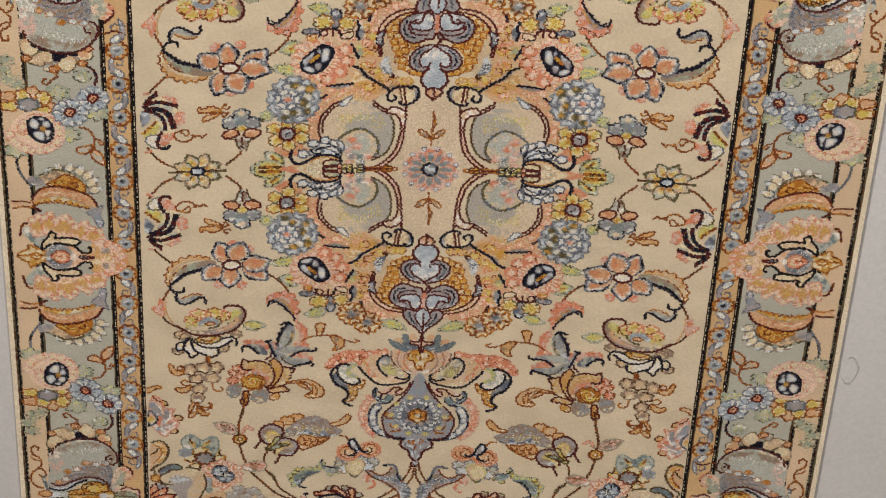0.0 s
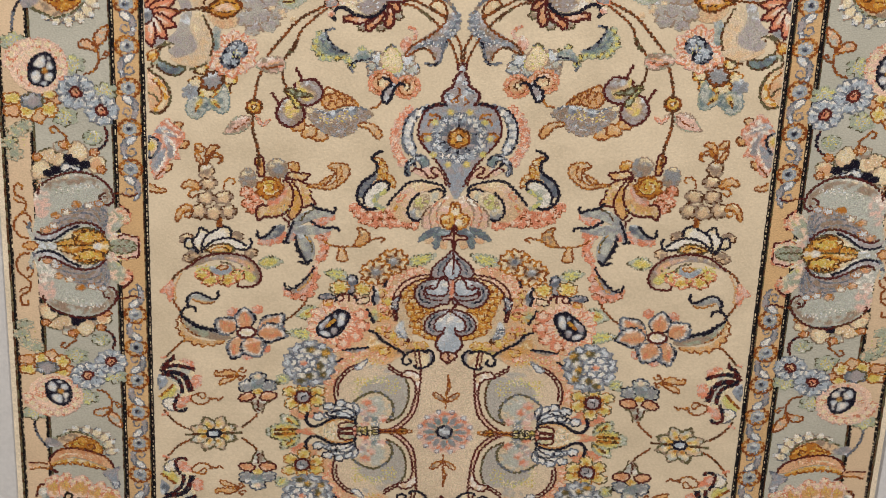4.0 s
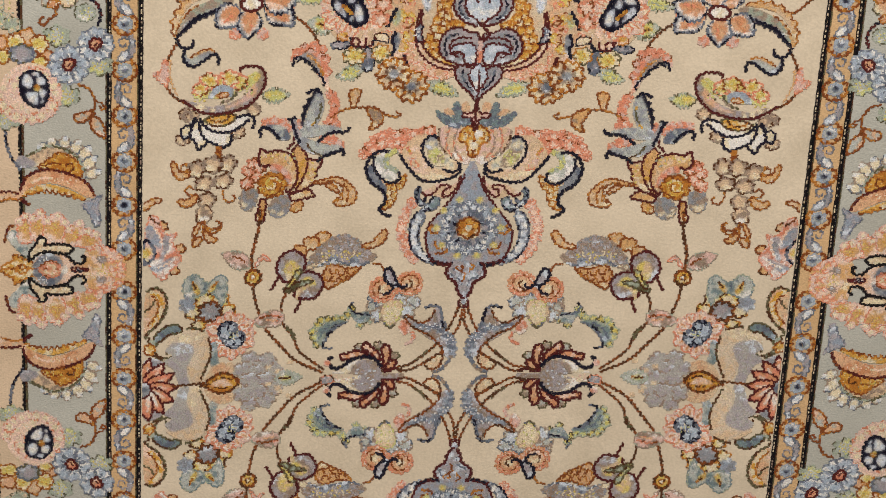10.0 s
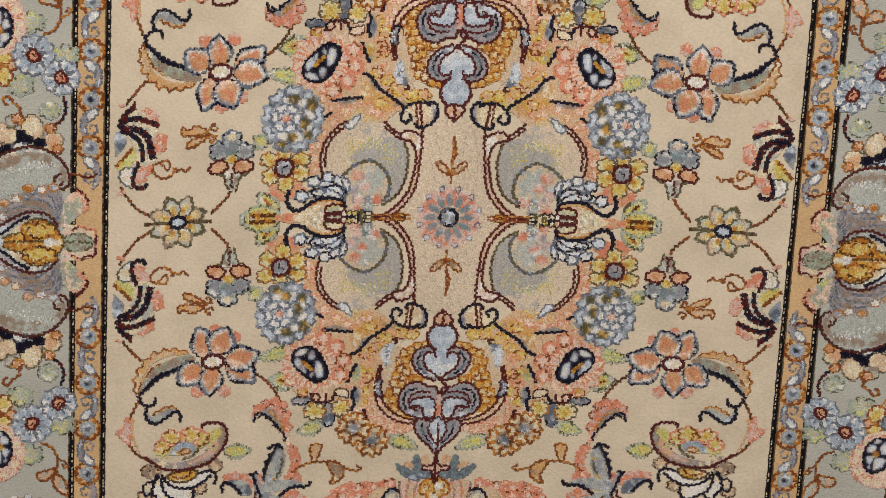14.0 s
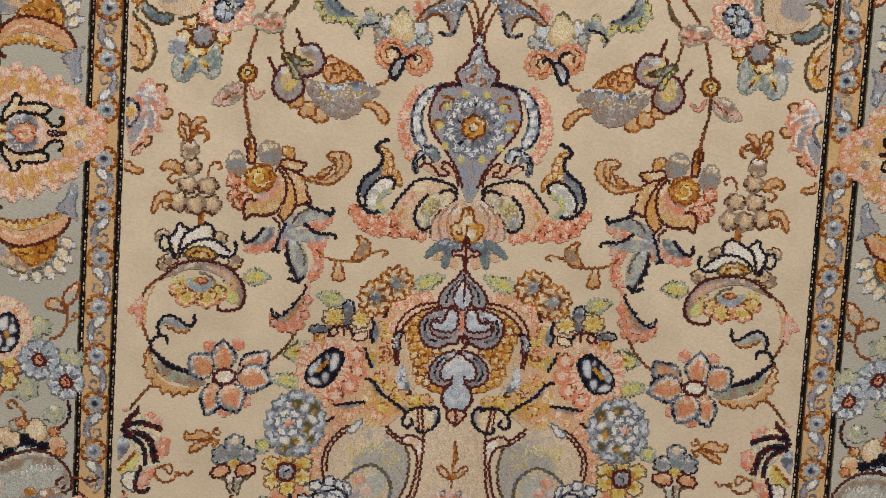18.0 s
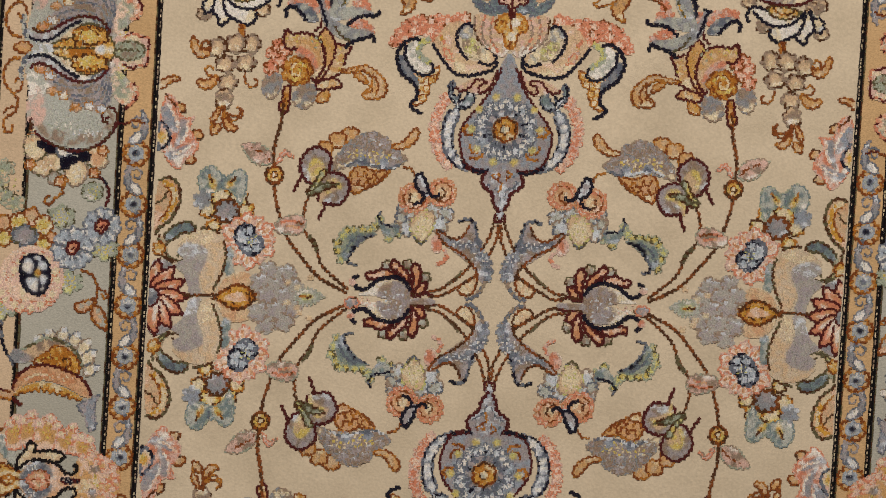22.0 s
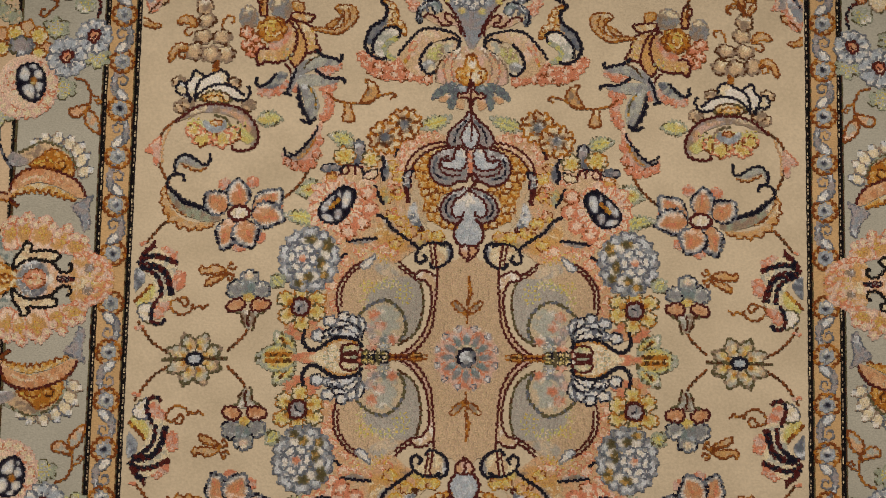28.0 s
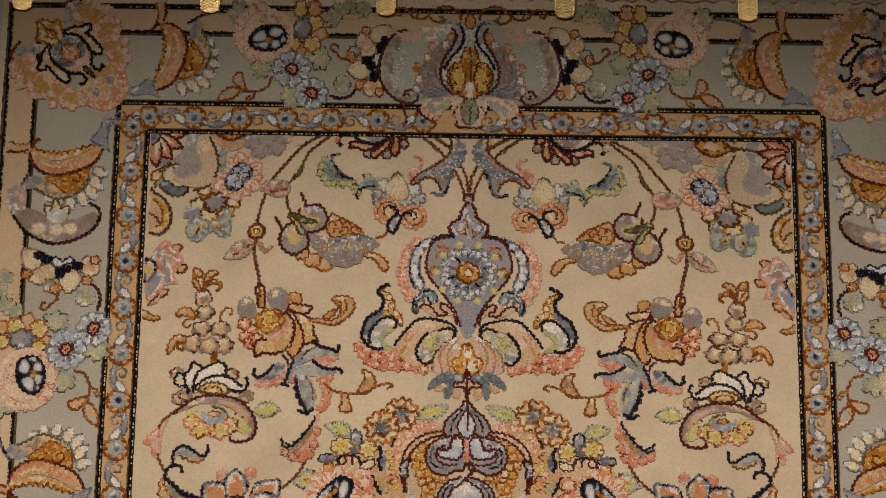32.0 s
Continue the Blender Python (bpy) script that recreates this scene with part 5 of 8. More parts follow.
def blue_palmette(B):
    for s in (1, -1):
        e = lambda p: (s * p[0], p[1])
        B.F([e((-2, 269.5)), e((7, 272.5)), e((9, 282.5)), e((14.5, 293)), e((24, 306)), e((32.5, 317)), e((36, 326)), e((35.5, 337)), e((31.5, 348)), e((24, 353.5)), e((13.5, 354.5)), e((15.5, 361)), e((15, 367)), e((7.5, 373)), e((5.5, 381)), e((-2, 386.5))], ("blue", "lilac", .45))
        B.F([e((9.5, 276)), e((15.5, 283)), e((26.5, 281.5)), e((39.5, 289.5)), e((32.5, 292)), e((23, 295)), e((15.5, 291))], ("pink", "skin", .5))
        B.L([e((6, 273.5)), e((9, 282.5)), e((14.5, 293)), e((24, 306)), e((32.5, 317)), e((36, 326)), e((35.5, 337)), e((31.5, 348)), e((24, 353.5)), e((12.5, 355))], "maroon", 2.0)
        B.L([e((9.5, 275)), e((12.5, 286)), e((18.5, 292.5)), e((23, 293)), e((22, 287.5)), e((17.5, 285.5)), e((19.5, 283)), e((26, 283.5)), e((30.5, 289.5)), e((37.5, 292.5)), e((41, 289.5))], "maroon", 1.9)
        B.L([e((12.5, 354.5)), e((16, 361)), e((15, 367)), e((7.5, 373)), e((5.5, 381)), e((0.5, 387.5))], "maroon", 2.5)
        B.L([e((8.5, 358.5)), e((11.5, 363)), e((10.5, 366.5)), e((4, 370.5)), e((1.5, 377.5))], ("steel", "lilac", .4), 1.5)
        B.L([e((11.5, 355)), e((20.5, 356)), e((31.5, 352))], ("navy", "maroon", .4), 2.6)
        B.L([e((24, 325.5)), e((30, 327)), e((33.5, 323)), e((30.5, 319.5))], ("ochre", "rust", .4), 2.2)
        B.L([e((16, 337.5)), e((19, 344.5)), e((27.5, 345.5))], ("ochre", "rust", .4), 2.2)
        B.L([e((20.5, 341)), e((26.5, 339.5)), e((27.5, 334.5))], ("ochre", "rust", .4), 2.0)
        B.curl(e((4, 358.5)), 4, 200, s * .9, ("ochre", "rust", .4), 1.6)
        B.L([e((2, 371.5)), e((0.5, 365)), e((4, 361.5))], ("ochre", "rust", .4), 1.5)
    c = (0, (1, 322)[1])
    B.rose(c, 25, 10, ("lilac", "steel", .4), ("steel", "blue", .4), fat=.9, w=1.3)
    for k in range(10):
        a = .31 + k * .628
        e = np.array((math.cos(a), math.sin(a)))
        n = np.array((-e[1], e[0]))
        for d in (-3.2, 0, 3.2):
            B.puff(tuple(c + (22 - abs(d)) * e + d * n), 2.9, 2.9, 5, ("ice", "white", .5) if k % 2 else ("white", "sky", .5), ("steel", "blue", .4), w=1.0, deep=.3)
        B.L([tuple(c + 10 * e), tuple(c + 18 * e)], ("steel", "navy", .2), 2.2)
        f = np.array((math.cos(a + .31), math.sin(a + .31)))
        B.puff(tuple(c + 27 * f), 2.8, 2.8, 5, ("yellow", "lemon", .4), None, deep=.3)
    B.D(c, 11, ("taupe", "maroon", .3), None)
    B.puff(c, 9, 9, 6, ("gold", "ochre", .5), ("rust", "brown", .4), w=1.8)
    B.D(c, 3.6, ("ivory", "mist", .4), ("ochre", "brown", .4), 1.4)


def blue_sickle(B):
    for p in ((49.5, 299.5), (53, 306.5), (55.5, 313.5), (57, 321.5), (56, 330), (53.5, 338), (49.5, 344.5), (45, 349.5)):
        B.puff(p, 3.8, 4.4, 6, ("blush", "coral", .4), ("coral", "pink", .5), w=1.0, deep=.3)
    B.F([(40, 305.5), (46, 312.5), (49.5, 323), (49, 335.5), (44.5, 344.5), (36, 352), (27.5, 355), (36.5, 346), (41.5, 335), (42, 323), (38, 312.5)], ("ice", "steel", .45), ("steel", "blue", .4), 1.4)
    B.L([(44.5, 307), (49, 316.5), (50, 326.5), (48.5, 337.5), (43.5, 346.5), (35, 353)], ("navy", "steel", .5), 2.0)
    B.L([(38, 312.5), (41.5, 321.5), (42, 333), (37, 344), (30.5, 351)], ("steel", "navy", .4), 1.5)
    for p in ((42.5, 312.5), (45.5, 319.5), (46, 326.5), (45, 334), (41.5, 341), (36.5, 347.5)):
        B.puff(p, 2.6, 3, 4, ("white", "ice", .5), None, deep=.3)
    B.F([(25.5, 297), (30.5, 292.5), (34.5, 299.5), (41, 301.5), (46, 297), (47, 287), (42.5, 285.5), (44, 293.5), (40, 297.5), (37, 294), (39.5, 305.5), (30.5, 305)], ("teal", "ice", .45), ("steel", "navy", .4), 1.5)
    B.L([(33, 305.5), (41, 302.5), (45.5, 297), (46.5, 290), (43.5, 284.5)], ("navy", "steel", .4), 1.9)
    B.speck((40, 302), 5, 3, 6, ("white", "ice"), 1.3)


def cornucopia(B):
    for q, rx, ry in (((123, 329.5), 6.5, 6), ((133, 333.5), 7, 6), ((142.5, 340.5), 6, 6)):
        B.puff(q, rx, ry, 4, ("tan", "skin", .4), ("rust", "ochre", .3), w=1.7)
    B.F([(90.5, 356), (102.5, 357.5), (115.5, 353.5), (122.5, 363), (121, 371), (117, 375.5), (106.5, 370), (97.5, 365)], ("tan", "peach", .4), ("rust", "ochre", .2), 1.8)
    for q in ((107, 361), (114, 359.5), (112.5, 367), (105.5, 365.5), (118, 366), (99, 361)):
        B.L([(q[0] - 4, q[1] - 1.5), (q[0] - 2, q[1] + 2.5), (q[0] + 1.5, q[1] + 2), (q[0] + 2.5, q[1] - 2)], ("rust", "ochre", .2), 1.6)
    B.F([(78.5, 346), (87, 341), (94, 332.5), (104, 327), (116, 329.5), (125, 337), (132, 346), (136, 357), (124.5, 354), (110, 352.5), (97, 354.5), (86, 353), (79.5, 349.5)], ("taupe", "lilac", .45), ("taupe", "grey", .4), 1.4)
    for q in ((96.5, 334.5), (105, 330.5), (114.5, 334.5), (123, 340.5), (86.5, 344.5), (93.5, 341), (105, 338.5), (128.5, 348)):
        B.puff(q, 4.5, 4, 5, ("lilac", "taupe", .45), ("taupe", "grey", .4), w=1.1, deep=.25)
    B.speck((101, 347), 11, 6, 20, ("ivory", "yellow"), 1.7)
    B.speck((117.5, 346), 8, 6, 14, ("yellow", "ivory"), 1.7)
    for q in ((95.5, 351), (113, 349)):
        B.puff(q, 4, 4, 5, ("blue", "steel", .4), None, deep=.2)
    B.L([(83.5, 352.5), (92.5, 355), (105.5, 352.5), (115.5, 349.5), (125.5, 354)], ("ice", "steel", .5), 1.8)
    B.F([(137, 348), (142.5, 341.5), (149.5, 339), (157.5, 343.5), (161.5, 352), (160, 360), (154.5, 367.5), (147.5, 366), (140, 359.5)], ("lilac", "taupe", .4), "maroon", 2.1)
    B.F([(141.5, 355), (148, 348), (153.5, 350.5), (155, 358.5), (151, 367), (145.5, 363.5)], ("yellow", "skin", .45))
    B.F([(121.5, 372), (125, 363), (134.5, 359), (143, 362), (146, 371), (145, 381.5), (137, 384), (128, 383.5)], ("lilac", "taupe", .4), "maroon", 2.1)
    B.F([(127.5, 371.5), (132, 364), (139.5, 365.5), (144.5, 374.5), (143.5, 385.5), (140, 378), (132.5, 373)], ("yellow", "skin", .45))
    B.F([(130.5, 368.5), (139.5, 367.5), (148.5, 370.5), (154.5, 375), (151, 377.5), (140.5, 373)], ("sage", "olive", .45), ("olive", "brown", .4), 1.5)
    B.F([(140, 358.5), (144.5, 357.5), (149.5, 368), (155, 374), (149.5, 372.5), (144, 365.5)], ("sage", "yellow", .4), ("olive", "brown", .4), 1.6)
    B.L([(159, 361), (162, 367.5), (166, 374)], "maroon", 2.1)
    B.L([(139.5, 383.5), (142, 390), (145, 396.5)], "maroon", 2.1)
    B.F([(71.5, 323), (76, 327), (81.5, 334), (89.5, 336.5), (87, 339.5), (78, 338), (71.5, 333), (69, 326.5)], ("tan", "skin", .4), ("rust", "ochre", .2), 1.7)


def long_stem(B):
    B.L([(176.5, 301), (178.5, 321), (182.5, 338.5), (182.5, 353.5)], ("rust", "brown", .6), 2.3)
    B.L([(181.5, 368), (179.5, 381), (176, 393), (170.5, 408.5), (157.5, 425.5), (142, 442.5), (119.5, 454.5)], ("rust", "brown", .6), 2.1)
    B.L([(152, 376), (155.5, 384.5), (156.5, 395.5), (154.5, 406.5), (146.5, 418), (140.5, 432), (131.5, 441), (118.5, 451.5)], ("rust", "brown", .6), 2.0)
    B.L([(152, 410), (147, 415), (144.5, 422)], ("olive", "brown", .4), 3.0)


def stem_bead(B):
    c = (181.5, 361.5)
    B.leaf((185, 352.5), (208.5, 338), 15, -.05, ("pink", "taupe", .4), ("taupe", "sage", .4), jag=.1, w=1.1)
    B.L([(186, 350.5), (191, 345), (200.5, 340.5)], ("rust", "pink", .4), 1.6)
    B.F([(180, 352), (177.5, 345), (173, 341.5), (167.5, 346.5), (168.5, 348), (174, 345), (177, 350.5)], ("pink", "coral", .4), ("coral", "taupe", .4), 1.1)
    B.D(c, 6.6, ("gold", "yellow", .4), ("rust", "brown", .5), 2.4)
    B.D(c, 2.4, ("ivory", "white", .4), ("brown", "ochre", .4), 1.2)


def stem_bud(B):
    B.F([(154, 399), (160, 393.5), (169.5, 394.5), (178.5, 400), (176.5, 407), (165, 408.5), (157, 406.5)], ("pink", "taupe", .45), ("taupe", "sage", .4), 1.1)
    B.L([(156.5, 400), (167.5, 398), (174.5, 400)], ("coral", "rust", .4), 2.0)
    B.L([(159.5, 403.5), (169.5, 402)], ("peach", "coral", .4), 2.0)


def teal_leaf(B):
    for p in ((96.5, 395.5), (99.5, 401), (103.5, 404), (109.5, 404), (116.5, 404.5), (122, 405), (125, 409.5), (129, 415), (127.5, 421), (125, 427.5), (88.5, 410.5), (81, 406)):
        B.puff(p, 3, 2.8, 5, ("lemon", "yellow", .5), ("sage", "olive", .3), w=1.0, deep=.3)
    B.F([(77.5, 401.5), (83.5, 398.5), (93, 399), (97.5, 395.5), (96, 402), (91, 409), (84, 408.5)], ("teal", "mist", .4))
    B.L([(81, 401.5), (89, 400.5), (95, 398.5), (98, 393), (95.5, 389.5)], ("steel", "navy", .5), 2.0)
    B.F([(98, 407), (107, 405.5), (116, 406.5), (123, 412), (126, 420.5), (124.5, 426.5), (120, 429.5), (117, 422.5), (111, 416), (103.5, 410)], ("teal", "sage", .4))
    B.L([(109, 407.5), (118, 413.5), (123, 422.5)], ("steel", "teal", .4), 2.0)
    B.fringe([(101, 408), (109, 412), (115, 419), (119, 426)], -3.5, ("steel", "navy", .4), step=5)
    B.L([(101, 408), (109, 412), (115, 419), (119, 426), (119, 430.5), (112.5, 432)], ("steel", "navy", .4), 1.9)


def silver_bloom(B):
    for q, r, c in (((44, 390.5), 6, ("mist", "ice")), ((49, 398.5), 7, ("ice", "mist")), ((77.5, 387.5), 5, ("lilac", "mist")), ((78.5, 394.5), 5, ("mist", "taupe")), ((74, 402), 6, ("ice", "mist")), ((55.5, 389), 6, ("mist", "ice")), ((70.5, 390.5), 5, ("mist", "ice"))):
        B.puff(q, r, r, 6, c, ("taupe", "steel", .4), w=1.3, deep=.25)
    B.F([(54.5, 389), (63.5, 388), (70.5, 394), (72, 402), (66.5, 409.5), (61.5, 412.5), (55.5, 405.5), (52.5, 396.5)], ("ivory", "skin"), ("taupe", "lemon", .5), 1.3)
    B.speck((62.5, 398.5), 7, 9, 16, ("ivory", "lemon"), 1.5)
    B.L([(58.5, 411.5), (63, 414), (68, 409.5)], ("olive", "steel", .4), 1.5)
    for c, r in (((47.5, 373), 8), ((70, 378), 9)):
        for k in range(11):
            a = k * .571
            B.puff((c[0] + r * math.cos(a), c[1] + r * math.sin(a)), 3.2, 3, 5, ("orange", "blush", .4), ("coral", "orange", .4), w=1.0, deep=.3)
        B.D(c, r * .95, ("peach", "orange", .35), ("rust", "coral", .4), 1.4)
        B.puff(c, r * .5, r * .5, 5, ("ivory", "peach", .4), None)
    B.L([(47.5, 369.5), (45, 374), (49, 378.5), (53, 378.5)], ("brown", "rust", .4), 1.7)
    B.L([(72.5, 375), (73.5, 380.5), (68.5, 383), (65, 381.5)], ("brown", "rust", .4), 1.7)
    B.F([(56.5, 374.5), (61, 365.5), (65, 359), (69.5, 364.5), (67, 370.5), (62, 376.5)], ("ice", "lilac", .45))
    B.L([(49.5, 374), (53, 377), (57.5, 374), (60.5, 366.5), (65, 358.5), (69, 360.5), (69.5, 366), (67, 371.5), (62, 376), (64.5, 381), (70, 383)], "navy", 2.5)
    B.L([(53, 377), (59, 374.5), (62.5, 374.5)], "navy", 2.0)
    B.L([(70.5, 360.5), (73.5, 355), (80, 354)], ("rust", "ochre", .3), 1.7)


def blue_acanthus(B):
    B.F([(46, 407.5), (53, 408), (54.5, 416), (49.5, 421.5), (45, 417.5)], ("pink", "coral", .4))
    B.L([(43.5, 418.5), (41, 424), (45, 429), (48.5, 429.5)], ("coral", "pink", .4), 2.6)
    B.F([(21, 396), (18.5, 405), (17, 413), (10.5, 420.5), (5.5, 427), (4, 437), (8, 445), (15, 440), (19.5, 432), (29, 424.5), (38, 418), (47, 410), (50.5, 403.5), (42.5, 408.5), (32.5, 410.5), (26, 404.5), (24.5, 397.5)], ("lilac", "taupe", .35))
    for p in ((16.5, 412), (22, 414.5), (28.5, 415.5), (34.5, 413.5), (39.5, 412), (13.5, 418.5), (9.5, 423), (6.5, 428.5), (5.5, 435), (10, 428.5), (14, 424), (6.5, 440.5), (19, 418.5), (9.5, 434)):
        B.puff(p, 3.2, 3, 5, ("steel", "blue", .45), None, deep=.3)
    B.speck((14, 424), 7, 7, 12, ("ice", "white"), 1.3)
    B.speck((27.5, 413.5), 10, 3, 10, ("ice", "white"), 1.3)
    B.L([(32.5, 396), (27, 394), (21, 395.5), (18.5, 402), (17, 409.5), (14.5, 416)], ("steel", "navy", .3), 2.4)
    B.L([(24.5, 398.5), (26.5, 404.5), (32, 409.5), (38.5, 409.5), (44.5, 405.5), (50.5, 403), (47.5, 409), (41, 415), (30.5, 420.5), (22.5, 427), (17, 433.5), (15, 439)], ("rust", "brown", .4), 1.9)
    B.F([(15, 440), (16.5, 449), (22, 454.5), (28.5, 453), (30, 448.5), (25.5, 445), (20, 441)], ("skin", "ivory", .4), ("rust", "brown", .4), 2.0)
    B.L([(7.5, 442), (12, 450), (17.5, 455.5), (23.5, 457)], ("steel", "taupe", .4), 2.8)
    B.L([(21, 430), (27.5, 437), (36.5, 444.5), (45.5, 450.5), (55, 452)], ("rust", "brown", .5), 1.9)
    B.L([(15.5, 437.5), (25, 444), (34.5, 450), (43.5, 455), (53.5, 456)], ("rust", "brown", .5), 1.9)
    B.fringe([(28.5, 434), (34, 440.5), (40.5, 445.5)], 3.5, ("olive", "brown", .4), step=5)


def stem_cross(B):
    for s in (1, -1):
        e = lambda p: (s * p[0], p[1])
        B.L([e((3.5, 393)), e((6, 402.5)), e((10.5, 413)), e((13.5, 418.5))], ("rust", "brown", .4), 1.8)
        B.L([e((1, 397.5)), e((2, 410)), e((7, 421.5))], ("rust", "brown", .4), 1.8)
        B.L([e((1, 385.5)), e((2, 389.5)), e((0, 395.5)), e((4, 393.5)), e((3, 388.5))], "maroon", 2.0)


def lotus(B):
    for s in (1, -1):
        e = lambda p: (p[0], 459 - s * (459 - p[1]))
        for q in ((57.5, 441), (72, 431), (88, 432)):
            B.puff(e(q), 4, 3.6, 5, ("taupe", "mist", .4), ("olive", "brown", .4), w=1.4)
        B.F([e((55.5, 446.5)), e((60.5, 445.5)), e((64.5, 451)), e((68, 454.5)), e((60.5, 455.5))], ("orange", "peach", .4), "maroon", 2.2)
        B.F([e((61.5, 443)), e((61.5, 435)), e((65.5, 430)), e((69, 434.5)), e((67, 442.5)), e((67, 451.5)), e((63, 448))], ("orange", "peach", .4), "maroon", 2.3)
        B.F([e((69.5, 445.5)), e((71.5, 438)), e((77.5, 432.5)), e((83, 427.5)), e((86, 433)), e((79.5, 437.5)), e((73.5, 443.5))], ("orange", "blush", .4), "maroon", 2.2)
        B.F([e((74.5, 443.5)), e((82, 438.5)), e((91.5, 435)), e((99, 438)), e((104, 438)), e((103, 443)), e((94, 442.5)), e((84, 441))], ("orange", "blush", .4), "maroon", 2.2)
        B.F([e((69, 461)), e((70.5, 450)), e((78, 444.5)), e((88, 444.5)), e((94.5, 449.5)), e((96.5, 456.5))], ("taupe", "lilac", .5))
        B.F([e((88, 444)), e((97, 447.5)), e((103.5, 453)), e((111.5, 455.5)), e((96.5, 456.5)), e((94, 450.5))], ("white", "ivory", .4))
        B.L([e((69, 451.5)), e((72, 446.5)), e((76, 443)), e((82, 441)), e((89, 442)), e((95.5, 444)), e((100.5, 448.5)), e((106.5, 451.5)), e((112, 449.5)), e((114.5, 443.5)), e((111, 440))], "navy", 2.9)
        B.puff(e((115.5, 446)), 3, 3, 5, ("pink", "coral", .4), None)
        B.L([e((50, 455.5)), e((56, 453.5)), e((68, 455))], ("maroon", "brown", .4), 2.2)
    B.F([(50, 456), (68, 455.5), (69, 459.5), (50, 460)], ("lilac", "taupe", .4))
    B.speck((82.5, 456.5), 12, 11, 26, ("lilac", "ice"), 1.6)
    B.speck((105.5, 456.5), 12, 4, 12, ("pink", "blush"), 1.4)
    B.F([(110, 454), (117.5, 451.5), (120.5, 455.5), (118, 459.5), (111, 459)], ("grey", "pink", .4), ("coral", "brown", .4), 1.4)


def edge_star(B):
    for k in range(7):
        a = math.pi / 2 + (k + .5) * math.pi / 7
        B.leaf((276, 459), (276 + 31 * math.cos(a), 459 + 31 * math.sin(a)), 13, 0, ("coral", "orange", .4), "maroon", w=1.9)
        B.leaf((270, 459), (276 + 24 * math.cos(a), 459 + 24 * math.sin(a)), 4, 0, ("blush", "white", .5), None)
    B.D((276, 459), 8, ("grey", "steel", .4), "maroon", 1.6)


def grey_panel(B):
    for s in (1, -1):
        e = lambda p: (p[0], 459 - s * (459 - p[1]))
        B.F([e((210.5, 421.5)), e((216, 419.5)), e((218, 433.5)), e((214.5, 443)), e((208.5, 442.5)), e((210.5, 432.5))], ("teal", "mist", .45))
        B.F([e((196, 441.5)), e((206.5, 439)), e((216.5, 444.5)), e((221.5, 455.5)), e((210, 450.5)), e((198, 450))], ("skin", "peach", .4))
        B.F([e((218, 414)), e((224, 408)), e((234.5, 406)), e((246.5, 409.5)), e((255, 418)), e((241, 420)), e((233.5, 426.5)), e((236.5, 438)), e((233, 453.5)), e((225.5, 458)), e((221, 447)), e((217, 429.5))], ("skin", "sand", .5))
        B.F([e((233, 420)), e((248, 416)), e((255.5, 423.5)), e((249.5, 428.5)), e((257, 434)), e((249.5, 441)), e((245.5, 450.5)), e((243.5, 457)), e((234.5, 458)), e((237, 443.5)), e((231, 428.5))], ("lilac", "dove", .45))
        B.F([e((257, 435)), e((266.5, 429)), e((274.5, 431.5)), e((271, 441.5)), e((261, 441))], ("lilac", "grey", .45))
        B.L([e((222.5, 408)), e((230, 404.5)), e((237.5, 404))], ("brown", "olive", .4), 2.0)
        B.L([e((219, 414.5)), e((216.5, 425)), e((218, 436.5)), e((225, 453.5))], ("brown", "olive", .4), 2.0)


def pear_drop(B):
    B.L([(249.5, 460), (222, 460.5)], ("brown", "rust", .4), 2.0)
    for s in (1, -1):
        e = lambda p: (p[0], 459 - s * (459 - p[1]))
        B.F([e((224, 460.5)), e((216.5, 454)), e((208, 449.5)), e((199, 451)), e((193.5, 456.5)), e((192.5, 462))], ("ochre", "gold", .4))
        B.F([e((216, 461)), e((210, 456)), e((203.5, 454.5)), e((197.5, 461)), e((196.5, 462))], ("peach", "blush", .5))
        B.L([e((225.5, 461)), e((216.5, 454)), e((208, 449.5)), e((199, 451)), e((193.5, 456.5)), e((192, 462))], ("brown", "rust", .5), 2.3)
        B.L([e((221, 460.5)), e((211, 455.5)), e((203.5, 454)), e((197, 457)), e((196, 462))], ("brown", "gold", .5), 1.7)


def taupe_cluster(B):
    for s in (1, -1):
        e = lambda p: (p[0], 459 - s * (459 - p[1]))
        for p, r in (((182, 437.5), 7), ((168, 440), 7.5), ((161.5, 450.5), 7), ((188, 447), 7.5), ((175, 449.5), 8)):
            B.puff(e(p), r, r * .9, 5, ("lilac", "dove", .5), ("taupe", "dove", .5), w=1.5, deep=.22)
    for p in ((168.5, 460.5), (182.5, 461)):
        B.puff(p, 7.5, 6.5, 5, ("lilac", "dove", .5), ("taupe", "dove", .5), w=1.5, deep=.22)
    for k in range(9):
        B.puff((148 + 5 * (k % 4) + 3 * (k % 2), 443 + 4 * k), 2.6, 2.2, 4, ("skin", "ivory", .4), None, deep=.3)
    B.leaf((160.5, 460), (137, 460), 13, 0, ("mist", "sage", .5), ("sage", "mist", .4), jag=.15, w=1.1)
    B.leaf((156.5, 460), (145, 459.5), 5, 0, ("yellow", "lemon", .5), None)
    B.L([(156.5, 460), (147, 459.5)], ("brown", "ochre", .4), 1.8)


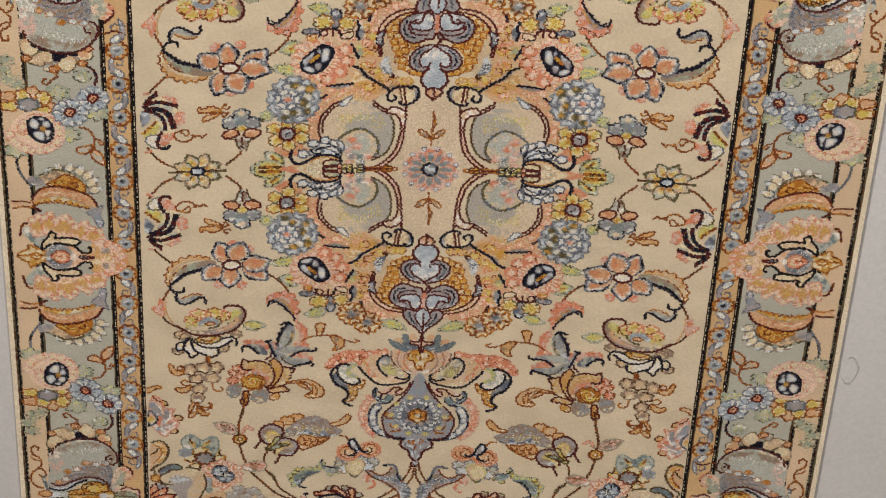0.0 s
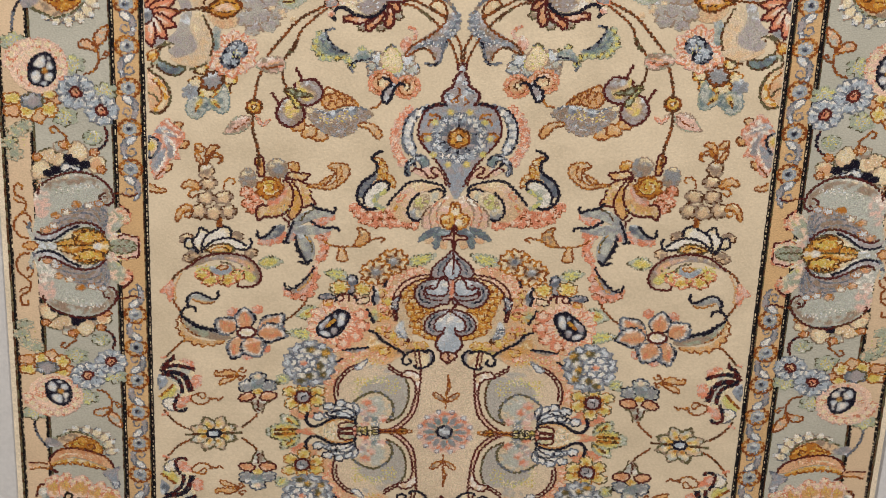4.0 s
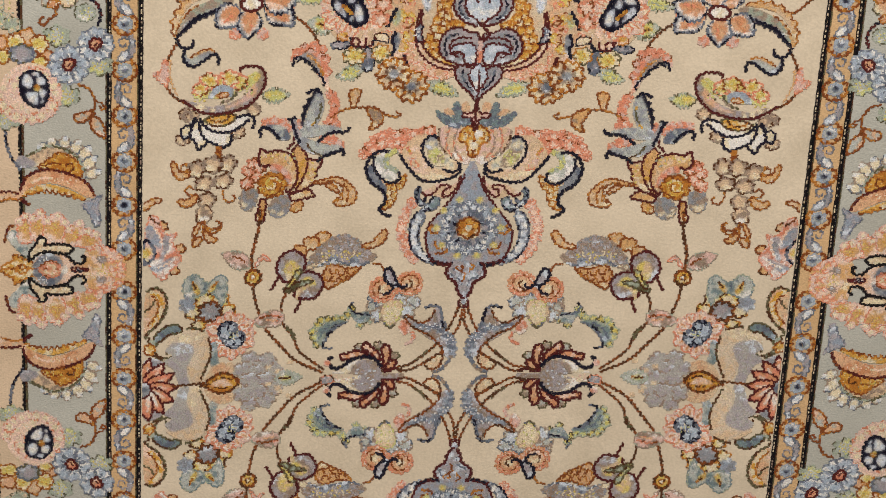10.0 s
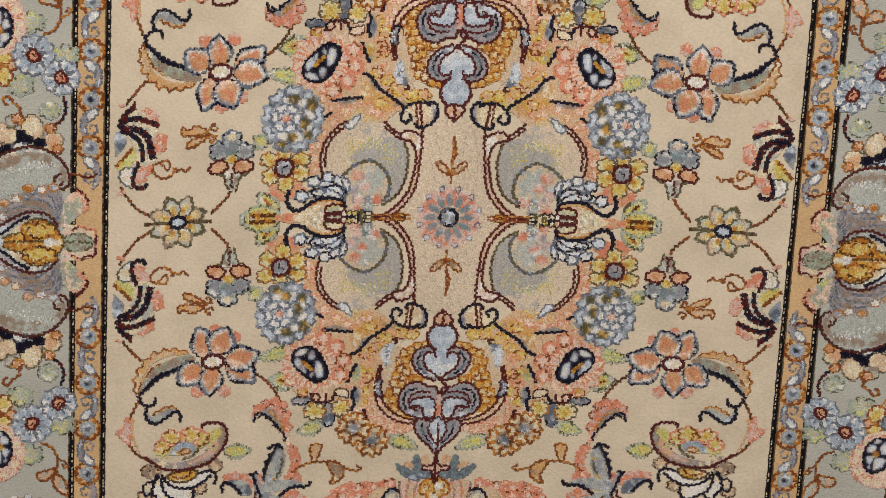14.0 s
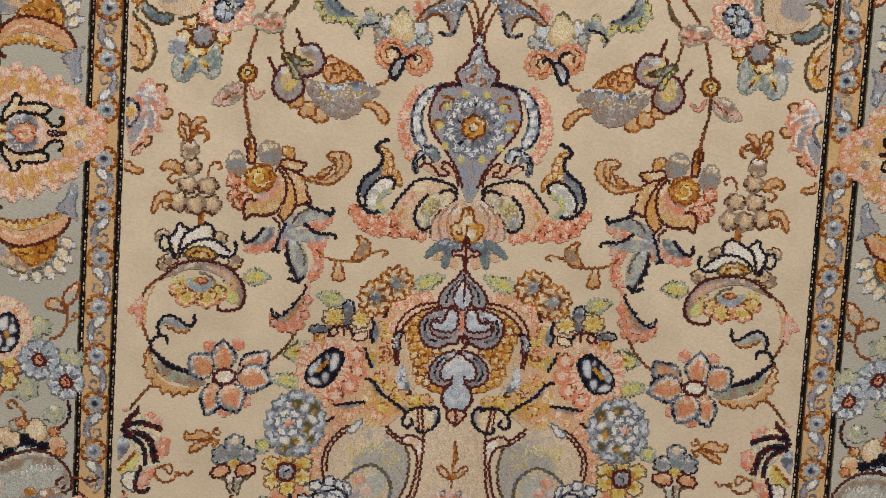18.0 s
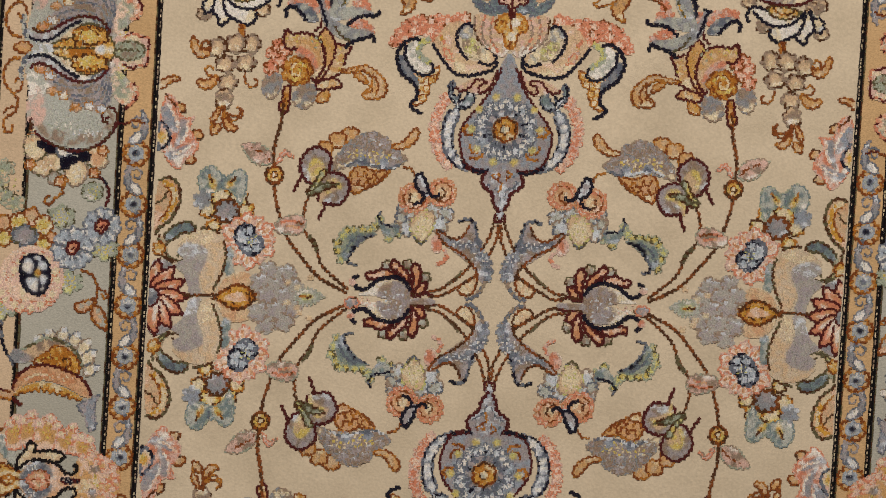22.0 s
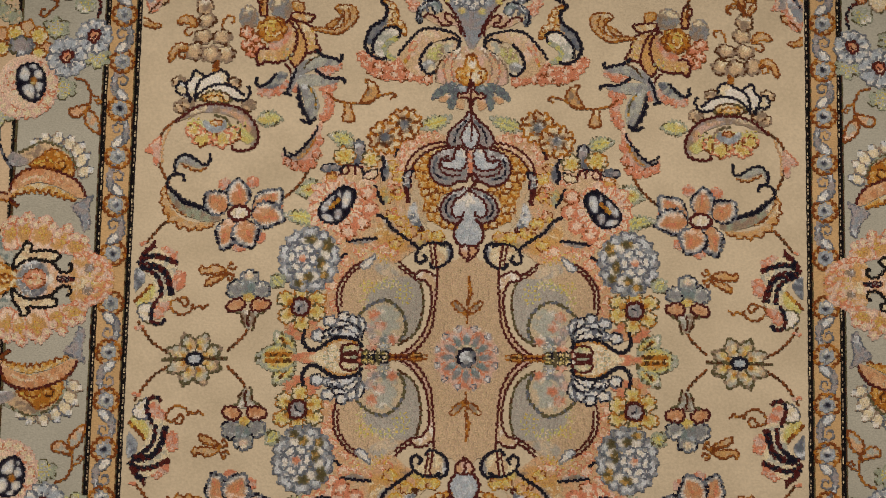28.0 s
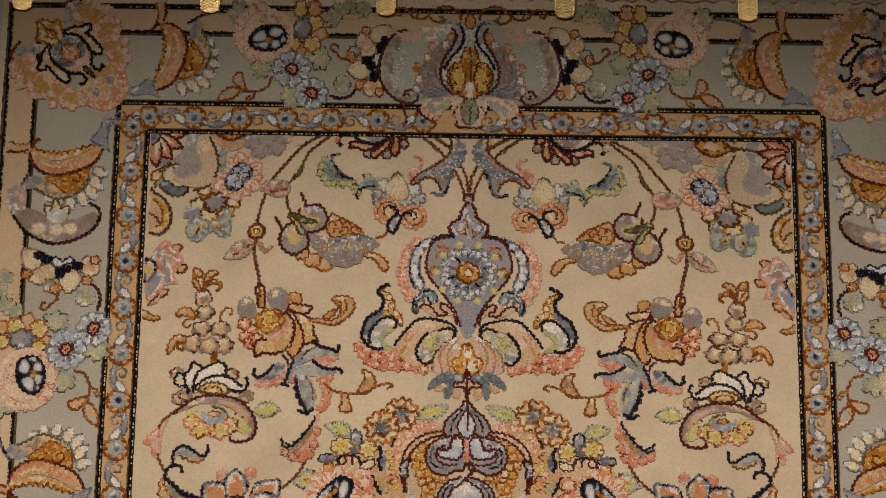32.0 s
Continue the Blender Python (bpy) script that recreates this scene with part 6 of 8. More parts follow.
def blue_eye_flower(B):
    c = (199.5, 414)
    for k in range(12):
        a = k * .5236
        e = np.array((math.cos(a), math.sin(a)))
        B.leaf(tuple(np.array(c) + 9 * e), tuple(np.array(c) + (21 + 2 * (k % 2)) * e), 11.5, .08, ("blush", "white"), ("coral", "pink", .4), w=1.6, jag=.1)
        B.L([tuple(np.array(c) + 13 * e), tuple(np.array(c) + 18 * e)], ("peach", "orange", .5), 2.0)
    B.F([(187.5, 418.5), (189, 412), (194.5, 409.5), (195.5, 403.5), (202.5, 401), (208.5, 404.5), (210, 411.5), (206, 419), (200, 425), (193.5, 425.5)], ("steel", "navy", .3), ("steel", "navy", .45), 1.8)
    for p, rx, ry in (((203.5, 410.5), 5.5, 6.5), ((194, 415.5), 4.5, 3.5), ((193.5, 420.5), 5, 3.5), ((198.5, 406.5), 3.4, 4), ((200, 420.5), 4, 3)):
        B.puff(p, rx, ry, 5, ("sky", "ice"), ("steel", "navy", .4), w=1.2, deep=.14)
    B.speck((197, 414), 5, 4, 7, ("lemon", "ivory"), 1.3)


def gold_flower(B):
    c = (217, 390.5)
    for p, rx, ry in (((203.5, 389.5), 7, 5.5), ((209, 381), 7, 6.5), ((222.5, 379.5), 7.5, 6.5), ((232, 389.5), 6.5, 6), ((227.5, 402.5), 5.5, 4.5)):
        B.puff(p, rx, ry, 6, ("ivory", "yellow"), ("ochre", "brown", .5), w=1.5, deep=.2)
        B.leaf(c, (p[0] * .8 + c[0] * .2, p[1] * .8 + c[1] * .2), 4.5, 0, ("gold", "ochre", .5), None)
    B.puff((217.5, 390.5), 9.5, 8.5, 8, ("grey", "lilac", .4), ("brown", "rust", .5), w=2.2, deep=.2)


def sage_leaf(B):
    B.F([(204.5, 360.5), (211, 358), (218.5, 363.5), (224, 361), (230.5, 355), (239.5, 359.5), (241, 369), (236, 377.5), (225.5, 374.5), (218.5, 372.5), (211.5, 378), (207.5, 385.5), (203.5, 374)], ("mist", "teal", .4), ("teal", "sage", .4), 1.3)
    for a, b in (((211.5, 363.5), (219.5, 373)), ((233, 361.5), (227.5, 374.5))):
        B.leaf(b, a, 5, 0, ("gold", "yellow", .4), None)
        B.L([a, ((a[0] + b[0]) / 2, (a[1] + b[1]) / 2)], ("brown", "ochre", .4), 2.0)
    B.puff((237.5, 382), 7, 7, 6, ("blue", "grey", .45), None, deep=.25)
    B.L([(222.5, 363), (222.5, 369.5)], ("teal", "steel", .4), 1.4)


def teal_hook(B):
    B.F([(241.5, 404.5), (247, 399.5), (256, 401), (264.5, 408), (266, 415.5), (259.5, 413.5), (252, 408), (245.5, 408)], ("teal", "steel", .35), ("olive", "brown", .4), 1.8)
    B.F([(264.5, 414), (270, 411), (270.5, 420), (265.5, 427.5), (256, 431.5), (262, 425)], ("sage", "skin", .45))
    B.L([(263, 415), (265, 421.5), (261, 427.5), (253, 430.5), (247, 427.5), (247.5, 423), (251.5, 423), (255, 426.5)], ("olive", "brown", .4), 2.0)
    B.L([(270, 409), (269.5, 419.5), (265.5, 427), (258, 431.5)], ("olive", "brown", .4), 1.9)
    B.L([(241.5, 404.5), (241.5, 409), (244.5, 409.5)], ("olive", "brown", .4), 1.8)
    B.puff((269.5, 420.5), 4.5, 5, 5, ("gold", "ivory", .4), ("rust", "ochre", .4), w=1.5)


def paisley(B):
    B.F([(271.5, 366), (264.5, 364), (258.5, 368), (255, 376.5), (256, 386.5), (262, 397.5), (269.5, 403.5), (274, 408.5), (275, 394), (274, 376)], ("peach", "skin", .4))
    B.L([(272.5, 366.5), (264.5, 364), (258.5, 368), (255, 376.5), (256, 386.5), (262, 397.5), (269.5, 403.5), (273.5, 409)], ("olive", "brown", .4), 2.2)
    B.L([(269, 367.5), (262, 371.5), (259, 379.5), (261.5, 389.5), (269, 399)], ("gold", "ivory", .5), 3.4)
    B.L([(267.5, 371), (263, 375), (262, 382.5), (265, 391), (271, 398)], ("rust", "ochre", .4), 1.6)
    B.L([(265, 375), (268, 381), (274, 385)], ("olive", "brown", .4), 1.7)


def edge_wing(B):
    for p in (((257.5, 309.5)), ((242.5, 331)), ((247.5, 350))):
        B.leaf((p[0] + 6, p[1] - 1), (p[0] - 3, p[1] + 2), 8, .1, ("tan", "skin", .4), ("rust", "brown", .4), w=1.5)
    B.F([(269.5, 299), (262.5, 302), (258.5, 314), (253.5, 317), (247, 316.5), (250.5, 324.5), (247, 331), (243, 338.5), (246, 344.5), (253.5, 351.5), (257.5, 357.5), (264.5, 352.5), (270, 344), (273, 331), (273.5, 313)], ("pink", "coral", .4), ("coral", "pink", .3), 1.4)
    B.F([(268, 307), (261.5, 318.5), (259.5, 328.5), (264.5, 326.5), (272, 317.5), (273.5, 309.5)], ("lilac", "blue", .45))
    B.F([(252.5, 319), (252, 327), (255.5, 336), (262, 341), (258.5, 327.5), (258, 318.5)], ("lilac", "grey", .4))
    B.F([(246.5, 338), (254, 345), (263.5, 350), (269.5, 345), (261, 342.5), (253, 338.5)], ("lilac", "blue", .45))
    B.L([(268, 306), (261.5, 316.5), (259, 325)], ("white", "blush", .5), 2.0)
    B.L([(252, 320), (252.5, 329.5), (256.5, 336.5)], ("white", "blush", .5), 2.0)
    B.L([(246.5, 337.5), (254, 343), (262.5, 346)], ("white", "blush", .5), 2.0)
    B.F([(274, 320), (266.5, 328), (266, 336), (272, 341), (274.5, 340)], ("pink", "ivory", .4), ("steel", "navy", .3), 2.4)
    B.puff((273, 332), 4, 4.5, 5, ("gold", "yellow", .5), None)


def edge_loop(B):
    B.F([(279.5, 290), (273.5, 293.5), (267, 288.5), (260.5, 287), (262, 284), (269, 284.5)], ("skin", "tan", .4), ("rust", "ochre", .3), 1.5)
    B.L([(270, 298), (267.5, 302), (261.5, 307.5)], ("rust", "brown", .4), 1.7)


QUARTER = [("medallion_ground", "salmon and peach wool pile of a lobed medallion", medallion_ground), ("vine", "rust-brown scrolling wool vine", edge_vine), ("flower_vine", "", flower_vine), ("scroll_hook", "navy hooked scroll leaf", scroll_hook), ("feather_leaf", "sage and rust feathered leaf with navy teeth", feather_leaf), ("orange_flower", "orange flower with blue-grey petal rims", orange_flower), ("leaf_tuft", "white leaves with navy outlines", cup_leaves), ("cup_flower", "taupe cup with a yellow and coral blossom", cup_flower), ("lemon_leaf", "pale lemon silk leaf", lemon_leaf), ("berry_sprig", "taupe berry cluster with rust tendrils", berry_cluster), ("berry_tail", "rust leaves under a taupe berry", berry_tail), ("rose_calyx", "blue-grey sepals", rose_sepals), ("rolled_rose", "peach and gold rolled rose with maroon outlines", rolled_rose), ("rose_leaf", "tan leaf with rust outline", rose_leaf), ("plume", "blue-grey plume with coral fringe", plume), ("coral_plume", "coral feather with steel teeth", coral_plume), ("brown_sprig", "tan sprig with rust outline", brown_sprig), ("small_leaf", "tan paired leaf with rust outline", small_brown_leaf), ("bell_flower", "blue-grey bell flower with peach lip", bell_flower), ("edge_palm", "maroon and white palm leaf at the field's edge", edge_palm), ("tendril", "rust tendril", edge_tendril), ("daisy_vine", "", daisy_vine), ("crescent_scroll", "lilac and sage crescent with yellow silk flecks", crescent_scroll), ("lobe_rib", "double maroon rib", lobe_rib), ("ruffle_line", "navy and gold ruffles on peach", ruffle_line), ("yellow_flower", "yellow flower with a maroon eye", yellow_flower), ("chrysanthemum", "blue and white chrysanthemum", blue_chrysanthemum), ("blue_ruffle", "ice-blue silk ruffle", blue_ruffle), ("green_spray", "pale green sprays", green_spray), ("green_spray", "pale green sprays", green_spray_low), ("green_spray", "pale green sprays", green_spray_side), ("green_spray", "pale green sprays", green_spray_mid), ("green_spray", "pale green sprays", green_spray_bell), ("cream_blossom", "cream and yellow blossoms", cream_blossoms), ("dark_eye_flower", "coral flower with a navy and white eye", dark_eye_flower), ("brown_blossom", "ivory blossom with rust outline", brown_blossom), ("brown_blossom", "ivory blossom with rust outline", brown_blossom_low), ("gold_band", "gold grained band with maroon rim", gold_band), ("navy_scroll", "navy S-shaped scroll", navy_scroll), ("coral_band", "coral feathered band", coral_band), ("scroll_wing", "teal and navy scroll", scroll_wing), ("lobe_leaf", "skin-coloured lobed leaf with navy outline", lobe_leaf), ("blue_sickle", "ice-blue sickle leaf", blue_sickle), ("long_stem", "brown double stem", long_stem), ("stem_bud", "pink bud on the stem", stem_bud), ("cornucopia", "tan cornucopia leaf with grey silk flecks", cornucopia), ("stem_bead", "gold bead with a taupe leaf", stem_bead), ("teal_leaf", "teal and sage leaf", teal_leaf), ("silver_bloom", "silver bloom with orange and navy cup", silver_bloom), ("acanthus", "steel-blue acanthus leaf", blue_acanthus), ("gold_flower", "golden yellow flower", gold_flower), ("sage_leaf", "sage leaf with gold veins", sage_leaf), ("teal_hook", "teal hooked leaf", teal_hook), ("paisley", "peach paisley with brown outline", paisley), ("edge_wing", "pink and lilac wing at the field's edge", edge_wing), ("edge_loop", "rust loops at the field's edge", edge_loop), ("blue_eye_flower", "blush flower with a blue eye", blue_eye_flower)]
SIDE = [("star_leaf", "lemon three-pointed leaf", star_leaf), ("tulip", "white silk tulip with maroon heart", tulip), ("daisy", "grey and yellow daisy", daisy)]
MIDDLE = [("trefoil", "pale blue trefoil palmette with maroon outline", trefoil), ("middle_sprig", "rust sprig", middle_sprig), ("crown_joint", "gold heart between blue leaves", crown_joint), ("stem_cross", "rust crossed stems", stem_cross), ("blue_palmette", "blue-grey palmette with a ring of white petals", blue_palmette)]
NODE = [("grey_panel", "lilac-grey panel with skin-coloured rim", grey_panel), ("edge_star", "coral half star at the field's edge", edge_star), ("taupe_blossom", "taupe cluster", taupe_cluster), ("pear_drop", "ochre pear-shaped drop", pear_drop), ("lotus", "lilac lotus with coral petals and maroon outline", lotus)]

# ---- the border's motifs: u from the middle line, w along the border from a gold palmette to a pink one at 344 ----
def both(fn):
    """Draws fn once each way from the palmette's own line."""
    for s in (1, -1):
        fn(lambda p: (p[0], s * p[1]), s)


def pale_lobe(B):
    def half(e, s):
        B.F([e((378, 0)), e((375, 44)), e((372.5, 62)), e((363, 70.5)), e((348.5, 76)), e((329, 76.5)), e((314, 67)), e((307.5, 53)), e((312.5, 38.5)), e((316.5, 0))], ("mist", "mist", .3))
        B.F([e((371.5, 57.5)), e((363, 69)), e((344.5, 75)), e((324, 72.5)), e((310.5, 60.5)), e((309.5, 49.5)), e((318, 61.5)), e((339.5, 66.5)), e((359, 61))], ("taupe", "mist", .4))
        B.speck(e((349, 60)), 13, 3, 22, ("white", "sage"), 1.3)
        B.speck(e((329.5, 65)), 12, 3, 18, ("white", "ice"), 1.3)
        B.F([e((377.5, 57)), e((366.5, 59.5)), e((363, 45.5)), e((369.5, 30.5)), e((377.5, 34))], ("pink", "mist", .4))
        B.L([e((375, 55)), e((372.5, 63.5)), e((364, 71)), e((352, 76.5)), e((339, 79.5)), e((324, 76)), e((313, 67.5)), e((307.5, 58)), e((307, 49.5)), e((312.5, 44.5)), e((318.5, 48.5)), e((318, 54.5)), e((313.5, 57))], ("maroon", "brown", .3), 2.1)
        B.L([e((315.5, 53)), e((311.5, 51)), e((314.5, 47))], ("taupe", "maroon", .4), 2.4)
        B.L([e((307, 57)), e((299, 56.5)), e((292, 54)), e((284.5, 56.5))], ("maroon", "rust", .4), 1.7)
        B.speck(e((373.5, 67)), 3, 5, 7, ("orange", "ivory"), 1.4)
    both(half)


def gold_palmette(B):
    def half(e, s):
        B.F([e((314.5, 9.5)), e((311.5, 36)), e((320.5, 48)), e((339, 44)), e((357, 32)), e((369, 19)), e((356.5, 16)), e((335.5, 25)), e((320, 21.5))], ("lilac", "taupe", .45))
        for line in ([(318, 14), (330.5, 28.5), (350, 29), (367, 20)], [(316, 16.5), (325, 33.5), (344.5, 36), (359, 30.5)], [(315, 19), (322, 38.5), (339.5, 40), (352, 35.5)], [(314, 23), (318, 41), (329, 45.5), (335, 43)], [(313, 25.5), (314, 37.5), (321.5, 47.5)], [(319.5, 13), (332.5, 25), (350, 23.5), (360.5, 18)]):
            B.L([e(p) for p in line], ("steel", "grey", .5), 1.6)
        for p, q in (((361.5, 21.5), ("white", "ice", .5)), ((349.5, 36.5), ("white", "ivory", .4)), ((329, 44), ("white", "ice", .5)), ((359, 33), ("peach", "ochre", .4)), ((340, 45.5), ("peach", "ochre", .4)), ((369, 16.5), ("orange", "peach", .4)), ((319.5, 46), ("ice", "lilac", .4))):
            B.puff(e(p), 4, 3, 5, q, ("taupe", "ochre", .4), w=1.1, deep=.2)
        # leaves towards the stripe
        B.F([e((313, 15.5)), e((310.5, 35)), e((302.5, 42)), e((294.5, 39.5)), e((292, 33)), e((296.5, 25)), e((303, 19.5)), e((308, 13))], ("blush", "sage", .4))
        B.leaf(e((310, 16.5)), e((298.5, 35)), 7, .1 * s, ("sage", "mist", .4), None)
        B.L([e((301, 45)), e((295, 40)), e((291.5, 33.5)), e((295, 25))], ("maroon", "coral", .35), 2.1)
        for p in ((296.5, 35), (293.5, 29), (298.5, 26.5), (301.5, 39)):
            B.puff(e(p), 2.4, 2.4, 4, ("coral", "ivory", .5), None, deep=.3)
        B.F([e((313.5, 0)), e((310, 12)), e((302, 15.5)), e((292.5, 13.5)), e((285.5, 10)), e((285.5, 0))], ("pink", "ivory", .4))
        B.F([e((312.5, 0)), e((309.5, 5)), e((300, 7.5)), e((290.5, 5)), e((289, 0))], ("sage", "taupe", .4), ("olive", "sage", .4), 1.5)
        B.speck(e((302, 13)), 7, 2, 9, ("white", "yellow"), 1.3)
        B.L([e((304, 10.5)), e((297.5, 13.5)), e((291.5, 11)), e((285.5, 10.5)), e((285, 0))], ("maroon", "coral", .3), 1.9)
        # lilac rib between two dark lines
        B.F([e((382.5, 15)), e((375.5, 11)), e((363, 13.5)), e((350, 21)), e((338.5, 25)), e((339, 22)), e((349.5, 16)), e((356.5, 10.5)), e((365, 6)), e((375.5, 6)), e((381.5, 9.5))], ("lilac", "ice", .35))
        B.L([e((377.5, 15.5)), e((371, 12)), e((362, 14.5)), e((351, 21)), e((341, 25)), e((330.5, 25)), e((322.5, 22)), e((315.5, 14))], ("maroon", "brown", .2), 2.2)
        B.L([e((383.5, 16)), e((381, 9.5)), e((374.5, 6)), e((365, 6)), e((356.5, 10.5)), e((349, 17)), e((339, 22))], "navy", 2.3)
        B.F([e((358, 0)), e((355, 7.5)), e((346, 15.5)), e((335.5, 20.5)), e((323.5, 18.5)), e((315.5, 10.5)), e((313.5, 0))], ("ivory", "skin", .4))
        B.F([e((361, 0)), e((355, 6)), e((345.5, 9)), e((341, 16.5)), e((332.5, 20)), e((322.5, 17)), e((316, 10.5)), e((314.5, 0))], ("gold", "ochre", .45), ("olive", "brown", .4), 1.7)
        B.L([e((377.5, 3.5)), e((370, 0.5)), e((360, 1))], ("ice", "mist", .4), 4.0)
        B.L([e((383.5, 25.5)), e((384.5, 17)), e((380.5, 6))], ("mist", "steel", .4), 3.2)
        B.puff(e((331, 10.5)), 14, 6.5, 6, ("gold", "yellow", .4), ("brown", "ochre", .4), w=1.8)
        B.L([e((342.5, 6.5)), e((338, 14)), e((330.5, 15)), e((324.5, 11.5))], ("brown", "ochre", .5), 1.5)
        B.speck(e((332, 10.5)), 11, 5, 14, ("yellow", "ivory"), 1.2)
        B.speck(e((352, 2.5)), 6, 3, 7, ("yellow", "ochre"), 1.2)
    both(half)
    B.L([(343.5, 0), (342.5, 6.5)], ("brown", "ochre", .4), 1.8)
    B.puff((322.5, 0), 4.5, 4, 5, ("white", "ice", .5), None)
    B.puff((315.5, 0), 3.4, 3, 5, ("ivory", "white", .5), None)
    B.leaf((377, 0), (391.5, 0), 9, 0, ("tan", "peach", .4), ("rust", "ochre", .3))


def stripe_tendril(B):
    def half(e, s):
        B.L([e((385.5, 8)), e((393, 10)), e((398, 18.5)), e((396.5, 28.5)), e((389.5, 36)), e((386, 41.5)), e((387.5, 50)), e((394.5, 54.5)), (e((396, 60.5))), e((394, 66)), e((389, 65)), e((389, 60.5))], ("rust", "ochre", .2), 1.8)
        B.L([e((389.5, 36)), e((384.5, 33)), e((382.5, 26.5)), e((386.5, 23.5)), e((389, 27))], ("rust", "ochre", .2), 1.7)
        B.L([e((387.5, 46)), e((393.5, 47.5)), e((396.5, 51))], ("rust", "ochre", .2), 1.6)
    both(half)


def dark_leaves(B):
    for pts, q in (([(374.5, 94.5), (364, 101), (354, 99.5), (348, 90), (356.5, 83.5), (366.5, 89)], ("skin", "ivory")), ([(378, 71), (377.5, 83.5), (369.5, 89.5), (361.5, 83), (364, 72.5)], ("ivory", "skin")), ([(345, 92.5), (344.5, 102), (338, 109), (329.5, 102.5), (328, 93.5), (336, 87)], ("ivory", "skin")), ([(328.5, 88), (321.5, 94), (313.5, 91), (313.5, 83.5), (322, 76.5), (327, 80)], ("peach", "ivory")), ([(356, 97), (358.5, 105), (353.5, 107.5), (348.5, 100.5)], ("mist", "taupe"))):
        B.F(pts, q, ("taupe", "olive", .35), 1.4)
    B.speck((362, 93.5), 7, 4, 10, ("ivory", "white"), 1.4)
    B.speck((335.5, 99.5), 6, 6, 12, ("white", "ivory"), 1.4)
    for p in ((347.5, 104.5), (322.5, 97.5), (373.5, 92.5), (316.5, 80), (349.5, 105.5)):
        B.puff(p, 4, 3.6, 5, ("orange", "ivory"), ("rust", "ochre", .4), w=1.2)
    for p, rx, ry in (((345.5, 90), 4, 5.5), ((331, 85), 5, 3.4), ((357.5, 79.5), 4.4, 3.4), ((364, 76), 4.6, 3), ((340, 88), 3.4, 3)):
        B.puff(p, rx, ry, 4, "navy", "navy", w=1.2)
    B.F([(353, 78.5), (351, 84.5), (346, 86), (341, 83.5), (334, 81), (338, 77.5), (344, 81), (348.5, 78)], ("ice", "white", .4), ("navy", "steel", .3), 1.5)
    B.L([(346.5, 109), (347, 114.5), (352, 118.5), (355.5, 123), (359.5, 123), (360, 119), (356.5, 116.5)], ("rust", "ochre", .2), 1.8)


def border_tendril(B):
    B.L([(312.5, 123.5), (310, 115), (312.5, 105.5), (320.5, 99)], ("maroon", "navy", .4), 2.1)
    B.puff((323, 112.5), 8, 7, 6, ("mist", "sage", .5), ("sage", "olive", .3), w=1.1)
    B.speck((322, 113.5), 6, 5, 10, ("lemon", "yellow"), 1.4)


def stripe_spray(B):
    for p in ((391.5, 118.5), (397, 107), (383.5, 123.5), (393.5, 95.5)):
        B.puff(p, 7, 6, 6, ("sage", "stripe"), ("sage", "olive", .2), w=1.0, deep=.3)
    B.speck((390, 114), 10, 12, 14, ("lemon", "sage"), 1.4)


def eye_rosette(B):
    c = (368, 182.5)
    B.D(c, 26, ("blush", "ivory", .4), None)
    for k in range(30):
        a, q = k * 2.39996, 14 + 13 * ((k * .618) % 1)
        B.puff((c[0] + q * math.cos(a), c[1] + q * math.sin(a)), 4.6, 4.2, 6, ("ivory", "blush"), ("pink", "coral", .25), w=1.1, deep=.3)
    B.F([(377, 178), (375, 187), (369.5, 193.5), (361.5, 196.5), (355.5, 191.5), (353, 182.5), (354.5, 172.5), (360, 165), (369, 164), (376, 168.5)], "navy", "navy", 1.6)
    for pts in ([(372, 183.5), (368.5, 191), (362, 193), (363, 182.5)], [(360, 187), (357, 187), (355.5, 181), (360.5, 180)], [(374, 177), (368, 178.5), (366.5, 171), (371.5, 166.5), (374.5, 171)], [(362.5, 175.5), (356, 176), (357.5, 169.5), (362.5, 170)], [(367.5, 166.5), (361.5, 168.5), (362.5, 164.5)], [(359.5, 192.5), (357, 190.5), (359, 188)]):
        B.F(pts, ("ice", "white", .5), None)
    B.puff((363, 178.5), 2.6, 3.4, 5, ("ochre", "gold", .4), None)


def cream_cluster(B):
    for p, rx, ry, q in (((393, 139), 8, 5.5, ("peach", "skin")), ((370, 134), 6, 7, ("skin", "peach")), ((355, 150), 7, 4, ("peach", "skin")), ((392.5, 151.5), 8.5, 5.5, ("yellow", "ivory")), ((380, 138.5), 7, 7, ("yellow", "ivory")), ((360.5, 140.5), 7, 7.5, ("yellow", "ivory")), ((360, 155.5), 6.5, 4.5, ("yellow", "ivory"))):
        B.puff(p, rx, ry, 5, q, ("rust", "ochre", .4), w=1.6, deep=.18)
    B.speck((380.5, 139.5), 4, 5, 7, ("gold", "yellow"), 1.5)
    B.speck((360.5, 142), 4, 5, 7, ("gold", "yellow"), 1.5)
    B.puff((375, 149), 9.5, 7.5, 6, ("lilac", "grey"), ("steel", "olive", .4), w=2.0)


def lemon_patch(B, p=(338, 185)):
    B.puff(p, 10, 8, 6, ("mist", "sage"), ("sage", "olive", .4), w=1.1, deep=.3)
    B.speck(p, 7, 6, 14, ("yellow", "lemon"), 1.5)


def lemon_patch_out(B):
    lemon_patch(B, (389, 207))


def lemon_patch_far(B):
    lemon_patch(B, (311, 158))


def lemon_spray(B):
    lemon_patch(B, (346.5, 133))


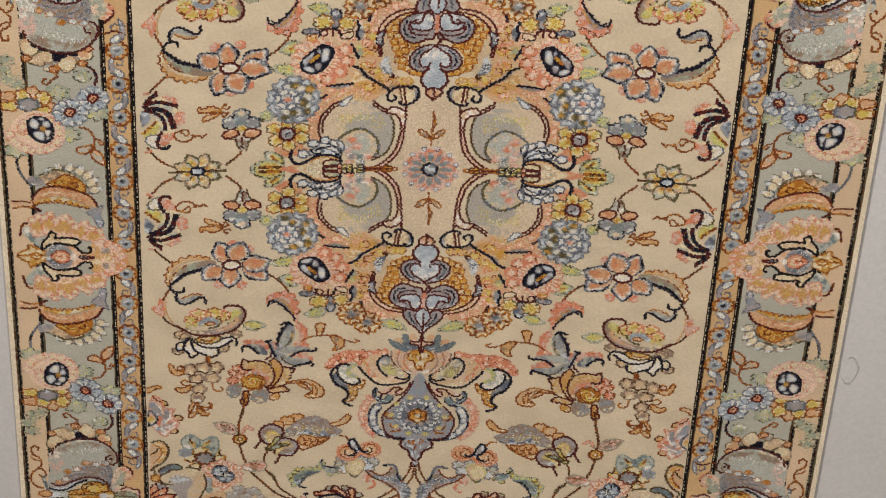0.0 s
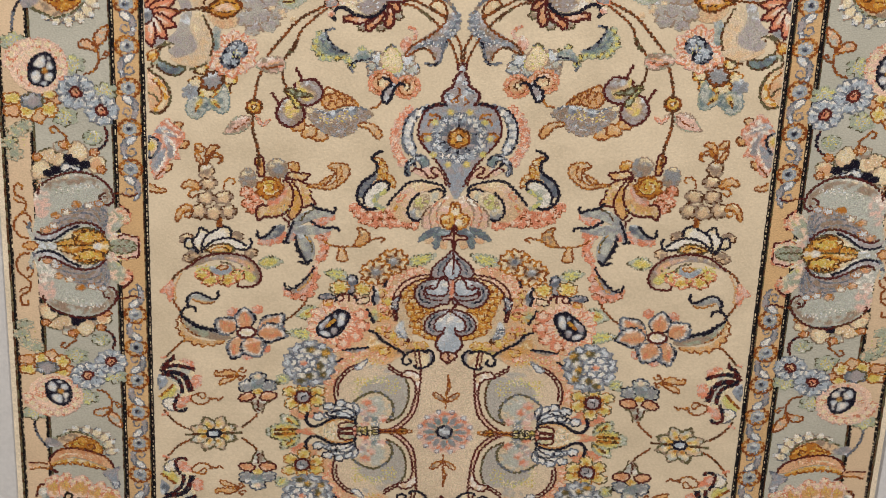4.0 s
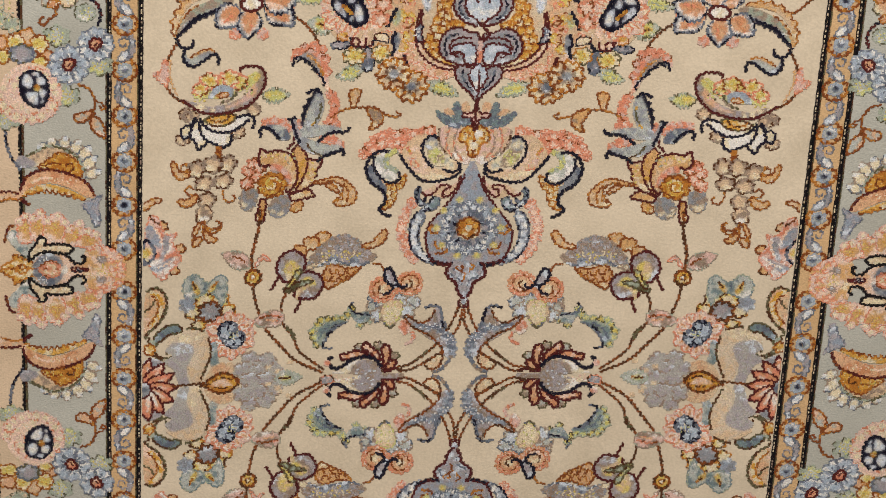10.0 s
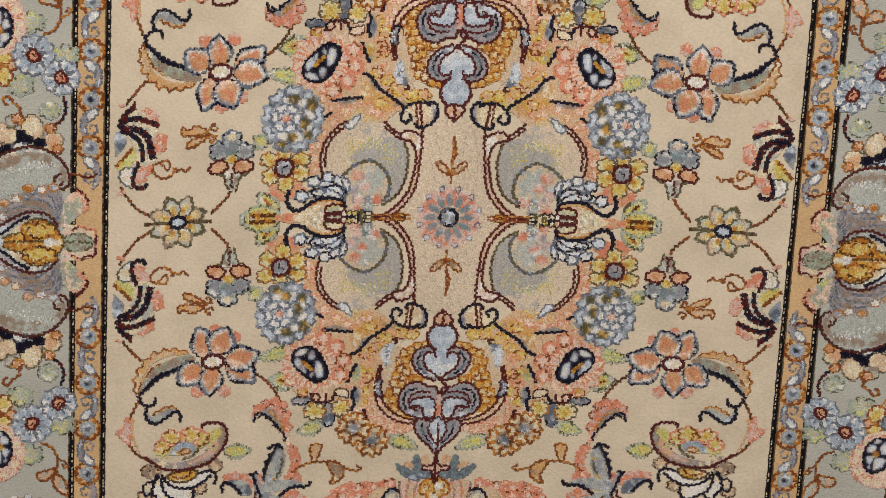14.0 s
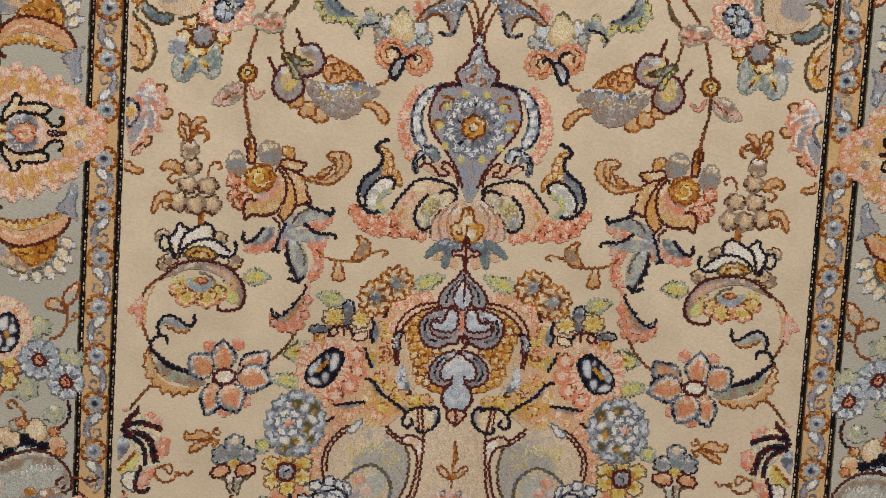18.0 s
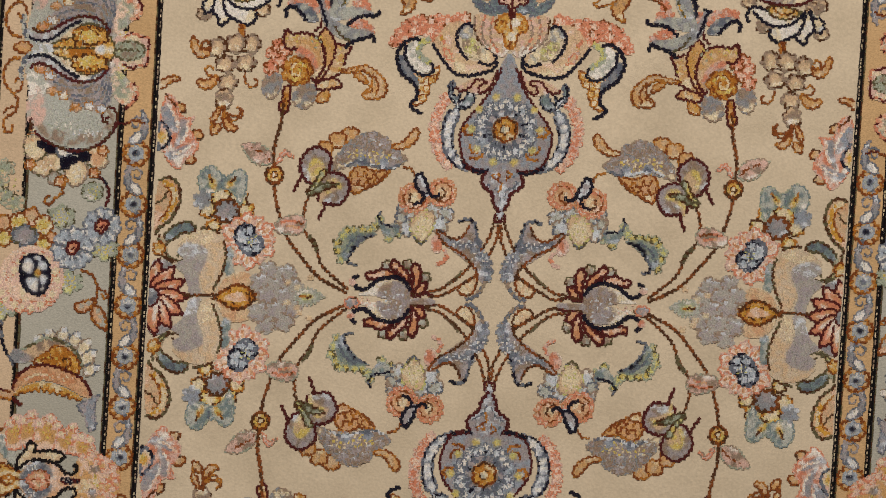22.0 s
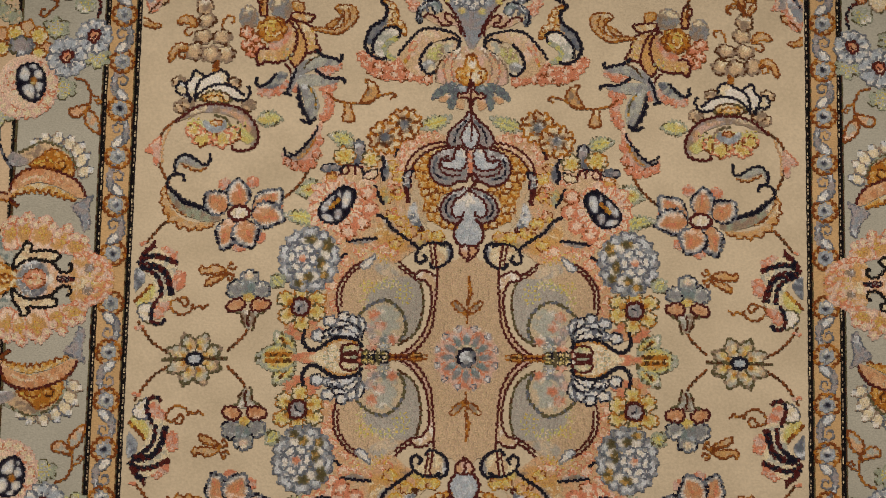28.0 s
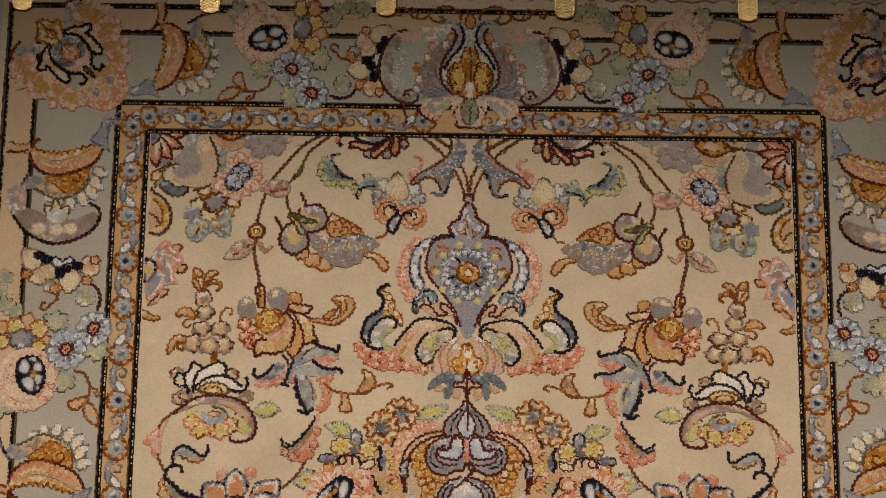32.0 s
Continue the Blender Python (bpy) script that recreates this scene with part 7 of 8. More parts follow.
def blue_flower(B, p=(336, 158), r=17, t=.3, n=6):
    B.rose(p, r, n, ("sky", "white"), ("steel", "blue", .5), turn=t, fat=1.0, w=1.7, inner=.25, notch=.1)
    for k in range(n):
        a = t + k * 2 * math.pi / n
        B.L([(p[0] + 6 * math.cos(a), p[1] + 6 * math.sin(a)), (p[0] + 10 * math.cos(a), p[1] + 10 * math.sin(a))], ("steel", "sky", .3), 1.5)
    B.F([(p[0] - 5, p[1] - 3), (p[0] + 2, p[1] - 5), (p[0] + 5, p[1] + 1), (p[0], p[1] + 5)], ("coral", "peach", .4), "maroon", 2.2)
    B.L([(p[0] - 1, p[1] - 1), (p[0] + 1, p[1] + 1.5)], "maroon", 1.2)


def blue_flower_low(B):
    blue_flower(B, (314, 140), 15, .8, 5)


def twig(B):
    B.L([(328.5, 175.5), (320.5, 178), (315.5, 186), (315, 197), (317, 207)], ("rust", "ochre", .2), 2.0)
    B.F([(316.5, 203.5), (318.5, 211.5), (313, 219), (306, 222), (307.5, 212), (311.5, 205.5)], ("peach", "mist", .4), ("rust", "ochre", .2), 1.8)
    B.F([(316, 198), (321.5, 207), (326.5, 209), (331.5, 206.5), (331.5, 202), (322.5, 199.5)], ("peach", "mist", .4), ("rust", "ochre", .2), 1.8)
    B.L([(314.5, 189.5), (309, 191.5), (306, 196), (309, 197), (311, 194)], ("rust", "ochre", .2), 1.7)


def crescent(B):
    # ivory ruffle under an olive arc
    for a, b, w in (((353.5, 230), (362.5, 231), 8), ((347.5, 230), (352.5, 223.5), 9), ((339.5, 232), (339, 221.5), 10), ((330.5, 237.5), (328, 224.5), 10), ((325.5, 244), (318, 230), 10), ((323.5, 252), (313, 239), 10), ((322, 258.5), (309.5, 252), 9)):
        B.leaf(a, b, w, .08, ("ivory", "mist"), ("taupe", "steel", .4), w=1.3)
        B.puff((b[0] * .8 + a[0] * .2, b[1] * .8 + a[1] * .2), 2.6, 2.4, 4, ("white", "ice", .5), None, deep=.3)
    B.F([(373, 240), (368.5, 247.5), (360.5, 248.5), (350, 240), (335.5, 239), (326.5, 249.5), (323.5, 252), (328.5, 241), (339.5, 233), (352, 229.5), (363, 233.5)], ("skin", "taupe", .4))
    B.L([(372, 239.5), (361.5, 234), (352, 230), (339.5, 233.5), (329.5, 240.5), (323.5, 252)], ("olive", "sage", .3), 2.2)
    B.F([(362.5, 249.5), (349, 252.5), (328, 258.5), (326.5, 250), (332, 242), (344.5, 236), (353, 242)], ("gold", "ochre", .5), ("rust", "ochre", .4), 1.7)
    B.curl((337, 248.5), 6, 30, .9, ("rust", "brown", .4), 1.7)
    B.L([(359, 248.5), (350, 245.5), (343, 246.5)], ("rust", "yellow", .4), 1.6)
    # orange crescent with a gold fringe
    B.fringe([(377.5, 274.5), (367, 268), (353.5, 265), (337.5, 269), (321.5, 277.5)], -8, ("gold", "ivory", .35), ("ochre", "rust", .4), w=1.6, step=6)
    B.F([(377.5, 274.5), (368, 268), (353.5, 264), (337.5, 268), (321.5, 276.5), (315, 275.5), (323, 262), (337, 254.5), (355.5, 252), (369.5, 256.5), (376, 265)], ("peach", "orange", .35))
    B.L([(368, 263.5), (359.5, 259.5), (350.5, 259.5)], ("blush", "ivory", .4), 2.0)
    B.speck((343.5, 261.5), 14, 3, 12, ("blush", "ivory"), 1.4)
    B.L([(378.5, 275.5), (376, 264.5), (368.5, 255.5), (356, 251.5), (346.5, 252.5), (334, 256.5), (324, 261.5), (318, 268.5), (315, 275.5)], ("maroon", "rust", .2), 2.3)
    B.L([(377.5, 278.5), (373, 282.5), (370, 284)], ("maroon", "rust", .3), 3.0)
    B.F([(380.5, 249), (369.5, 250.5), (364, 245.5), (376, 239), (380.5, 242)], ("lilac", "grey", .4))
    B.L([(377.5, 252), (383.5, 243), (388.5, 231), (389.5, 217)], ("steel", "navy", .3), 2.1)
    B.F([(396.5, 281.5), (387, 278.5), (378.5, 278.5), (378.5, 271.5), (389.5, 273), (397, 272.5)], ("peach", "stripe", .4))
    B.L([(396.5, 281.5), (387, 278.5), (378, 279.5)], ("ochre", "rust", .4), 1.9)
    B.L([(397, 272.5), (387.5, 272), (379.5, 273.5)], ("maroon", "rust", .3), 1.9)
    B.F([(325.5, 283.5), (318.5, 293), (315, 303.5), (310.5, 299), (312, 283.5), (309, 274.5), (316.5, 278.5)], ("lilac", "blue", .45), ("steel", "lilac", .4), 1.3)


def pink_palmette(B):
    def half(s):
        e = lambda p: (p[0], 344 - s * (344 - p[1]))
        B.F([e((390.5, 374.5)), e((383, 380)), e((374, 369.5)), e((371.5, 355.5)), e((381.5, 361.5))], ("mist", "teal", .35))
        B.L([e((392, 368.5)), e((388.5, 382)), e((383.5, 384))], ("maroon", "rust", .4), 2.2)
        for pts in ([(379.5, 369.5), (380, 389), (373, 394), (367.5, 388), (368, 370.5)], [(369, 372.5), (368, 392), (361, 397.5), (355.5, 389), (357.5, 372.5)], [(358.5, 370.5), (356, 390), (346, 395), (339.5, 388), (342, 368.5)], [(343, 367.5), (337.5, 382), (327.5, 388), (324, 378), (330, 366.5)], [(331.5, 366.5), (321, 380), (313.5, 377), (310.5, 365.5)]):
            B.F([e(p) for p in pts], ("tan", "blush"), ("coral", "pink", .45), 1.3)
            m = np.mean(pts, 0)
            B.speck(e((m[0], m[1])), 4, 5, 8, ("yellow", "gold"), 1.4)
            for p in pts[1:4]:
                B.puff(e((p[0] * .86 + m[0] * .14, p[1] * .86 + m[1] * .14)), 3.4, 3, 5, ("ivory", "blush"), ("pink", "coral", .25), w=1.0, deep=.3)
        # fan over the stripe
        B.F([e((324, 344)), e((321.5, 364.5)), e((311.5, 366.5)), e((299.5, 363)), e((292, 357.5)), e((289.5, 344))], ("tan", "blush", .4))
        for p in ((309, 364.5), (302, 363), (296.5, 360), (292, 355.5), (291, 349), (290, 343), (299.5, 352.5), (298, 344), (305, 359.5), (316.5, 363.5)):
            B.leaf(e((p[0] + 6, p[1] + 1.5)), e((p[0] - 1.5, p[1])), 4, .1 * s, ("blush", "coral"), ("coral", "pink", .4), w=1.1)
        B.puff(e((309.5, 353)), 4, 3.4, 5, ("lilac", "taupe", .4), ("taupe", "blush", .4), w=1.2)
        B.speck(e((307.5, 345)), 5, 4, 7, ("yellow", "blush"), 1.4)
        B.F([e((394, 344)), e((391, 349)), e((385, 352)), e((384, 357.5)), e((376.5, 353.5)), e((368.5, 350)), e((364, 344))], ("ivory", "gold", .4), ("ochre", "rust", .3), 1.9)
        B.L([e((383.5, 345)), e((377.5, 348)), e((372, 345))], ("ochre", "rust", .3), 1.8)
        # body, petals with black outlines, coral heart
        B.F([e((365, 344)), e((361.5, 358.5)), e((345.5, 359.5)), e((333, 352.5)), e((321.5, 346)), e((321, 344))], ("peach", "blush", .4))
        B.F([e((371.5, 352)), e((370, 361.5)), e((365, 367.5)), e((362, 374.5)), e((356.5, 371)), e((358, 366.5)), e((347.5, 367.5)), e((336, 366)), e((334.5, 361.5)), e((341.5, 358.5)), e((355, 360.5)), e((364.5, 357.5))], ("ivory", "skin", .4), "black", 2.3)
        B.L([e((358, 360)), e((345.5, 359)), e((338, 356)), e((332, 350)), e((324.5, 350.5)), e((323.5, 356)), e((326.5, 356.5))], "black", 2.3)
        B.F([e((334.5, 344)), e((332.5, 346)), e((322, 345)), e((321, 344))], ("grey", "lilac", .4), ("maroon", "navy", .4), 1.4)
        B.F([e((367, 344)), e((365, 352)), e((357, 358.5)), e((346.5, 356.5)), e((342, 349)), e((341, 344))], ("grey", "steel", .4))
        B.speck(e((360, 354.5)), 6, 4, 9, ("ice", "white"), 1.4)
        B.F([e((362.5, 344)), e((359, 349)), e((353.5, 352)), e((346.5, 349.5)), e((345, 344))], ("coral", "peach", .45), ("rust", "coral", .4), 1.4)
        B.L([e((357.5, 345)), e((353.5, 348)), e((348.5, 346)), e((350.5, 343))], ("blush", "ivory", .4), 1.8)
        B.puff(e((341, 344)), 3, 4, 5, ("white", "blush", .4), None)
    half(1)
    half(-1)


def silver_flower(B):
    B.F([(389, 36), (372, 35), (355, 43), (335, 43), (319, 37), (316, 45), (327, 58), (353, 64), (373, 58), (384, 48)], ("taupe", "lilac", .4))
    for p in ((366, 52), (351, 53), (339, 52)):
        B.puff(p, 6, 5, 5, ("ivory", "blush", .5), None)
    for p in ((362, 35), (353, 30), (341, 36)):
        B.leaf(((351, 45)), (p[0], p[1] - 4), 9, 0, ("ivory", "gold", .3), ("olive", "brown", .4))
    B.D((351, 41), 9, ("mist", "ice", .5), None, ry=6)
    B.L([(389, 40), (379, 53), (365, 62), (348, 65), (327, 58), (316, 47), (315, 35), (324, 29)], ("maroon", "black", .4), 2.2)
    B.puff((387, 26), 9, 13, 6, ("pink", "lilac", .5), None)


UNIT = [("stripe_spray", "faint green sprays on the outer stripe", stripe_spray), ("tendril", "rust tendril and faint leaf", border_tendril), ("crescent", "orange crescent with ivory scallops", crescent), ("twig", "rust twig with peach leaves", twig), ("dark_leaf_tuft", "blush leaves round a navy heart", dark_leaves), ("green_spray", "faint yellow-green spray", lemon_patch), ("green_spray", "faint yellow-green spray", lemon_patch_out), ("green_spray", "faint yellow-green spray", lemon_patch_far), ("green_spray", "faint yellow-green spray", lemon_spray), ("cream_flower", "cream and yellow petals round a grey heart", cream_cluster), ("eye_rosette", "blush rosette with a navy and white eye", eye_rosette), ("blue_flower", "pale blue flower with a maroon heart", blue_flower), ("blue_flower", "pale blue flower with a maroon heart", blue_flower_low)]
GOLD = [("pale_lobe", "pale grey-green lobes with silver flecks", pale_lobe), ("stripe_tendril", "rust tendrils on the outer stripe", stripe_tendril), ("gold_palmette", "gold palmette with grey plumes", gold_palmette)]
PINK = [("pink_palmette", "blush palmette with coral heart and black outlines", pink_palmette)]


def guard_flower(B):
    B.puff((0, 0), 9.6, 9.2, 8, None, ("rust", "ochre", .3), w=1.9, deep=.16)
    B.puff((0, 0), 5.6, 5.2, 6, ("mist", "sky", .5), ("blue", "sky", .4), w=1.2)
    B.D((0, 0), 2.8, ("steel", "navy", .45))


def guard_leaf(B):
    B.F([(-4, 8), (2, 9), (7, 14), (8, 22), (6, 30), (2, 33), (4, 24), (2, 17), (-4, 13)], ("grey", "lilac", .45), ("steel", "lilac", .3), 1.3)
    B.F([(-6, 8), (0, 8), (4, 14), (1, 17), (-4, 13)], ("white", "ice", .4), ("steel", "grey", .4), 1.2)
    B.L([(4, 27), (-2, 28), (-5, 24), (-2, 20), (1, 23)], ("steel", "lilac", .4), 1.6)

# ---- tying the motifs ----
CENTRES = [FIRST + PERIOD * k for k in (-1, 0, 1, 2)]
NODES = [FIRST + PERIOD * (k + 0.5) for k in (-1, 0, 1, 2)]
everywhere = np.ones_like(in_field)


def place(su, sv, zc):
    return np.array([[su, 0, 0], [0, sv, zc]], float)


FIELD_PARTS, BORDER_PARTS, GUARD_PARTS = [], [], []


def weave(name, label, fn, places, mask, home):
    loom.begin(name, label, places, mask)
    home.append(loom.part)
    fn(loom)


def strip(name, label, home, u, end, dye, width, beads=0.0):
    """A rectangle of thin line round the rug, at u from the middle line on the long sides and end on the short ones."""
    loom.begin(name, label, [np.eye(3)[:2]], everywhere)
    home.append(loom.part)
    ring = np.array([(-u, BOTTOM - end), (u, BOTTOM - end), (u, TOP + end), (-u, TOP + end), (-u, BOTTOM - end)], float)
    if not beads:
        loom.stroke(ring, dye, width)
        return
    for a, b in zip(ring[:-1], ring[1:]):
        way = (b - a) / np.hypot(*(b - a))
        for k in range(int(np.hypot(*(b - a)) / beads)):
            p = a + way * beads * (k + .6 * raw[k % NZ, 7])
            if raw[k % NZ, 9] > .7:
                continue
            loom.stroke(np.array([p, p + way * .9]), dye, width)


TOP = FIELD_Z[1] - 277
BOTTOM = FIELD_Z[0] + 277
for u, end, flecks in ((277, 277, 1), (303, 303, 1), (377.5, 369.5, -1), (401.5, 393, 1)):
    strip("border_line", "black line with ivory flecks", BORDER_PARTS, u, end, "black", 3.3)
    strip("olive_line", "olive edge of the black line", BORDER_PARTS, u + 2.5 * flecks, end + 2.5 * flecks, ("olive", "brown", .4), 1.5)
    strip("fleck_line", "ivory flecks on the black line", BORDER_PARTS, u - .6 * flecks, end - .6 * flecks, ("taupe", "ivory", .45), 1.0, 3.1)

for zc in CENTRES:
    for name, label, fn in QUARTER:
        for su in (1, -1):
            for sv in (1, -1):
                weave(name, label, fn, [place(su, sv, zc)], in_field, FIELD_PARTS)
    for name, label, fn in MIDDLE:
        for sv in (1, -1):
            weave(name, label, fn, [place(1, sv, zc)], in_field, FIELD_PARTS)
    for name, label, fn in SIDE:
        for su in (1, -1):
            weave(name, label, fn, [place(su, 1, zc), place(su, -1, zc)], in_field, FIELD_PARTS)
    weave("middle_rosette", "lilac rosette with a navy-ringed heart", middle_rosette, [place(1, 1, zc)], in_field, FIELD_PARTS)
for zc in NODES:
    for name, label, fn in NODE:
        for su in (1, -1):
            weave(name, label, fn, [place(su, 1, zc - 459)], in_field, FIELD_PARTS)

# guard stripe: small blue flowers with a scroll leaf between
PITCH = 39.6
for zc in (TOP + 290, BOTTOM - 290):
    for k in range(15):
        x = -PITCH * 7 + PITCH * k
        flip = 1 if k % 2 else -1
        if abs(x) > 30:
            weave("guard_flower", "", guard_flower, [place(1, 1, zc) + np.array([[0, 0, x], [0, 0, 0]])], in_border, GUARD_PARTS)
            weave("guard_leaf", "", guard_leaf, [np.array([[0, -1, x], [flip, 0, zc]], float)], in_border, GUARD_PARTS)

# long sides: palmettes at the weaver's own uneven distances
CORNER_TOP, CORNER_LOW = TOP + 337, BOTTOM - 337
for su in (1, -1):
    GOLDS, PINKS = ((185.0, 804.0, 1479.0, 2157.0), (502.0, 1150.0, 1821.0, 2499.0)) if su > 0 else ((170.0, 801.0, 1491.0, 2163.0), (484.0, 1153.0, 1825.0, 2497.0))
    spans = [(g, p) for g in GOLDS for p in (*PINKS, CORNER_LOW) if 250 < abs(p - g) < 380] + [(2840.0, PINKS[-1])]
    for g, p in spans:
        m = np.array([[su, 0, 0], [0, (p - g) / 344, g]], float)
        for k in range(10 if g > 2800 else 7):
            z, way = (p + 21.8 + 40.2 * k, 1) if g > 2800 else (g + (p - g) * (324 - 40.5 * k) / 344, 1 if g > p else -1)
            spot = [[su, 0, su * 290], [0, 1, z]]
            weave("guard_flower", "", guard_flower, [np.array(spot, float)], in_border, GUARD_PARTS)
            if k < 9:
                spot = [[su * (1 if k % 2 else -1), 0, su * 290], [0, way, z]]
                weave("guard_leaf", "", guard_leaf, [np.array(spot, float)], in_border, GUARD_PARTS)
        for name, label, fn in UNIT:
            weave(name, label, fn, [m], in_border, BORDER_PARTS)
    weave("crescent", "orange crescent with ivory scallops", crescent, [place(su, 1, CORNER_TOP - 344 - 8)], in_border, BORDER_PARTS)
    weave("silver_flower", "taupe flower with ivory petals and maroon rim", silver_flower, [place(su, -1, 2840)], in_border, BORDER_PARTS)
    for g in GOLDS:
        for name, label, fn in GOLD:
            weave(name, label, fn, [place(su, 1, g)], in_border, BORDER_PARTS)
    for p in PINKS:
        for name, label, fn in PINK:
            weave(name, label, fn, [place(su, 1, p - 344)], in_border, BORDER_PARTS)
# short ends
for s, base in ((1, TOP), (-1, BOTTOM)):
    for side in (1, -1):
        for name, label, fn in UNIT:
            weave(name, label, fn, [np.array([[0, side * 337 / 344, 0], [s, 0, base]], float)], in_border, BORDER_PARTS)
    for name, label, fn in GOLD:
        weave(name, label, fn, [np.array([[0, 1, 0], [s, 0, base]], float)], in_border, BORDER_PARTS)
    for side in (1, -1):
        r = math.sqrt(0.5)
        m = np.array([[side * r, -side * r, side * 337], [s * r, s * r, base + s * 337]])
        m[:, 2] -= m[:, :2] @ (337, 344)
        weave("corner_palmette", "blush palmette set across the corner", pink_palmette, [m], in_border, BORDER_PARTS)


# ---- from knots to meshes ----
def shear(z):
    return np.interp(z, (0, 500, 1080, 1400, 2000, 2550, 2930), (0.05, 0.053, 0.073, 0.056, 0.03, 0.006, -0.010))


def hang(u, z, lift):
    """Where a spot of the rug hangs in the room: its weft rises to one side, and the cloth waves a little."""
    u, z = np.asarray(u, float), np.asarray(z, float)
    y = 0.0012 * np.sin(z / 260 + 0.6 * np.sin(u / 170)) + 0.0008 * np.sin(u / 95 + z / 400)
    x = u - 2.5 + 1.2 * np.sin(z / 310 + 0.4)
    return np.stack([x / 1000, y - lift, (z + shear(z) * u) / 1000 + BASE], -1)


def mesh_object(name, verts, faces, slots, index, parent, label="", dyed=None):
    """Quads from arrays as one mesh object."""
    me = bpy.data.meshes.new(name)
    n = len(faces)
    me.vertices.add(len(verts))
    me.vertices.foreach_set("co", np.ascontiguousarray(verts, np.float32).ravel())
    me.loops.add(4 * n)
    me.loops.foreach_set("vertex_index", np.ascontiguousarray(faces, np.int32).ravel())
    me.polygons.add(n)
    me.polygons.foreach_set("loop_start", np.arange(0, 4 * n, 4, dtype=np.int32))
    for m in slots:
        me.materials.append(m)
    if index is not None:
        me.polygons.foreach_set("material_index", np.ascontiguousarray(index, np.int32))
    if dyed is not None:
        layer = me.color_attributes.new("dye", "BYTE_COLOR", "CORNER")
        layer.data.foreach_set("color", np.ascontiguousarray(dyed, np.float32).ravel())
    me.update(calc_edges=True)
    ob = new(name, me)
    ob.parent = parent
    if label:
        ob["label"] = label
    return ob


def sheet(name, rects, material, parent, lift, label=""):
    """A cloth ground made of rectangles (u0, z0, u1, z1), cut into a fine net."""
    verts, faces, at = [], [], 0
    for u0, z0, u1, z1 in rects:
        nu, nz = max(1, round((u1 - u0) / 15)), max(1, round((z1 - z0) / 15))
        u, z = np.meshgrid(np.linspace(u0, u1, nu + 1), np.linspace(z0, z1, nz + 1))
        verts.append(hang(u.ravel(), z.ravel(), lift))
        i, j = np.meshgrid(np.arange(nu), np.arange(nz))
        a = (j * (nu + 1) + i).ravel() + at
        faces.append(np.stack([a, a + 1, a + nu + 2, a + nu + 1], 1))
        at += (nu + 1) * (nz + 1)
    return mesh_object(name, np.vstack(verts), np.vstack(faces), [material], None, parent, label)


ENDS = {276: 276, 303: 303, 378: 369, 402: 393, 410: 407}


def ring(inner, outer):
    """The four rectangles between two distances from the field's middle line; the borders are narrower at the ends."""
    a, b = ENDS[inner], ENDS[outer]
    zl, zh, yl, yh = BOTTOM - b, TOP + b, BOTTOM - a, TOP + a
    return [(-outer, zl, outer, yl), (-outer, yh, outer, zh), (-outer, yl, -inner, yh), (inner, yl, outer, yh)]


def yarn_colours():
    """The colour of each knot: neighbouring fills are blended as the weaver blends yarns, outlines stay hard."""
    table = np.array([CREAM] + [WOOL.get(d) or SILK.get(d) for d in DYES], np.float32)
    rgb = table[dye_grid]
    au, away = np.abs(grid_u)[None, :], np.maximum(grid_z[:, None] - FIELD_Z[1], FIELD_Z[0] - grid_z[:, None])
    out = np.maximum(au - 276, away + 0 * au)
    bare = dye_grid == 0
    for lo, hi, key in ((0, 27, "guard"), (27, 101, "border"), (101, 127, "stripe"), (127, 999, "selvage")):
        rgb[bare & (out > lo) & (out <= hi)] = GROUND_RGB[key]
    weight = np.where(line_grid, 0.04, np.where(bare, 0.55, 1.0)).astype(np.float32)
    soft = rgb * weight[..., None]
    for axis in (0, 1, 0, 1):
        soft = (np.roll(soft, 1, axis) + np.roll(soft, -1, axis) + soft) / 3
        weight = (np.roll(weight, 1, axis) + np.roll(weight, -1, axis) + weight) / 3
    soft /= np.maximum(weight, 1e-4)[..., None]
    rgb = np.where(line_grid[..., None], rgb * 0.9 + soft * 0.1, rgb * 0.36 + soft * 0.64)
    # every knot takes the dye a little differently, and silk glints are put in as lighter knots
    rgb *= (1 + (raw[..., None] - 0.5) * np.where(line_grid, 0.15, 0.12)[..., None])
    silk = (dye_grid > len(WOOL)) & ~line_grid
    tip = silk & (np.roll(raw, 7, 1) > 0.9)
    rgb[tip] = rgb[tip] * 0.62 + 88
    return np.clip(np.round(rgb / 6) * 6, 4, 250).astype(np.int32), silk


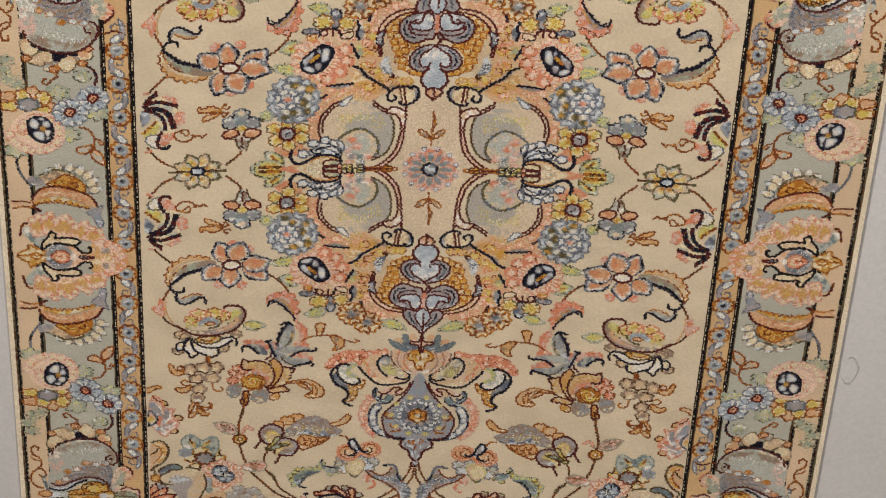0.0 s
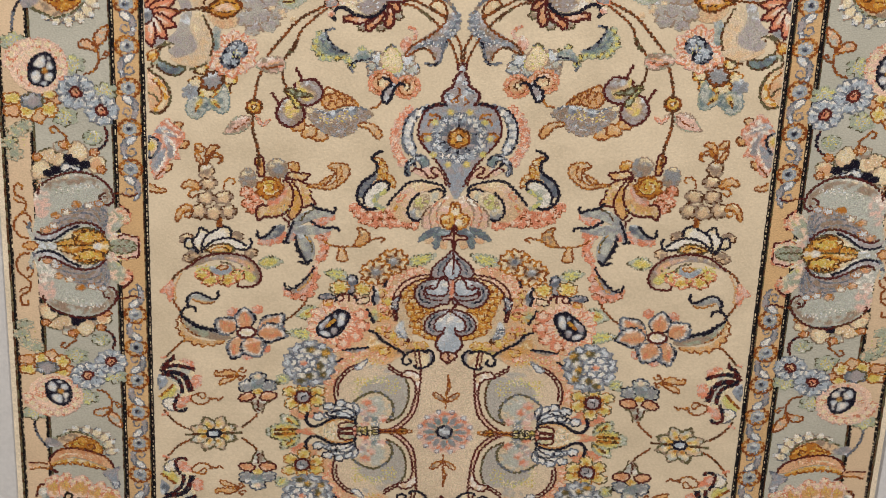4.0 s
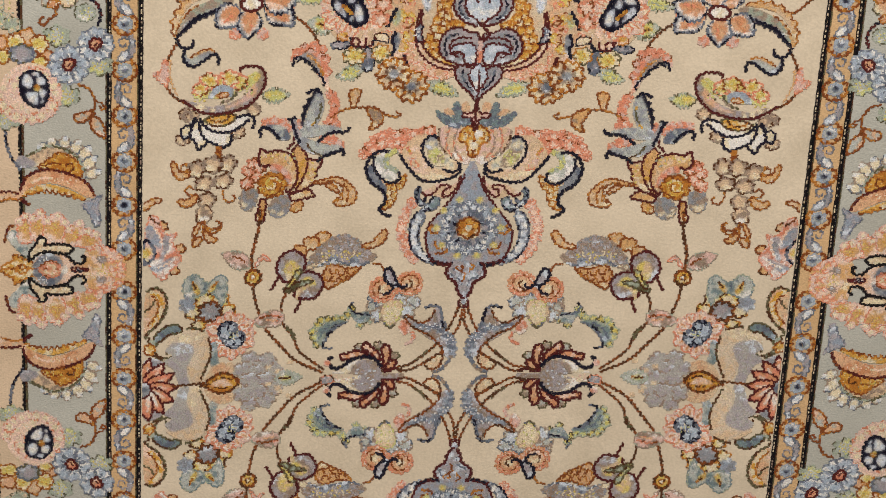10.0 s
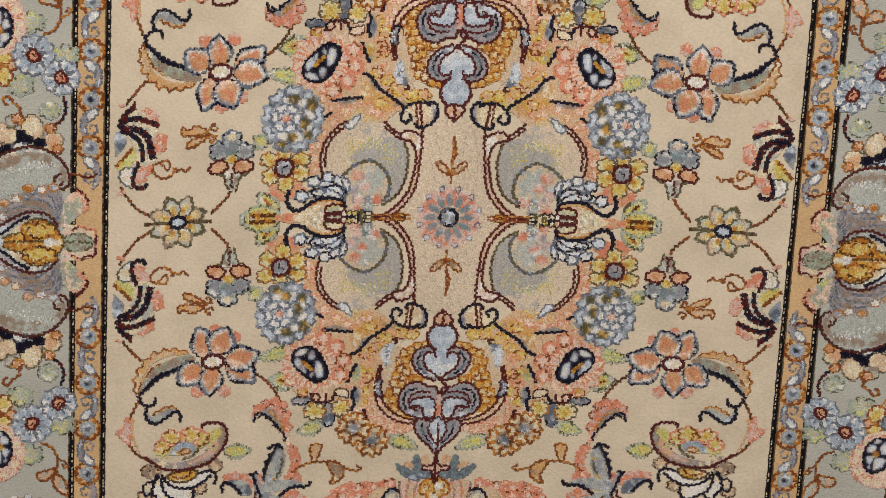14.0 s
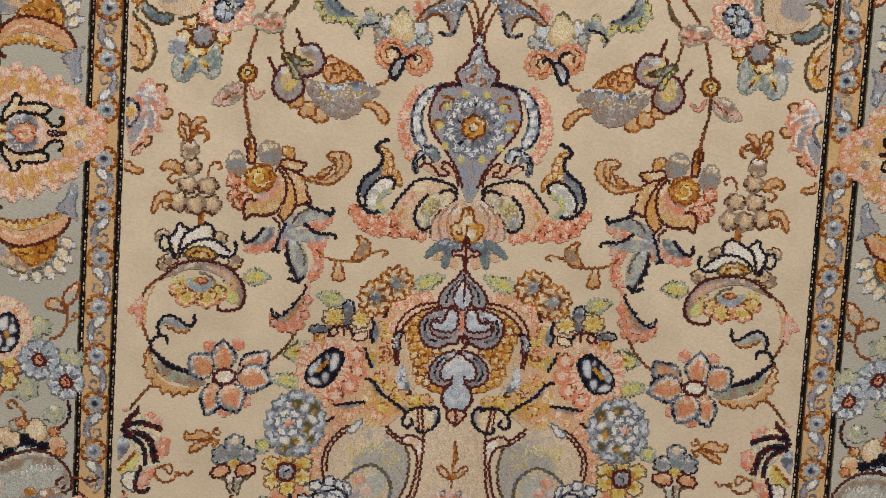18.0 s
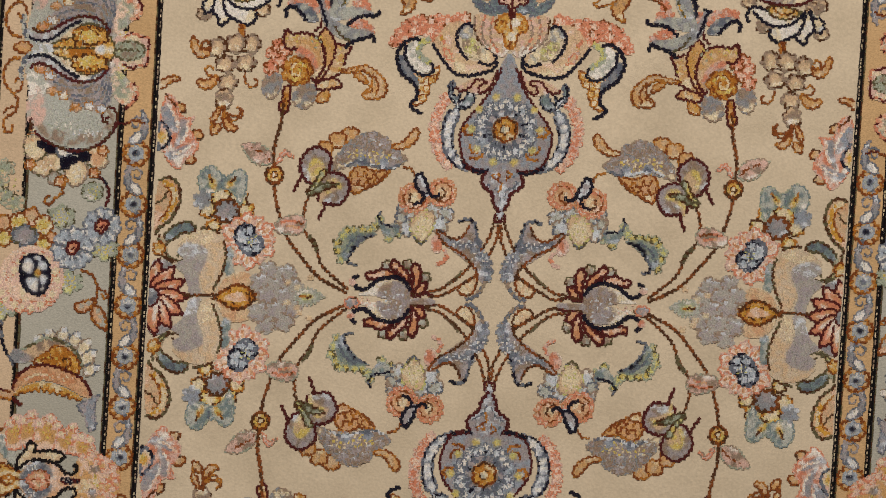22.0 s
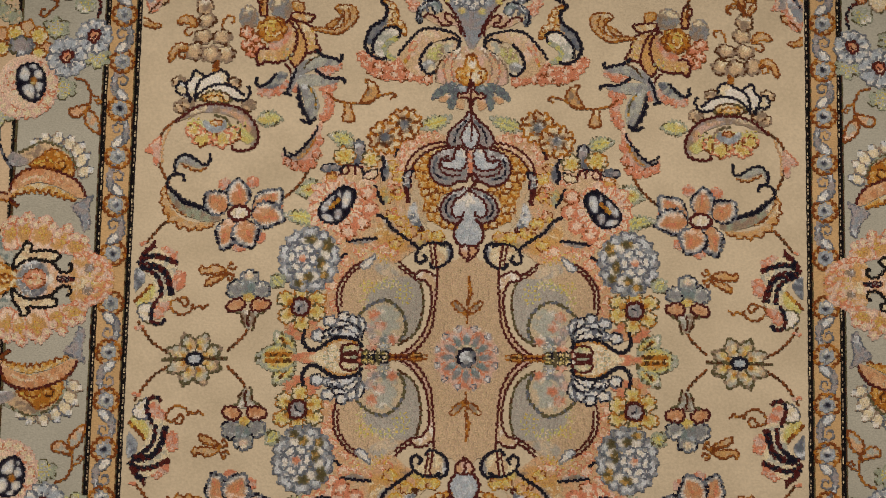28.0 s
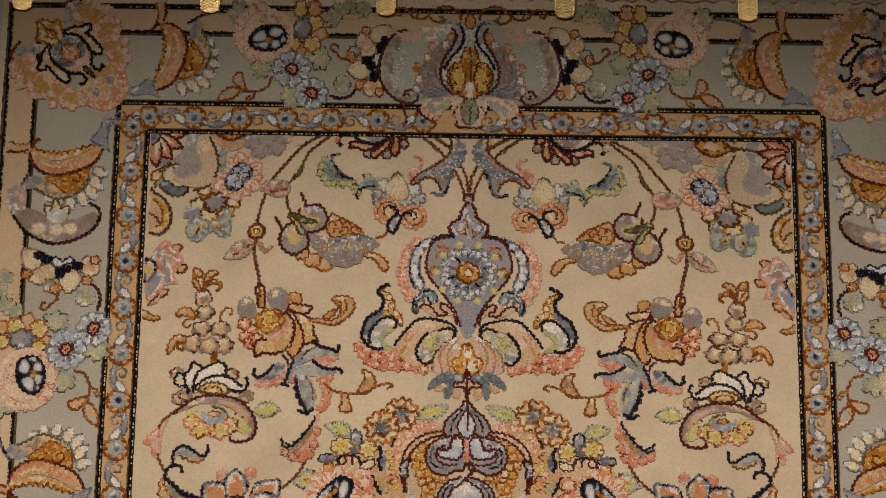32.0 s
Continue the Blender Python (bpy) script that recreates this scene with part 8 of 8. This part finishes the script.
def knots(ids, home):
    """One mesh a motif: rows of knots of one colour, laid 0.7 mm proud of the ground."""
    for i in ids:
        r0, r1, c0, c1 = SPANS[i]
        if r1 < r0:
            continue
        own = part_grid[r0:r1 + 1, c0:c1 + 1] == i
        if own.sum() < 6:
            continue
        d = np.where(own, CODE[r0:r1 + 1, c0:c1 + 1], 0)
        pad = np.zeros((d.shape[0], 1), d.dtype)
        step = np.diff(np.hstack([pad, d, pad]), axis=1) != 0
        rows, cuts = np.nonzero(step)
        same = rows[1:] == rows[:-1]
        row, a, b = rows[:-1][same], cuts[:-1][same], cuts[1:][same]
        value = d[row, a]
        keep = value > 0
        row, a, b, value = row[keep], a[keep], b[keep], value[keep]
        u0, u1 = U0 + (a + c0) * KNOT, U0 + (b + c0) * KNOT
        z0 = Z0 + (row + r0) * KNOT
        # neighbouring rows are beaten down unevenly
        jig = (knot_noise[(row + r0), (a + c0)] - 0.5) * 0.5
        lift = 0.0007 + 0.0002 * (knot_noise[row + r0, np.minimum(b + c0, NU - 1)])
        corner = [hang(u0 + jig, z0, lift), hang(u1 + jig, z0, lift), hang(u1 + jig, z0 + KNOT, lift), hang(u0 + jig, z0 + KNOT, lift)]
        verts = np.stack(corner, 1).reshape(-1, 3)
        rgba = np.stack([value >> 17 & 255, value >> 9 & 255, value >> 1 & 255, np.full(len(value), 255)], 1) / 255.0
        rgba[:, :3] = ((rgba[:, :3] + 0.055) / 1.055) ** 2.4
        name, label = PARTS[i - 1]
        mesh_object(name, verts, np.arange(len(verts)).reshape(-1, 4), PILE, value & 1, home, label, np.repeat(rgba, 4, 0))


rr, cc = np.nonzero(part_grid)
pp = part_grid[rr, cc]
order = np.argsort(pp, kind="stable")
starts = np.searchsorted(pp[order], np.arange(1, len(PARTS) + 2))
SPANS = {}
for i in range(1, len(PARTS) + 1):
    k = order[starts[i - 1]:starts[i]]
    SPANS[i] = (rr[k].min(), rr[k].max(), cc[k].min(), cc[k].max()) if len(k) else (0, -1, 0, -1)

shade, silky = yarn_colours()
CODE = shade[..., 0] << 17 | shade[..., 1] << 9 | shade[..., 2] << 1 | silky
rug = tagged(new("rug"), "cream floral wool and silk runner hung on a white wall", "rug")
rug.empty_display_size = 0.1
field = sheet("field", [(-276, FIELD_Z[0], 276, FIELD_Z[1])], GROUND["field"], rug, 0.0, "cream wool field")
guard = sheet("guard_stripe", ring(276, 303), GROUND["guard"], rug, 0.0, "tan inner stripe")
main = sheet("main_border", ring(303, 378), GROUND["border"], rug, 0.0, "grey-blue main border")
outer = sheet("outer_stripe", ring(378, 402), GROUND["stripe"], rug, 0.0, "pale peach outer stripe")
edge = sheet("selvage", ring(402, 410), GROUND["selvage"], rug, 0.0, "cream overcast selvage")
knots(FIELD_PARTS, field)
knots(BORDER_PARTS, main)
knots(GUARD_PARTS, guard)


# ---- the rug's thickness and its overcast ends ----
def skirt(name, depth, material, parent, label):
    """The rug's rim, from its face back to the wall."""
    o, end = 410, 407
    zl, zh = BOTTOM - end, TOP + end
    n = 160
    ring_u = np.concatenate([np.linspace(-o, o, 40), np.full(n, o), np.linspace(o, -o, 40), np.full(n, -o)])
    ring_z = np.concatenate([np.full(40, zl), np.linspace(zl, zh, n), np.full(40, zh), np.linspace(zh, zl, n)])
    a, b = hang(ring_u, ring_z, 0.0), hang(ring_u, ring_z, -depth)
    k = len(ring_u)
    i = np.arange(k)
    j = (i + 1) % k
    return mesh_object(name, np.vstack([a, b]), np.stack([i, i + k, j + k, j], 1), [material], None, parent, label)


def tube(points, radius, sides=6):
    """Vertices and quads of a cord along points (metres)."""
    p = np.array(points, float)
    t = np.gradient(p, axis=0)
    t /= np.linalg.norm(t, axis=1)[:, None]
    side = np.cross(t, (0.0, 1.0, 0.0))
    side /= np.maximum(np.linalg.norm(side, axis=1), 1e-9)[:, None]
    up = np.cross(side, t)
    a = np.linspace(0, 2 * np.pi, sides, endpoint=False)
    verts = p[:, None] + radius * (np.cos(a)[None, :, None] * side[:, None] + np.sin(a)[None, :, None] * up[:, None])
    n = len(p)
    i, j = np.meshgrid(np.arange(n - 1), np.arange(sides), indexing="ij")
    k = (j + 1) % sides
    faces = np.stack([i * sides + j, i * sides + k, (i + 1) * sides + k, (i + 1) * sides + j], -1).reshape(-1, 4)
    return verts.reshape(-1, 3), faces


sheet("backing", [(-409, BOTTOM - 406, 409, TOP + 406)], GROUND["selvage"], rug, -0.007, "")
skirt("rim", 0.007, GROUND["selvage"], rug, "overcast cream rim")
for name, z, s in (("edging", TOP + 407, 1), ("edging", BOTTOM - 407, -1)):
    u = np.linspace(-404, 404, 2400)
    loops = np.abs(np.sin(u / 5.6)) ** 0.6 * (4.5 + 1.6 * np.sin(u / 37) + 1.2 * np.sin(u / 11.3))
    wave = hang(u + 1.5 * np.sin(u / 5.6 * 2), z - s * 2 + s * loops, 0.0015)
    tagged(mesh_object(name, *tube(wave, 0.0010), [GROUND["selvage"]], None, rug, "ragged cream looped edging"), kind="stuff")

# ---- brass clips along the upper edge ----
brass = surface("brass", (0.78, 0.56, 0.24), 0.28, 500, 60, 0.1, bump=0.0002, metal=1.0)


def rug_clip():
    """A brass clip with a herringbone face that folds over the rug's edge."""
    root = tagged(new("rug_clip"), "small brass clip with a herringbone face gripping the rug's edge", "clip", "clips along the rug")
    root.empty_display_size = 0.02
    h, w = 0.046, 0.0082
    bm = bmesh.new()
    outline = [(-w, h), (-w, 0.004), (-w + 0.003, 0.0008), (0, 0), (w - 0.003, 0.0008), (w, 0.004), (w, h)]
    front = [bm.verts.new((x, -0.0022, z)) for x, z in outline]
    back = [bm.verts.new((x, 0.0, z)) for x, z in outline]
    bm.faces.new(front)
    bm.faces.new(back[::-1])
    for i in range(len(outline)):
        j = (i + 1) % len(outline)
        bm.faces.new((front[j], front[i], back[i], back[j]))
    bmesh.ops.bevel(bm, geom=bm.edges[:], offset=0.0005, segments=2, affect="EDGES")
    bmesh.ops.recalc_face_normals(bm, faces=bm.faces[:])
    me = bpy.data.meshes.new("plate")
    bm.to_mesh(me)
    bm.free()
    me.materials.append(brass)
    plate = new("plate", me)
    plate.parent = root
    box("middle_rib", (-0.0005, -0.0030, 0.004), (0.0005, -0.0021, h - 0.001), brass, plate, bevel=0.0002)
    for s in (1, -1):
        box("side_rib", (s * w - 0.0006, -0.0030, 0.006), (s * w + 0.0006, -0.0021, h - 0.001), brass, plate, bevel=0.0002)
        ridge = None
        for k in range(15):
            z = 0.0042 + 0.0027 * k
            if ridge is None:
                ridge = box("ridge", (-0.0042, -0.0009, -0.0006), (0.0042, 0.0004, 0.0006), brass, plate, bevel=0.0003)
                ob = ridge
            else:
                ob = new("ridge", ridge.data)
                ob.parent = plate
            ob.matrix_basis = pose(s * 0.0042, -0.0021, z, 0, s * 32, 0)
    box("bridge", (-w, -0.0022, h - 0.002), (w, 0.0120, h), brass, root, bevel=0.0004)
    box("back_plate", (-w, 0.0095, 0.012), (w, 0.0118, h - 0.002), brass, root, bevel=0.0004)
    return root


first = None
for u in (-396.0, -231.0, -77.0, 79.0, 238.0, 396.0):
    foot = (u / 1000, -0.0030, (2986 - 0.011 * u) / 1000 + BASE)
    if first is None:
        first = rug_clip()
        first.matrix_basis = pose(*foot)
    else:
        copy_thing(first, pose(*foot))

# ---- a loose thread on the wall beside the rug ----
arc = [(0.4225 + 0.008 * math.sin(a), 0.0095 + 0.001 * math.cos(3 * a), 0.384 + BASE + 0.016 * math.cos(a)) for a in np.linspace(-0.5, 3.9, 26)]
loose = mesh_object("thread", *tube(arc, 0.00028, 5), [GROUND["border"]], None, None)
tagged(loose, "thin dark loose thread curled on the white wall", "thread")
